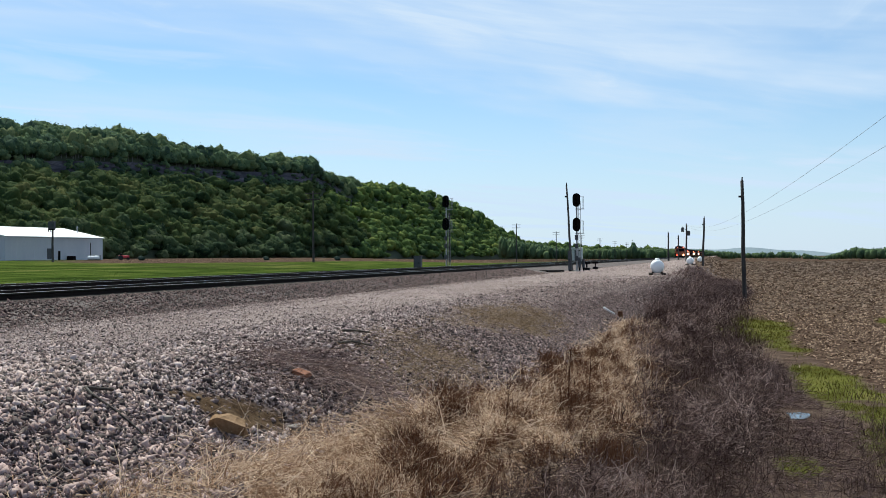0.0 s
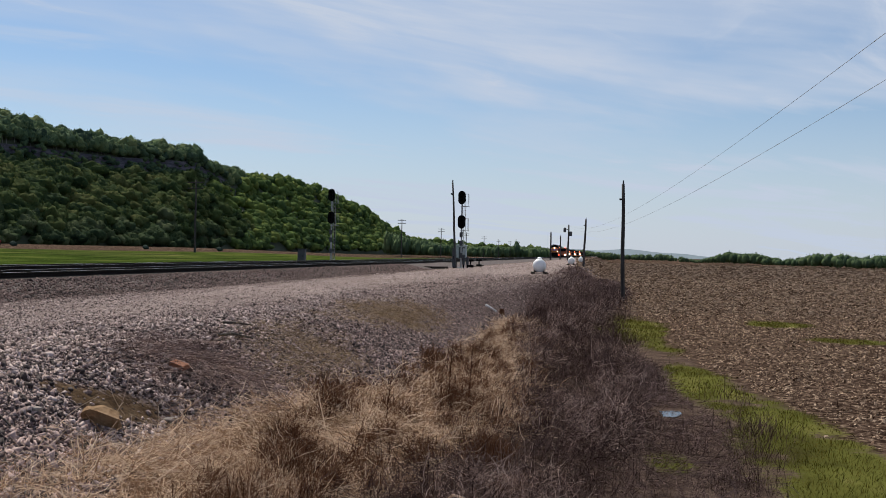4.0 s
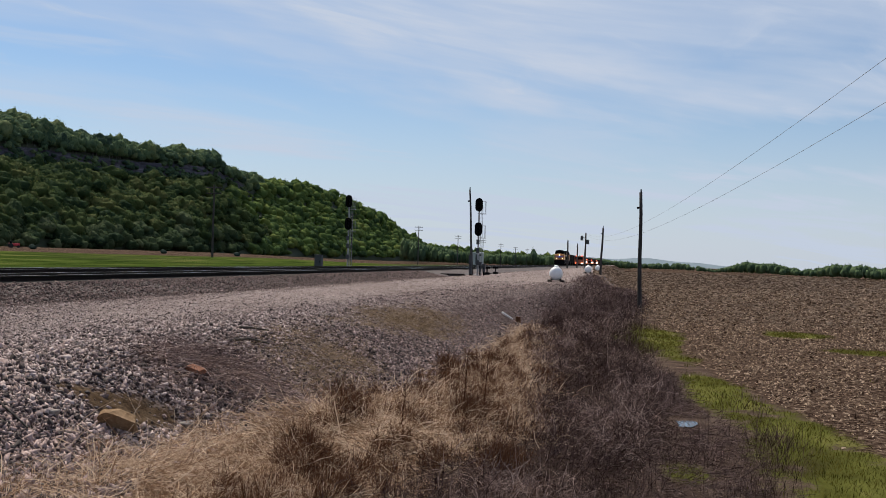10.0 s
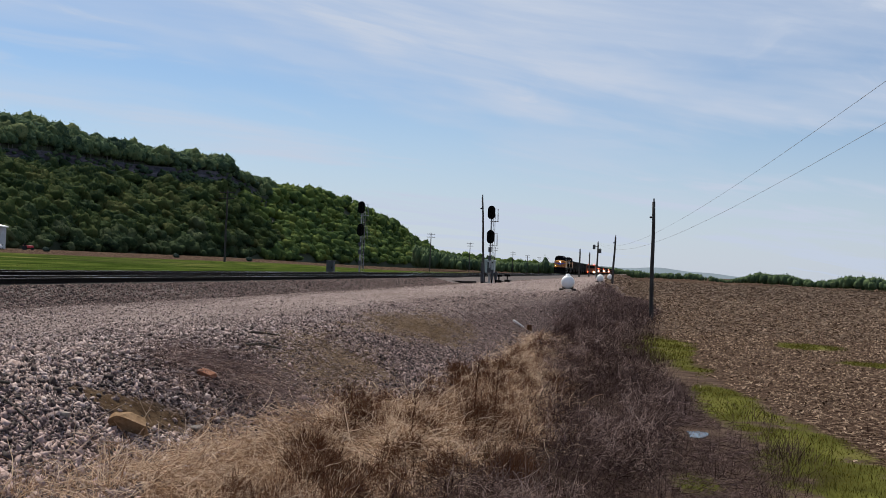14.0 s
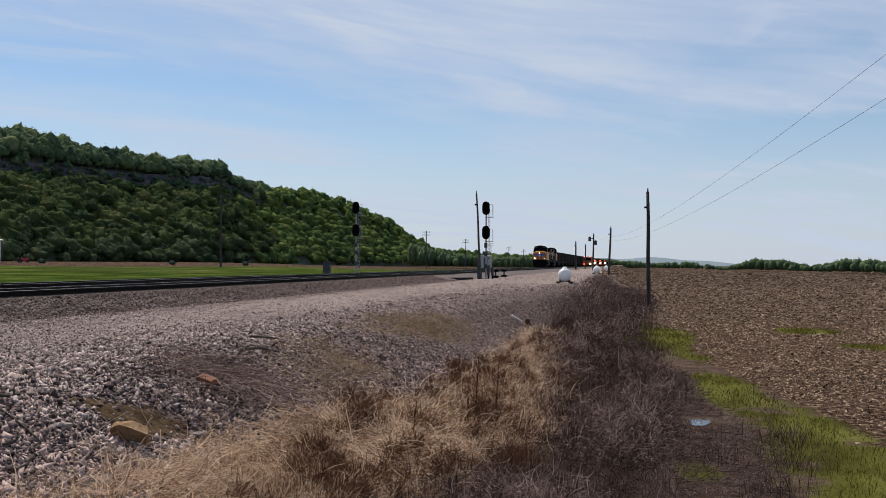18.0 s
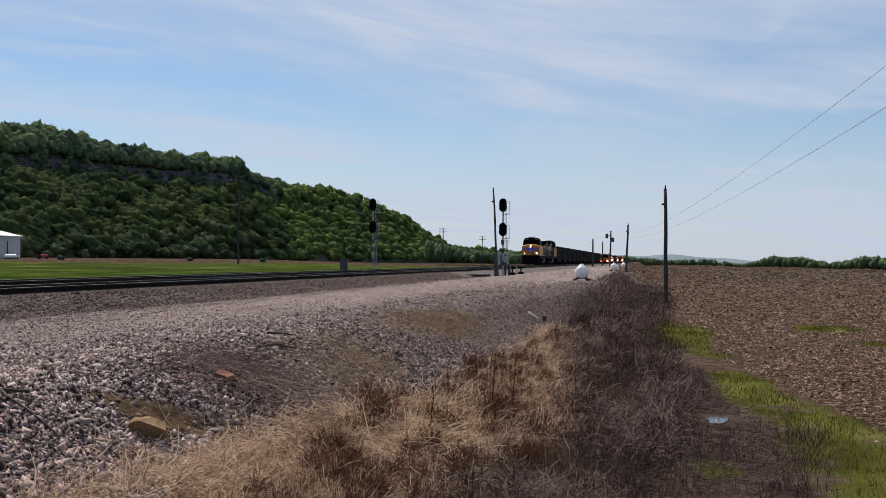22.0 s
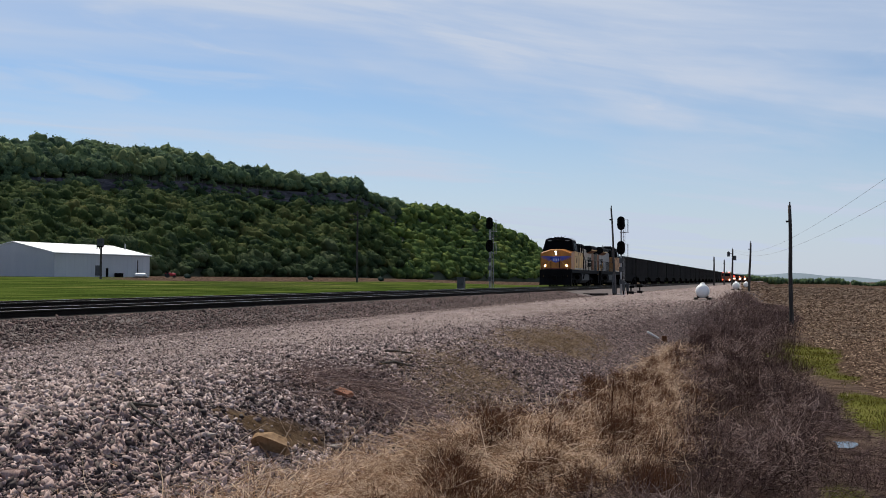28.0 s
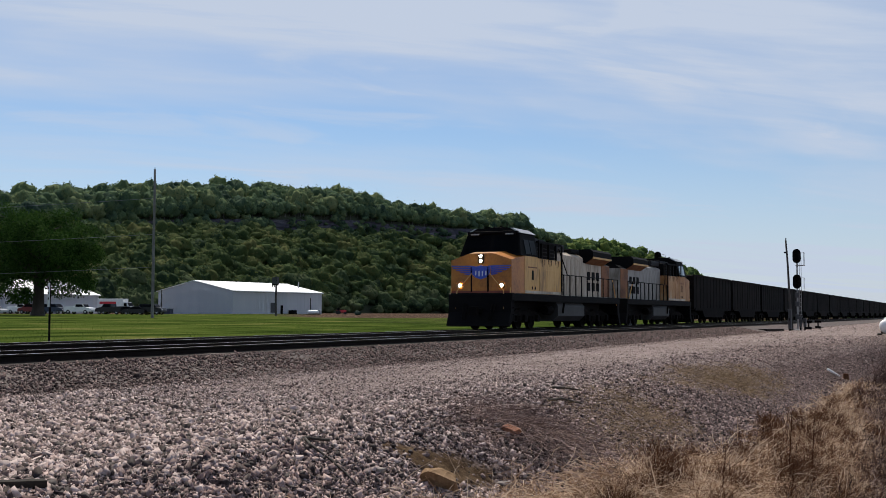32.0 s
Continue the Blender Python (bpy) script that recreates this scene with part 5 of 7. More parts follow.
def make_train():
    lead = locomotive("dusty yellow diesel locomotive with a blue winged emblem and lit headlights", M_YELLOW, M_CREAM, M_FADED, M_RUST, True)
    TRAIN.append((lead, 0.0, 0))
    second = locomotive("faded grey and yellow diesel locomotive running cab rearwards", M_STREAK, M_STREAK, M_GREYED, M_RUST, False)
    TRAIN.append((second, 38.9, 180))
    first = coal_car()
    TRAIN.append((first, 39.2, 0))
    for k in range(1, 43):
        TRAIN.append((copy_thing(first, pose(FAR_TRACK, 100 + k * CAR_LEN, RAIL_TOP)), 39.2 + k * CAR_LEN, 0))


make_train()


def motions():
    # where the lead locomotive's front stands along the line, in metres
    front = [(0, 504.5), (6, 419.3), (13, 320.8), (19, 237.8), (24, 166.8), (26, 137.8), (30, 78.1), (32, 47.9)]
    for ob, back, turn in TRAIN:
        walk(ob, [(t, pose(FAR_TRACK, y + back - 1.0, RAIL_TOP, 0, 0, turn)) for t, y in front])

# ---------------------------------------------------------------- signals and line-side things


def ground_z(x, y):
    return float(land(x, y))


def stadium(w, h, n=8):
    """An upright outline with round ends, as (x, z)."""
    r, out = w / 2, []
    for k in range(n + 1):
        a = math.pi * k / n
        out.append((r * math.cos(a), h / 2 - r + r * math.sin(a)))
    for k in range(n + 1):
        a = math.pi + math.pi * k / n
        out.append((r * math.cos(a), -h / 2 + r + r * math.sin(a)))
    return out


def rail_signal(x, y, base, tops, label, ladder_side=1):
    t = thing("railway_signal", label, "railway signal", "pair of line signals", pose(x, y, base))
    high = tops[0] + 0.25 - base
    bm = B()
    rod(bm, (0, 0, 0.0), (0, 0, high), 0.075, 0.062, 14)
    box(bm, (-0.3, -0.3, -0.4), (0.3, 0.3, 0.12), 0.03)
    mast = part("mast", bm, M_MAST, t, "galvanised steel mast on a concrete foot")
    for z in tops:
        z -= base
        bm = B()
        prism(bm, stadium(0.62, 1.12), -0.22, -0.17, "y")
        head = part("signal_head", bm, M_BLACK, t, "black oval signal head")
        bm = B()
        box(bm, (-0.14, -0.17, z - 0.42), (0.14, 0.06, z + 0.42), 0.04)
        case = part("lamp_case", bm, M_BLACK, head)
        head.matrix_basis = pose(0, 0, z)
        case.matrix_basis = pose(0, 0, -z)
        for k in (-1, 0, 1):
            bm = B()
            n = 12
            ring = [[bm.verts.new((r * math.cos(math.pi * (0.95 * j / n * 1.3 - 0.12)), yy, 0.29 * k + r * math.sin(math.pi * (0.95 * j / n * 1.3 - 0.12)))) for j in range(n + 1)] for r, yy in ((0.12, -0.22), (0.125, -0.5))]
            for j in range(n):
                bm.faces.new((ring[0][j], ring[0][j + 1], ring[1][j + 1], ring[1][j]))
            bmesh.ops.solidify(bm, geom=bm.faces[:], thickness=0.012)
            part("hood", bm, M_BLACK, head)
            part("lens", lathe(B(), [(0, -0.03), (0.07, -0.02), (0.1, 0.0)], 14, pose(0, -0.225, 0.29 * k, 90, 0, 0)), M_GLASS, head, "unlit dark lens")
    # ladder close behind the mast, small cage rails at the heads
    s = ladder_side
    bm = B()
    for d in (-0.16, 0.16):
        rod(bm, (s * 0.2 + d * 0.3, 0.25 + d, 0.1), (s * 0.2 + d * 0.3, 0.25 + d, high - 0.3), 0.02, n=6)
    for k in range(int(high / 0.33)):
        rod(bm, (s * 0.15, 0.09, 0.3 + 0.32 * k), (s * 0.25, 0.41, 0.3 + 0.32 * k), 0.013, n=6)
    part("ladder", bm, M_MAST, t)
    for z in tops:
        z -= base
        part("platform", box(B(), (-0.12, -0.05, z - 0.74), (s * 0.55 if s > 0 else 0.12, 0.5, z - 0.7)), M_MAST, t)
        bm = B()
        for px, py in ((s * 0.5, -0.02), (s * 0.5, 0.46)):
            rod(bm, (px, py, z - 0.72), (px, py, z + 0.3), 0.014, n=6)
        rod(bm, (s * 0.5, -0.02, z + 0.3), (s * 0.5, 0.46, z + 0.3), 0.014, n=6)
        rod(bm, (s * 0.5, -0.02, z + 0.3), (s * 0.3, -0.02, z + 0.3), 0.014, n=6)
        rod(bm, (s * 0.5, -0.02, z - 0.2), (s * 0.5, 0.46, z - 0.2), 0.014, n=6)
        part("cage_rail", bm, M_MAST, t)
    for z in (0.9, 1.9, 2.6):
        part("junction_box", box(B(), (-0.14, -0.2, z), (0.12, -0.07, z + 0.4), 0.02), M_GREY, t)
    return t


def cabinet(x, y, w, d, h, label, legs=0.0, z=None):
    g = ground_z(x, y) if z is None else z
    t = thing("equipment_cabinet", label, "equipment cabinet", "", pose(x, y, g))
    part("body", box(B(), (-w / 2, -d / 2, legs), (w / 2, d / 2, legs + h), 0.02), M_GREY, t)
    part("roof", box(B(), (-w / 2 - 0.04, -d / 2 - 0.04, legs + h + 0.002), (w / 2 + 0.04, d / 2 + 0.04, legs + h + 0.06), 0.015), M_GREY, t)
    door = part("door", box(B(), (-w / 2 + 0.06, -d / 2 - 0.02, legs + 0.08), (w / 2 - 0.06, -d / 2 - 0.003, legs + h - 0.08), 0.008), M_GREY, t)
    part("handle", box(B(), (w / 2 - 0.16, -d / 2 - 0.05, legs + h * 0.45), (w / 2 - 0.12, -d / 2 - 0.02, legs + h * 0.6)), M_DARK, door)
    part("base", box(B(), (-w / 2 + 0.05, -d / 2 + 0.05, -0.2), (w / 2 - 0.05, d / 2 - 0.05, legs + 0.002), 0.01), M_DARK, t)
    return t


def relay_bungalow(x, y, w, d, h):
    """A steel signal hut with a low roof, a door and a vent."""
    g = ground_z(x, y)
    t = thing("relay_bungalow", "pale grey steel relay hut standing in the far meadow", "hut", "", pose(x, y, g))
    body = part("body", box(B(), (-w / 2, -d / 2, 0.25), (w / 2, d / 2, h - 0.3), 0.03), M_PALEGREY, t)
    part("roof", prism(B(), [(-w / 2 - 0.1, h - 0.298), (w / 2 + 0.1, h - 0.298), (w / 2 + 0.1, h - 0.2), (0, h), (-w / 2 - 0.1, h - 0.2)], -d / 2 - 0.1, d / 2 + 0.1, "y"), M_ROOF, t, "pale shallow roof")
    door = part("door", box(B(), (-0.45, -d / 2 - 0.04, 0.4), (0.45, -d / 2 - 0.003, h - 0.7), 0.01), M_GREY, body, "grey steel door")
    part("handle", box(B(), (0.28, -d / 2 - 0.08, 1.2), (0.34, -d / 2 - 0.042, 1.4)), M_DARK, door)
    part("vent", box(B(), (w / 2 - 0.75, -d / 2 - 0.03, h - 1.0), (w / 2 - 0.25, -d / 2 - 0.003, h - 0.7), 0.01), M_DARK, body)
    part("footing", box(B(), (-w / 2 + 0.15, -d / 2 + 0.15, -0.4), (w / 2 - 0.15, d / 2 - 0.15, 0.248)), M_GREY, t)
    return t


def wood_pole(x, y, top, r, lean=(0, 0), label="weathered bare wooden utility pole leaning slightly", arms=0, group="old line poles", base=None, cap=True, wood=None):
    g = ground_z(x, y) if base is None else base
    t = thing("utility_pole", label, "utility pole", group, pose(x, y, g))
    bm = B()
    h = top - g
    k = 6
    rings = []
    for i in range(k + 1):
        f = i / k
        c = Vector((lean[0] * f + 0.02 * math.sin(i * 1.7), lean[1] * f, -0.8 + (h + 0.8) * f))
        rr = r * (1.15 - 0.4 * f)
        rings.append([bm.verts.new(c + Vector((rr * math.cos(j * math.tau / 12), rr * math.sin(j * math.tau / 12), 0))) for j in range(12)])
    for a1, b1 in zip(rings, rings[1:]):
        for j in range(12):
            bm.faces.new((a1[j], a1[(j + 1) % 12], b1[(j + 1) % 12], b1[j]))
    bm.faces.new(rings[-1])
    part("shaft", bm, wood or M_WOOD, t, smooth=True)
    if cap:
        bm = B()
        rod(bm, (lean[0] + 0.0, lean[1], h), (lean[0], lean[1], h + 0.22), 0.05, 0.04, 8)
        part("insulator", bm, M_GREY, t, "grey top insulator")
        bm = B()
        box(bm, (lean[0] * 0.85 - r - 0.12, lean[1] * 0.85 - 0.05, h * 0.86), (lean[0] * 0.85 - r * 0.5, lean[1] * 0.85 + 0.05, h * 0.86 + 0.12), 0.02)
        part("bracket", bm, M_DARK, t)
    for i in range(arms):
        z = h - 0.5 - 0.9 * i
        part("crossarm", box(B(), (lean[0] - 1.25, lean[1] - r - 0.1, z), (lean[0] + 1.25, lean[1] - r + 0.02, z + 0.12), 0.01), M_WOOD, t)
        for d in (-1.1, -0.45, 0.45, 1.1):
            bm = B()
            rod(bm, (lean[0] + d, lean[1] - r - 0.04, z + 0.12), (lean[0] + d, lean[1] - r - 0.04, z + 0.3), 0.045, 0.03, 8)
            part("insulator", bm, M_GREY, t)
    return t


def transformer_pole(x, y, top):
    t = wood_pole(x, y, top, 0.2, (0.1, 0), "wooden utility pole with two hanging transformers", 0, "old line poles")
    g = ground_z(x, y)
    for dx, z in ((-0.75, top - g - 1.6), (0.55, top - g - 2.4)):
        bm = B()
        lathe(bm, [(0, 0), (0.26, 0), (0.3, 0.05), (0.3, 0.85), (0.24, 0.95), (0, 0.97)], 14, pose(dx, 0, z))
        rod(bm, (dx, 0, z + 0.95), (dx, 0, z + 1.15), 0.05, 0.03, 8)
        rod(bm, (dx, 0, z + 0.6), (0, 0, z + 0.6), 0.05, n=6)
        part("transformer", bm, M_GREY, t, "grey can transformer")
    return t


def propane_tank(x, y, turn=0.0):
    g = ground_z(x, y)
    t = thing("propane_tank", "white horizontal propane tank on dark timber skids", "gas tank", "white propane tanks", pose(x, y, g, 0, 0, turn))
    r, half = 0.45, 1.5
    o = [(0, -half)] + [(r * math.sin(a), -half + 0.32 - 0.32 * math.cos(a)) for a in np.linspace(0.25, math.pi / 2, 7)]
    o += [(a, -b) for a, b in o[::-1]]
    shell = part("shell", lathe(B(), o, 28, pose(0, 0, 0.56, 90, 0, 0)), M_WHITE, t, "white painted steel shell", smooth=True)
    part("dome", lathe(B(), [(0.16, 0), (0.16, 0.09), (0.12, 0.13), (0, 0.15)], 20, pose(0, -0.55, 0.98)), M_WHITE, shell, smooth=True)
    for yy in (-0.95, 0.95):
        bm = B()
        box(bm, (-0.35, yy - 0.08, 0.1), (0.35, yy + 0.08, 0.24), 0.02)
        part("saddle", bm, M_DARK, t)
    for xx in (-0.42, 0.42):
        part("skid", box(B(), (xx - 0.14, -1.6, -0.08), (xx + 0.14, 1.6, 0.12), 0.02), M_TIE, t, "dark timber skid")
    return t


def switch_stand(x, y, z):
    t = thing("switch_stand", "black low switch stand beside the track", "switch stand", "switch stands", pose(x, y, z))
    part("base", box(B(), (-0.25, -0.2, -0.1), (0.25, 0.2, 0.22), 0.03), M_BLACK, t)
    part("stem", rod(B(), (0, 0, 0.2), (0, 0, 0.55), 0.06, n=10), M_BLACK, t)
    part("target", box(B(), (-0.27, -0.08, 0.52), (0.27, 0.08, 0.72), 0.03), M_BLACK, t)
    part("lever", rod(B(), (0.1, -0.1, 0.15), (0.5, -0.4, 0.1), 0.025, n=8), M_DARK, t)
    return t


def tie_pile(x, y, n, turn):
    g = ground_z(x, y)
    rng = np.random.default_rng(n)
    for k in range(n):
        t = part("loose_tie", box(B(), (-1.25, -0.1, 0), (1.25, 0.1, 0.17), 0.015), M_TIE, None, "", pose(x + rng.normal(0, 0.5), y + 0.35 * k, g + 0.01, 0, 0, turn + rng.normal(0, 9)))
        tagged(t, "old dark timber tie lying on the gravel", "timber tie", "loose ties")


def tube(pts, r, n=5):
    """One unbroken thin tube along the points."""
    bm = B()
    rings = [[bm.verts.new((x + r * math.cos(k * math.tau / n), y, z + r * math.sin(k * math.tau / n))) for k in range(n)] for x, y, z in pts]
    for a, b in zip(rings, rings[1:]):
        for k in range(n):
            bm.faces.new((a[k], a[(k + 1) % n], b[(k + 1) % n], b[k]))
    return bm


def lineside():
    rail_signal(-11.8, 89.3, 0.70, (6.55, 4.55), "tall two-headed black railway signal on a galvanised mast", 1)
    rail_signal(-24.7, 96.7, 0.85, (7.0, 4.95), "two-headed black railway signal beyond the tracks", 1)
    cabinet(-12.25, 88.3, 0.24, 0.3, 1.5, "slim grey relay cabinet at the signal's foot", 0.1)
    cabinet(-11.5, 88.6, 0.2, 0.25, 0.75, "small dark battery cabinet at the signal's foot", 0.3)
    cabinet(-11.2, 88.8, 0.22, 0.25, 0.6, "small dark junction cabinet beside the signal mast", 0.3)
    relay_bungalow(-34.6, 262.0, 2.5, 2.2, 3.5)
    cabinet(-25.4, 89.6, 0.62, 0.5, 1.15, "grey steel relay cabinet in the grass", 0.1)
    wood_pole(-12.1, 88.6, 7.75, 0.09, (-0.45, 0.2), "thin old wooden pole leaning beside the signal", base=0.7)
    wood_pole(1.12, 72.0, 6.72, 0.13, (-0.1, 0), "dark bare wooden pole at the field's edge")
    wood_pole(-2.85, 140.0, 6.6, 0.14, (0.25, 0), "dark bare wooden pole leaning at the field's edge")
    wood_pole(-13.0, 260.0, 7.3, 0.2, (0.0, 0), "dark bare wooden pole beside the tracks")
    wood_pole(-12.4, 300.0, 7.3, 0.2, (0.05, 0), "bare wooden pole beside the tracks")
    transformer_pole(-8.25, 240.0, 8.6)
    wood_pole(11.4, -20.0, 11.6, 0.2, (0, 0), "tall wooden power pole behind the lane", 1, base=-1.1)
    for y in (75.0, 145.0, 200.0):
        propane_tank(-4.5, y, 4 if y < 100 else 0)
    for x, y in ((-11.8, 95.8), (-11.8, 102.3)):
        switch_stand(x, y, ground_z(x, y))
    tie_pile(-12.9, 84.0, 2, 75)
    # power line that hangs from the pole behind to the transformer pole
    for dz, dx, nm in ((0, 0, 0), (-1.35, 0.3, 1)):
        t = thing("power_line", "thin dark overhead power wire", "power line", "overhead wires", pose(0, 0, 0))
        pts = []
        for k in range(61):
            y = -20 + 260 * k / 60
            pts.append((7.5 - 0.0757 * (y - 30) + dx * (1 - k / 60), y, 8.3 - 0.042 * (y - 30) + 0.000242 * (y - 30) * (y - 58.6) + dz * (1 - k / 75)))
        bm = tube(pts, 0.008)
        part("wire", bm, M_WIRE, t)


# ---------------------------------------------------------------- across the tracks: sheds, yard, vehicles


def shed(corner, along, length, width, eave, peak, base, label):
    """A gabled steel shed: the near corner, the direction of its long wall (degrees from x), sizes."""
    t = thing("storage_shed", label, "shed", "white steel sheds", pose(corner[0], corner[1], base, 0, 0, along))
    L, W, H, P = length, width, eave - base, peak - base
    part("foundation", box(B(), (0.05, 0.05, -0.6), (L - 0.05, W - 0.05, 0.12)), M_GREY, t)

    def wall(name, verts, thick):
        bm = B()
        bm.faces.new([bm.verts.new(v) for v in verts])
        bmesh.ops.solidify(bm, geom=bm.faces[:], thickness=thick)
        return part(name, bm, M_METALWALL, t, "white ribbed steel wall")
    front = wall("side_wall", [(0, 0, 0.1), (L, 0, 0.1), (L, 0, H), (0, 0, H)], 0.12)
    wall("side_wall", [(L, W, 0.1), (0, W, 0.1), (0, W, H), (L, W, H)], 0.12)
    gable = wall("gable_wall", [(0, W, 0.1), (0, 0, 0.1), (0, 0, H), (0, W / 2, P), (0, W, H)], 0.12)
    wall("gable_wall", [(L, 0, 0.1), (L, W, 0.1), (L, W, H), (L, W / 2, P), (L, 0, H)], 0.12)
    rib = None
    for k in range(int(L / 1.5)):
        m = pose(0.8 + 1.5 * k, -0.015, 0.1)
        if rib is None:
            rib = part("wall_rib", box(B(), (-0.04, -0.012, 0), (0.04, 0.012, H - 0.15)), M_METALWALL, front, "", m)
        else:
            again(rib, m)
    for y0, y1, z0, z1 in ((-0.35, W / 2 + 0.02, H - 0.05, P + 0.1), (W / 2 - 0.02, W + 0.35, P + 0.1, H - 0.05)):
        bm = B()
        prism(bm, [(y0, z0), (y1, z1), (y1, z1 + 0.14), (y0, z0 + 0.14)], -0.35, L + 0.35)
        part("roof_slope", bm, M_ROOF, t, "bright white steel roof")
    part("gutter", box(B(), (-0.35, -0.5, H - 0.2), (L + 0.35, -0.352, H - 0.02), 0.02), M_GALV, t)
    return t, front, gable


def shed_details(t, front, gable, L):
    for x in (L * 0.56, L * 0.585):
        bm = B()
        rod(bm, (x, 4.2, 7.0), (x, 4.2, 8.5), 0.12, n=8)
        part("roof_vent", bm, M_DARK, t)
    part("roof_vent", rod(B(), (L * 0.86, 4.0, 7.0), (L * 0.86, 4.0, 8.6), 0.14, n=8), M_GALV, t)
    part("door", box(B(), (L * 0.51, -0.09, 0.12), (L * 0.535, -0.03, 2.3)), M_DARK, front, "dark side door")
    part("service_door", box(B(), (L * 0.40, -0.12, 0.4), (L * 0.45, -0.03, 2.9)), M_GREY, front, "grey service panel")
    part("downpipe", box(B(), (L * 0.45, -0.15, 0.1), (L * 0.455, -0.05, 5.0)), M_DARK, front)
    part("downpipe", box(B(), (L * 0.855, -0.15, 0.1), (L * 0.86, -0.05, 4.4)), M_DARK, front)


def yard_bin(x, y, z, w, h, label, mat):
    t = thing("yard_bin", label, "bin", "bins by the shed", pose(x, y, z))
    part("body", box(B(), (-w / 2, -w / 3, 0), (w / 2, w / 3, h), 0.04), mat, t)
    part("lid", box(B(), (-w / 2 - 0.04, -w / 3 - 0.04, h + 0.002), (w / 2 + 0.04, w / 3 + 0.04, h + 0.08), 0.02), M_BLACK, t)


def car(x, y, z, turn, paint, kind, label):
    """A parked car, pickup or suv, its nose along +x."""
    t = thing({"pickup": "pickup_truck", "suv": "parked_suv"}.get(kind, "parked_car"), label, "car" if kind != "pickup" else "pickup truck", "parked vehicles", pose(x, y, z, 0, 0, turn))
    L, W = (5.4, 1.9) if kind == "pickup" else (4.7, 1.85)
    k = 0.3 if kind in ("pickup", "suv") else 0.0
    low = [(-L / 2, 0.4 + k / 2), (-L / 2, 0.85 + k), (-L / 2 + 0.1, 0.95 + k), (L / 2 - 1.3, 0.98 + k), (L / 2 - 0.2, 0.84 + k), (L / 2, 0.65 + k / 2), (L / 2, 0.35 + k / 2), (-L / 2 + 0.3, 0.3 + k / 2)]
    part("body", prism(B(), [(a, b) for a, b in low], -W / 2, W / 2, "y"), paint, t)
    if kind == "pickup":
        c = [(-0.6, 1.25), (-0.45, 1.85), (1.0, 1.85), (1.5, 1.27)]
        part("cargo_bed", box(B(), (-L / 2 + 0.05, -W / 2 + 0.05, 1.2), (-0.75, W / 2 - 0.05, 1.42), 0.02), paint, t)
    elif kind == "suv":
        c = [(-L / 2 + 0.1, 1.25), (-L / 2 + 0.35, 1.85), (0.7, 1.85), (1.3, 1.27)]
    else:
        c = [(-1.9, 0.95), (-1.1, 1.42), (0.3, 1.42), (1.1, 0.97)]
    part("cabin", prism(B(), c, -W / 2 + 0.16, W / 2 - 0.16, "y"), paint, t)
    z0, z1 = c[0][1] + 0.06, c[1][1] - 0.08
    for s in (-1, 1):
        bm = B()
        a0, a1 = sorted((s * (W / 2 - 0.165), s * (W / 2 - 0.145)))
        prism(bm, [(c[0][0] + 0.25, z0), (c[1][0] + 0.1, z1), (c[2][0] - 0.05, z1), (c[3][0] - 0.25, z0)], a0, a1, "y")
        part("side_window", bm, M_GLASS, t, "dark side glass")
        for xx in (-L / 2 + 0.9, L / 2 - 0.95):
            wh = part("wheel", lathe(B(), [(0.2, -0.11), (0.33 + k / 5, -0.1), (0.35 + k / 5, 0), (0.33 + k / 5, 0.1), (0.2, 0.11)], 18, pose(xx, s * (W / 2 - 0.1), 0.35 + k / 5, 90, 0, 0)), M_TYRE, t)
            part("rim", lathe(B(), [(0, -0.1), (0.2, -0.09), (0.2, 0.09), (0, 0.1)], 14, pose(xx, s * (W / 2 - 0.1), 0.35 + k / 5, 90, 0, 0)), M_GALV, wh)
        part("headlight", box(B(), (L / 2 - 0.1, min(s * 0.5, s * 0.85), 0.62 + k / 2), (L / 2 + 0.01, max(s * 0.5, s * 0.85), 0.76 + k / 2), 0.02), M_SILVER, t)
    bm = B()
    prism(bm, [(c[2][0] + 0.03, z1 + 0.02), (c[3][0] - 0.02, z0), (c[3][0] + 0.02, z0), (c[2][0] + 0.07, z1 + 0.02)], -W / 2 + 0.25, W / 2 - 0.25, "y")
    part("windshield", bm, M_GLASS, t, "dark windshield")
    return t


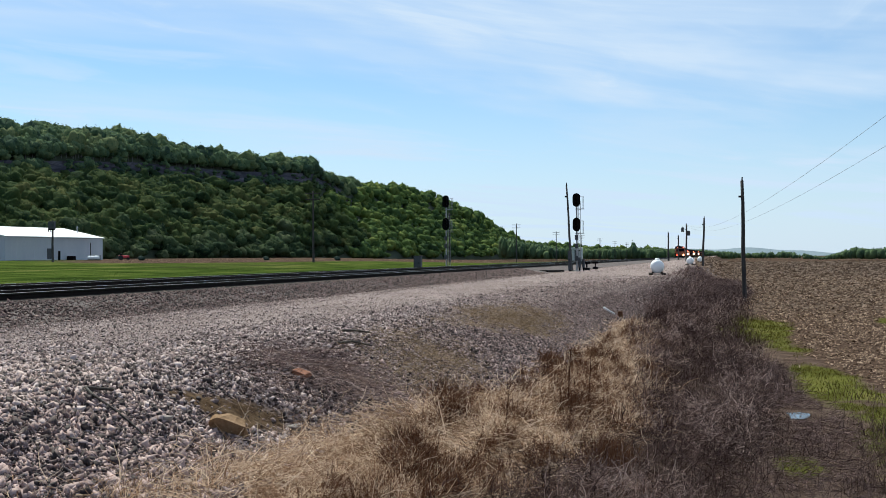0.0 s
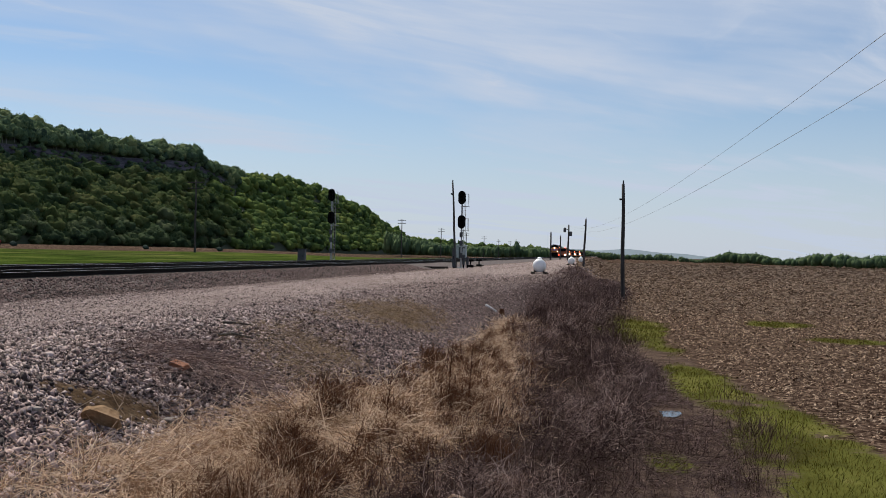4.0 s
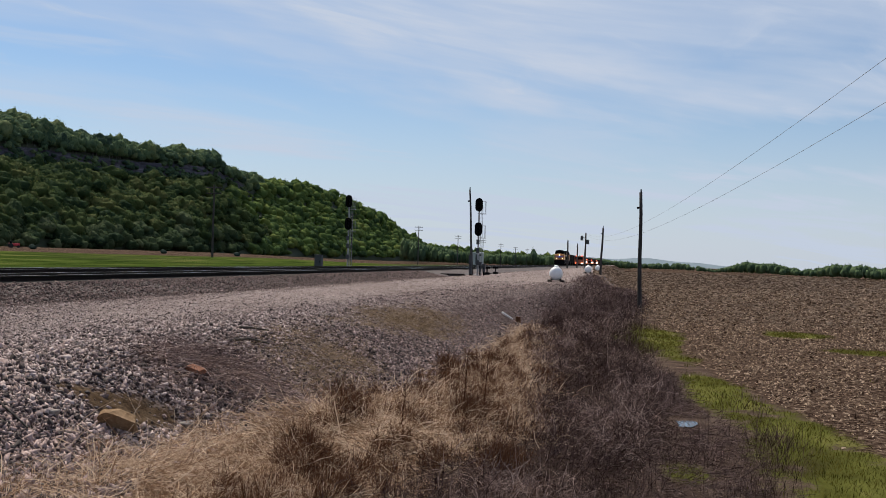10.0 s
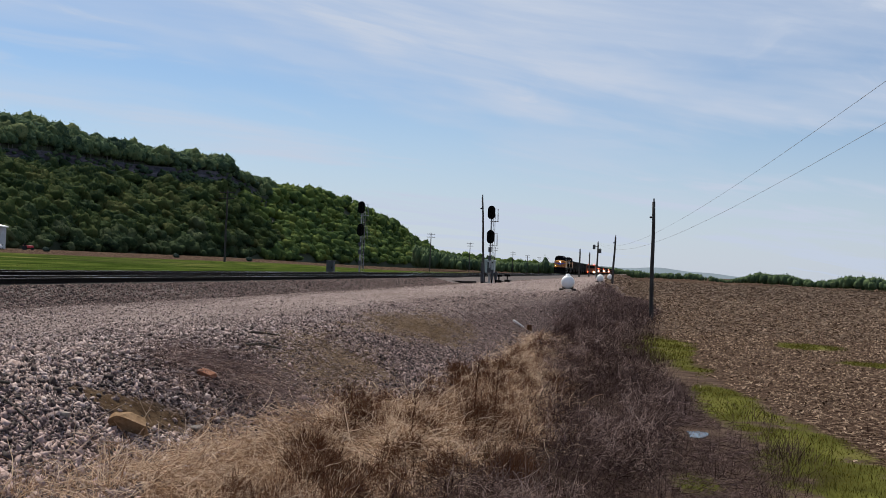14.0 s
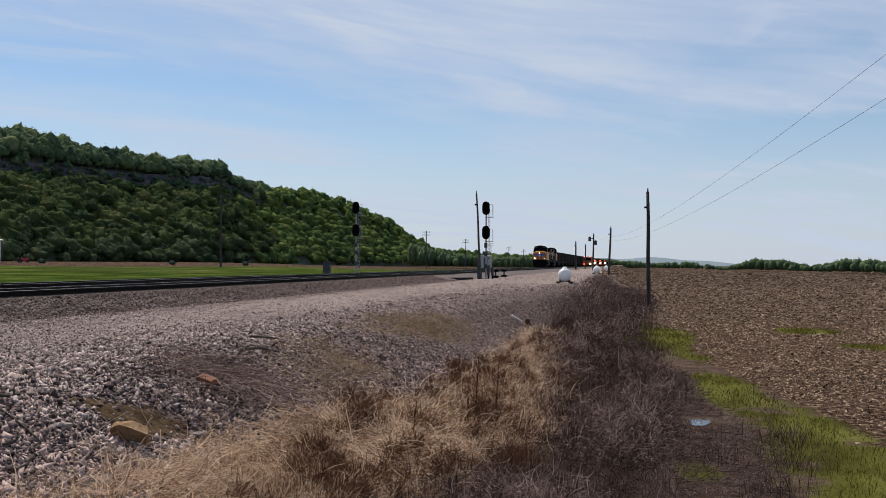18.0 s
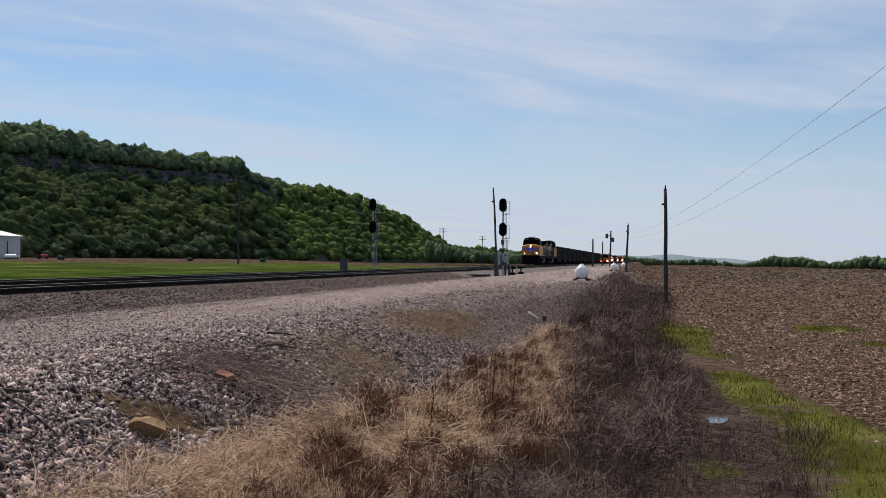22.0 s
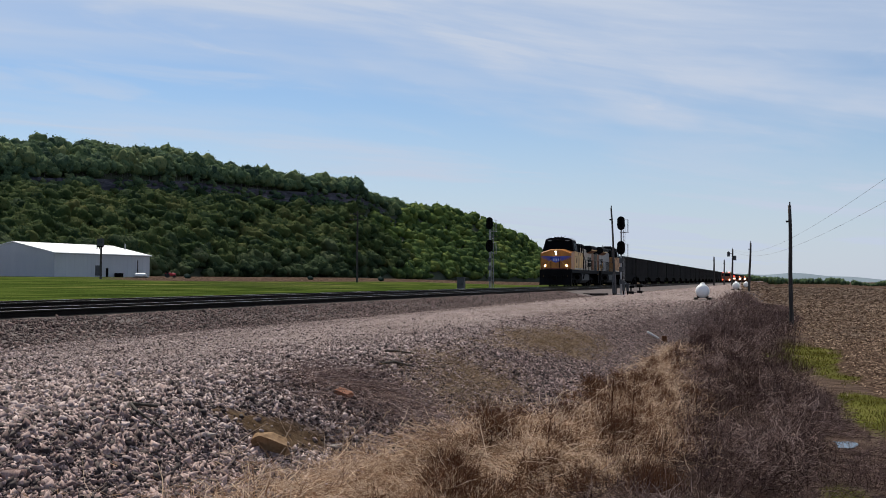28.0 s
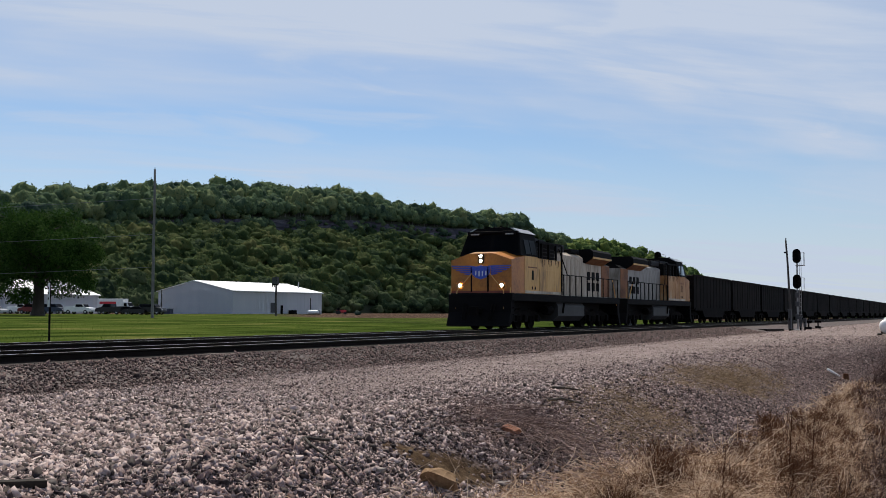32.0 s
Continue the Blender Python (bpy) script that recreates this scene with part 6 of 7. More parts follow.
def box_truck(x, y, z, turn):
    t = thing("box_truck", "white delivery truck with a red mark on its box", "truck", "parked vehicles", pose(x, y, z, 0, 0, turn))
    body = part("cargo_box", box(B(), (-4.0, -1.25, 0.95), (2.2, 1.25, 3.5), 0.04), M_WHITE, t)
    bm = box(B(), (-3.5, -1.27, 2.3), (0.6, -1.252, 2.85))
    part("side_mark", bm, M_RED, body, "plain red bar")
    part("cab", prism(B(), [(2.25, 0.6), (2.25, 2.7), (3.1, 2.7), (3.6, 1.75), (4.5, 1.55), (4.6, 0.6)], -1.05, 1.05, "y"), M_WHITE, t)
    part("windshield", prism(B(), [(3.14, 2.6), (3.55, 1.82), (3.6, 1.84), (3.2, 2.64)], -0.95, 0.95, "y"), M_GLASS, t)
    for s in (-1, 1):
        part("side_window", box(B(), (2.4, min(s * 1.04, s * 1.06), 1.8), (3.1, max(s * 1.04, s * 1.06), 2.5)), M_GLASS, t)
        for xx in (-2.6, 3.6):
            wh = part("wheel", lathe(B(), [(0.25, -0.15), (0.46, -0.14), (0.48, 0), (0.46, 0.14), (0.25, 0.15)], 18, pose(xx, s * 0.95, 0.48, 90, 0, 0)), M_TYRE, t)
            part("rim", lathe(B(), [(0, -0.12), (0.25, -0.12), (0.25, 0.12), (0, 0.12)], 14, pose(xx, s * 0.95, 0.48, 90, 0, 0)), M_GALV, wh)
    part("chassis", box(B(), (-4.0, -0.5, 0.5), (4.3, 0.5, 0.95)), M_DARK, t)
    return t


def sign_post(x, y):
    g = ground_z(x, y)
    t = thing("track_sign", "small pale sign on a dark steel post beyond the tracks", "sign", "", pose(x, y, g, 0, 0, -38))
    part("post", box(B(), (-0.035, -0.03, -0.3), (0.035, 0.03, 2.95 - g), 0.01), M_DARK, t)
    pl = part("panel", box(B(), (-0.24, -0.05, 2.15 - g), (0.24, -0.033, 2.9 - g), 0.005), M_SILVER, t, "pale square panel")
    bm = B()
    for z in (2.72, 2.55, 2.38):
        box(bm, (-0.13, -0.054, z - g), (0.13, -0.051, z - g + 0.07))
    part("sign_bars", bm, M_DARK, pl, "dark bars")


def roadside_tree(x, y, label, seed, top, spread, trunk, crown_low):
    """A broad tree: tapered trunk, forked limbs and a ragged crown of leaf clumps."""
    g = ground_z(x, y)
    rng = np.random.default_rng(seed)
    t = thing("shade_tree", label, "tree", "", pose(x, y, g))
    H = top - g
    bm = B()
    rod(bm, (0, 0, -0.4), (0.05, 0, 0.8), trunk * 1.5, trunk * 1.05, 14, False)
    rod(bm, (0.05, 0, 0.78), (0.15, 0, H * 0.34), trunk * 1.05, trunk * 0.8, 14, False)
    rod(bm, (0.15, 0, H * 0.33), (0.0, 0.2, H * 0.75), trunk * 0.8, trunk * 0.2, 12, False)
    part("trunk", bm, M_BARK, t, "dark rough trunk", smooth=True)
    tips = []
    for k in range(13):
        a, f = k * 2.4 + rng.uniform(-0.3, 0.3), 0.22 + 0.5 * k / 13
        r = spread * rng.uniform(0.55, 0.85) * (1 - 0.45 * max(0, f - 0.4))
        p = Vector((0.1, 0, H * f))
        m = p + Vector((math.cos(a) * r * 0.5, math.sin(a) * r * 0.5, H * 0.11))
        q = p + Vector((math.cos(a) * r, math.sin(a) * r, H * rng.uniform(0.1, 0.24)))
        bm = B()
        rod(bm, p, m, trunk * 0.36, trunk * 0.22, 8, False)
        rod(bm, m, q, trunk * 0.22, trunk * 0.05, 8, False)
        part("limb", bm, M_BARK, t, smooth=True)
        tips += [m, q]
    # lobes of foliage about the limbs, filled with small leaf sprays
    lobes = [(p.x, p.y, p.z, rng.uniform(0.22, 0.36) * spread) for p in tips]
    for k in range(26):
        a, u = rng.uniform(0, math.tau), rng.uniform(0, 1)
        f = crown_low + (0.97 - crown_low) * u
        r = spread * math.sqrt(max(0.05, 1 - ((f - 0.52) / 0.5) ** 2)) * rng.uniform(0.35, 0.9)
        lobes.append((math.cos(a) * r, math.sin(a) * r, H * f - spread * 0.12, rng.uniform(0.18, 0.34) * spread))
    P = []
    for lx, ly, lz, lr in lobes:
        d = rng.normal(0, 1, (900, 3))
        d /= np.linalg.norm(d, axis=1)[:, None]
        P.append(np.array([lx, ly, lz]) + d * (lr * rng.uniform(0.45, 1.05, 900) * np.array([[1], [1], [0.75]]).T[0][0])[:, None] * np.array([1, 1, 0.8]))
    P = np.concatenate(P)
    P = P[P[:, 2] > H * 0.1]
    k = len(P)
    u, v = rng.normal(0, 1, (k, 3)), rng.normal(0, 1, (k, 3))
    u *= (rng.uniform(0.1, 0.22, k) / np.linalg.norm(u, axis=1))[:, None]
    v *= (rng.uniform(0.08, 0.17, k) / np.linalg.norm(v, axis=1))[:, None]
    V = np.stack([P - u, P + v * 0.8, P + u * 1.1, P - v], 1).reshape(-1, 3)
    F = np.arange(4 * k).reshape(-1, 4)
    cloud("crown", V, F, M_LEAF, "dense dark green crown of small leaves", parent=t)
    return t


def maintenance_machine(x, y, kind):
    t = thing("maintenance_machine", "orange track maintenance machine with its lamps lit" if kind else "low orange track machine with a row of lamps", "track machine", "parked track machines", pose(x, y, RAIL_TOP - 0.3))
    L = 6.0
    part("chassis", box(B(), (-1.3, 0, 0.5), (1.3, L, 1.0), 0.05), M_DARK, t)
    h = 3.1 if kind else 2.2
    part("body", box(B(), (-1.25, 0.6, 1.0), (1.25, L - 0.3, h - 0.5 * kind), 0.08), M_ORANGE, t)
    part("cab", prism(B(), [(0.2, 1.0), (0.3, h), (2.4, h), (2.5, 1.0)], -1.28, 1.28), M_ORANGE, t)
    part("front_window", box(B(), (-1.05, 0.2, h - 0.95), (1.05, 0.26, h - 0.2), 0.01), M_GLASS, t)
    for s in (-1, 1):
        part("work_lamp", lathe(B(), [(0, -0.02), (0.14, 0), (0.16, 0.06)], 12, pose(s * 0.9, 0.15, 1.1 if kind else 1.5, 90, 0, 0)), M_LAMP if s > 0 or not kind else M_REDLAMP, t, "lit work lamp")
        part("roof_lamp", lathe(B(), [(0.12, 0), (0.12, 0.14), (0.08, 0.2), (0, 0.22)], 12, pose(s * 0.8, 0.6, h + 0.002)), M_REDLAMP, t, "lit red lamp")
        for yy in (1.2, L - 1.2):
            part("wheel", lathe(B(), [(0, -0.06), (0.4, -0.06), (0.4, 0.06), (0, 0.06)], 16, pose(s * 0.755, yy, 0.7, 0, 90, 0)), M_DARK, t)
    return t


def across():
    t, front, gable = shed((-158.2, 215.0), math.degrees(math.atan2(35, 3.2)), 35.2, 24.5, 7.15, 9.6, 1.5, "large white gabled steel shed with a bright roof")
    shed_details(t, front, gable, 35.2)
    shed((-201.0, 185.0), math.degrees(math.atan2(30, 1.0)), 30, 26, 6.2, 9.9, 1.5, "low white gabled steel shed behind the tree")
    yard_bin(-165.5, 200.5, 1.4, 1.8, 1.3, "blue steel bin beside the shed wall", M_CAR[3])
    yard_bin(-154.9, 236.0, 1.4, 1.8, 1.1, "dark steel bin beside the shed wall", M_DARK)
    yard_bin(-154.4, 246.0, 1.4, 1.8, 1.2, "dark steel bin at the shed's corner", M_DARK)
    yard_bin(-140.0, 165.0, 1.4, 2.2, 1.5, "dark steel bin beside the power pole", M_DARK)
    wood_pole(-84.9, 100.0, 18.6, 0.17, (0, 0), "tall pale grey weathered power pole in the meadow", 0, "meadow poles", wood=M_PALEWOOD)
    wood_pole(-101.75, 150.0, 7.8, 0.17, (0, 0), "short wooden pole with a meter box in the meadow", 0, "meadow poles")
    cabinet(-101.6, 149.6, 1.0, 0.5, 1.1, "grey meter box on the meadow pole", 0.0, 6.6)
    wood_pole(-163.0, 195.0, 7.0, 0.18, (0, 0), "dark wooden pole before the shed's gable", 0, "meadow poles", base=1.4)
    for x, y, top in ((-61.5, 158, 12.2), (-60.5, 240, 11.8), (-61, 324, 11.8), (-60, 397, 11.0), (-60, 470, 11.0), (-60, 540, 10.6), (-60, 615, 10.2), (-60, 690, 10.2)):
        wood_pole(x, y, top, 0.16, (0, 0), "far wooden pole with crossarms across the meadow", 2, "crossarm poles", cap=False)
    for x, y, w in ((-93, 212, 0.8), (-118, 205, 0.9), (-78, 214, 0.8)):
        V, F = scatter([leafy_crown(60, 90, 2)], np.array([[0, 0, 0.3 * w]]), np.zeros(1), np.array([[w, w, 0.8 * w]]))
        ob = cloud("brush_pile", V, F, M_CEDAR, "small dark brush pile on the ploughed strip", "brush pile", "", smooth=True)
        ob.matrix_basis = pose(x, y, ground_z(x, y))
        tagged(ob, group="brush piles")
    tank = propane_tank(-135.5, 215.0, 88)
    tank["label"] = "white horizontal propane tank on the meadow by the shed"
    sign_post(-26.2, 26.0)
    for k, z in enumerate((15.2, 11.0, 7.2)):
        t = thing("power_line", "thin dark overhead wire running from the tall meadow pole", "power line", "overhead wires", pose(0, 0, 0))
        bm = tube([(-84.9 - 120 * j / 24, 99.8 - 25 * j / 24, z - 4.8 * (j / 24) * (1 - j / 24)) for j in range(25)], 0.02)
        part("wire", bm, M_WIRE, t)
    roadside_tree(-113.0, 110.0, "broad dark green shade tree beside the road", 3, 17.0, 8.6, 0.75, 0.2)
    box_truck(-171.5, 190.0, 1.45, 12)
    for x, y, turn, c, kind, label in (
            (-165.0, 186, 190, 0, "sedan", "black car parked in the yard"), (-161.5, 185, 185, 0, "sedan", "black car parked by the power pole"),
            (-158.0, 186, 10, 0, "suv", "black van parked by the power pole"), (-168.5, 185, 185, 0, "pickup", "black pickup parked before the white truck"), (-176.5, 184, 8, 1, "pickup", "white pickup parked in the yard"),
            (-183.0, 183, 5, 3, "suv", "dark blue pickup parked beside the tree"), (-191.0, 184, 185, 2, "suv", "dark red car parked behind the tree"),
            (-196.0, 186, 5, 1, "pickup", "white pickup parked behind the tree"), (-201.0, 183, 0, 4, "sedan", "silver car parked in the yard"),
            (-207.0, 185, 3, 0, "suv", "black car parked at the yard's edge")):
        x, y = x * 0.8, y * 0.8
        car(x, y, ground_z(x, y), turn, M_CAR[c], kind, label)
    t = thing("red_tractor", "small red tractor parked at the shed's corner", "tractor", "", pose(-150.5, 253.0, 1.42, 0, 0, 30))
    part("body", box(B(), (-1.4, -0.5, 0.6), (1.2, 0.5, 1.3), 0.1), M_RED, t)
    part("seat", box(B(), (-1.2, -0.4, 1.3), (-0.6, 0.4, 1.8), 0.08), M_BLACK, t)
    for xx, r in ((-0.9, 0.65), (0.9, 0.4)):
        for s in (-1, 1):
            part("wheel", lathe(B(), [(0, -0.15), (r, -0.15), (r, 0.15), (0, 0.15)], 16, pose(xx, s * 0.75, r, 90, 0, 0)), M_TYRE, t)
    maintenance_machine(-12.6, 318.0, 1)
    for k in range(4):
        maintenance_machine(-12.2 + 1.0 * k, 345.0 + 24 * k, 0)


lineside()
across()

# ---------------------------------------------------------------- stones, weeds and litter
M_REDSTONE = surf("reddish_ballast_stone", [(0.0208, 0.0099, 0.00869), (0.0533, 0.0287, 0.0252), (0.101, 0.0595, 0.0533), (0.166, 0.109, 0.099)], 9, 60, 0.85, 0.4, dist=0.006, island=0.75)


def stone_shapes(n, seed, corners=8):
    """Angular chips: boxes, or plainer six-cornered chips, with every corner knocked about."""
    fs = np.array([(0, 1, 3), (0, 3, 2), (4, 6, 7), (4, 7, 5), (0, 4, 5), (0, 5, 1), (2, 3, 7), (2, 7, 6), (0, 2, 6), (0, 6, 4), (1, 5, 7), (1, 7, 3)], np.int32)
    rng = np.random.default_rng(seed)
    out = []
    for k in range(n):
        if corners == 8:
            vs = np.array([(a, b, c) for a in (-1, 1) for b in (-1, 1) for c in (-1, 1)], float) * 0.7 + rng.normal(0, 0.32, (8, 3))
        else:
            fs = np.array([(0, 2, 4), (2, 1, 4), (1, 3, 4), (3, 0, 4), (2, 0, 5), (1, 2, 5), (3, 1, 5), (0, 3, 5)], np.int32)
            vs = np.array([(-1.1, 0, 0), (1.1, 0, 0), (0, -1.1, 0), (0, 1.1, 0), (0, 0, 1.1), (0, 0, -1.1)]) + rng.normal(0, 0.34, (6, 3))
        m = np.linalg.qr(rng.normal(0, 1, (3, 3)))[0]
        vs = vs * np.array([1.1, 0.85, 0.6]) @ m
        out.append((vs.astype(np.float32), fs))
    return out


def make_stones():
    rng = np.random.default_rng(21)
    shapes = stone_shapes(24, 40)
    # loose stones on the terrace and the bank
    k = 900000
    y = 4.5 + 66 * rng.uniform(0, 1, k) ** 1.7
    x = rng.uniform(-13.6, -2.6, k)
    crest, foot = np.interp(y, *CREST), np.interp(y, *FOOT)
    u = (x - crest) / (foot - crest)
    r = np.hypot(x, y)
    lanes = 1 - 0.45 * np.exp(-((x + 9.9 + 0.6 * bumps(x * 0.2, y * 0.2, 2)) / 2.4) ** 2) * step(9, 16, y)
    want = np.clip((10.5 / np.maximum(r, 7)) ** 1.6, 0.02, 1) * step(1.14, 0.98, u + 0.12 * bumps(x * 1.5, y * 1.5, 1)) * lanes
    want *= 1 - 0.96 * np.clip((dirt_patch(x, y) + 0.25 * bumps(x * 7, y * 7, 2)) * 1.9, 0, 1)
    want *= 1 - 0.75 * bank_turf(x, y)
    want /= 0.28 + 0.72 * ((y - 4.5) / 66) ** (0.41)
    keep = rng.uniform(0, 1, k) < 0.8 * want * np.interp(r, (11, 16), (0.85, 1))
    x, y, r = x[keep], y[keep], r[keep]
    size = rng.lognormal(math.log(0.0165), 0.42, len(x)).clip(0.008, 0.05) * np.interp(r, (7, 11, 16, 30, 70), (1.2, 1.12, 0.95, 0.85, 0.95)) * (1 - 0.35 * step(-7.2, -9, x) * step(11, 16, y))
    sizes = size[:, None] * rng.uniform(0.7, 1.25, (len(x), 3))
    P = np.stack([x, y, land(x, y) + size * 0.18], -1)
    turn = rng.uniform(0, math.tau, len(x))
    order = np.argsort(r)
    close, rest = order[:300], order[300:]
    plain = stone_shapes(24, 43, 6)
    crest, foot = np.interp(y, *CREST), np.interp(y, *FOOT)
    bank_shade = ((x - crest) / (foot - crest) + rng.normal(0, 0.12, len(x)) + 0.12 * bumps(x, y, 3) > np.where(y > 11.5, 0.3, 0.2)) & (np.abs(y - 11.6) > 1.3 + rng.normal(0, 0.4, len(x)))
    dark = rest[bank_shade[rest]]
    V, F = scatter(plain, P[dark], turn[dark], sizes[dark] * 1.15)
    cloud("tipped_ballast", V, F, M_BANKSTONE, "mauve-grey ballast on the bank, slope shade put into its colour", "gravel")
    rest = rest[~bank_shade[rest]]
    near = rest[r[rest] < 15]
    V, F = scatter(shapes, P[near], turn[near], sizes[near])
    cloud("bank_stones", V, F, M_STONE, "angular grey crushed stones close by on the bank", "gravel")
    rest = rest[r[rest] >= 15]
    V, F = scatter(plain, P[rest], turn[rest], sizes[rest] * 1.1)
    cloud("loose_gravel", V, F, M_STONE, "angular grey crushed stone lying loose on the bank", "gravel")
    # ballast shoulder of the near track
    k = 42000
    y = 5 + 75 * rng.uniform(0, 1, k) ** 1.5
    x = rng.uniform(-15.0, -12.6, k)
    z = np.interp(x, (-15.0, -14.6, -14.1, -13.6, -13.1, -12.6), (1.05, 1.03, 0.93, 0.82, 0.74, 0.70))
    size = rng.lognormal(math.log(0.024), 0.3, k).clip(0.014, 0.06) * np.interp(y, (10, 40, 80), (1.0, 1.2, 1.6))
    V, F = scatter(plain, np.stack([x, y, z + 0.01], -1), rng.uniform(0, 6, k), size[:, None] * rng.uniform(0.7, 1.25, (k, 3)))
    cloud("shoulder_stones", V, F, M_REDSTONE, "reddish angular ballast stones on the track shoulder", "gravel")
    k = 3500
    y = rng.uniform(50, 150, k)
    x = rng.uniform(-13.0, -3.4, k)
    size = rng.lognormal(math.log(0.022), 0.4, k).clip(0.012, 0.06)
    V, F = scatter(shapes, np.stack([x, y, land(x, y) + size * 0.1], -1), rng.uniform(0, 6, k), size[:, None] * rng.uniform(0.7, 1.25, (k, 3)))
    cloud("terrace_stones", V, F, M_STONE, "scattered stones on the gravel terrace", "gravel")
    return [(P[i], turn[i], sizes[i], i % len(shapes)) for i in close], shapes


def strip_patch(p, length, wide, start, droop, rng, name, mat, label, category, parts=3, heading=None):
    V, F = blades(p, length, wide, start, droop, rng, parts, heading)
    return cloud(name, V, F, mat, label, category)


def rooted(x, y, sink=0.02):
    return np.stack([x, y, land(x, y) - sink], -1)


def clumped(rng, n, x0, x1, y0, y1, clumps, spread, power=1.4):
    """Places that gather in clumps, closer set towards y0."""
    cy = y0 + (y1 - y0) * rng.uniform(0, 1, clumps) ** power
    cx = rng.uniform(0, 1, clumps)
    i = rng.integers(0, clumps, n)
    y = cy[i] + rng.normal(0, spread, n) * (1 + 0.02 * cy[i])
    f = cx[i] + rng.normal(0, spread, n) / 3.0
    x = np.interp(y, *x0) + f * (np.interp(y, *x1) - np.interp(y, *x0))
    # the block, the bare ledge and the water stay clear
    bare = (np.hypot(x + 5.17, y - 10.65) < 0.55) | (dirt_patch(x, y) > 0.55) | (np.hypot((x - 1.3) * 1.3, (y - 21.6) * 0.8) < 0.75)
    ok = ~bare
    # blades fall outwards from the middle of their tuft
    mid = np.interp(cy[i], *x0) + cx[i] * (np.interp(cy[i], *x1) - np.interp(cy[i], *x0))
    out = np.arctan2(y - cy[i], x - mid) + rng.normal(0, 0.5, n)
    return x[ok], y[ok], i[ok], out[ok]


def tangle(rng, x, y, lift, length, width, name, mat, label, rise=0.25, curl=1.6, seg=3, way=None):
    """Matted strands: short curling ribbons strewn through a layer of the given height."""
    n = len(x)
    z = land(x, y) + 0.01 + lift * rng.uniform(0, 1, n) ** 1.3
    h, e = 5.0 * bumps(x * 0.7, y * 0.6, len(name)) + rng.normal(0, 0.75, n) + math.pi * (rng.uniform(0, 1, n) < 0.3), rng.normal(rise, 0.45, n)
    if way is not None:
        h, e = way + rng.normal(0, 0.4, n), rng.normal(rise, 0.12, n)
    turn, dip = rng.normal(0, curl, n), rng.normal(-0.5, 0.8 if way is None else 0.25, n)
    c = np.stack([x, y, z], -1)
    rows = []
    side = rng.normal(0, 1, (n, 3))
    side *= (width / 2 / np.linalg.norm(side, axis=1))[:, None]
    for j in range(seg + 1):
        f = 1 - 0.6 * j / seg
        rows.append(np.stack([c - side * f, c + side * f], 1))
        a, b = h + turn * j / seg, e + dip * j / seg
        c = c + np.stack([np.cos(a) * np.cos(b), np.sin(a) * np.cos(b), np.sin(b)], -1) * (length / seg)[:, None]
        c[:, 2] = np.maximum(c[:, 2], land(c[:, 0], c[:, 1]) + 0.006)
    V = np.stack(rows, 1).reshape(-1, 3)
    q = (np.arange(n) * 2 * (seg + 1))[:, None]
    F = np.concatenate([q + np.array([[2 * j, 2 * j + 1, 2 * j + 3, 2 * j + 2]]) for j in range(seg)])
    return cloud(name, V, F, mat, label, "dry grass" if "grass" in name else "dead weeds")


def spread(rng, n, x0, x1, y0, y1, power):
    y = y0 + (y1 - y0) * rng.uniform(0, 1, n) ** power
    f = rng.uniform(0, 1, n)
    x = np.interp(y, *x0) + f * (np.interp(y, *x1) - np.interp(y, *x0)) + rng.normal(0, 0.25, n)
    clear = (np.hypot(x + 5.17, y - 10.65) > 0.5) & (dirt_patch(x, y) < 0.5) & (np.hypot((x - 1.3) * 1.3, (y - 22.1) * 0.8) > 0.65)
    return x[clear], y[clear]


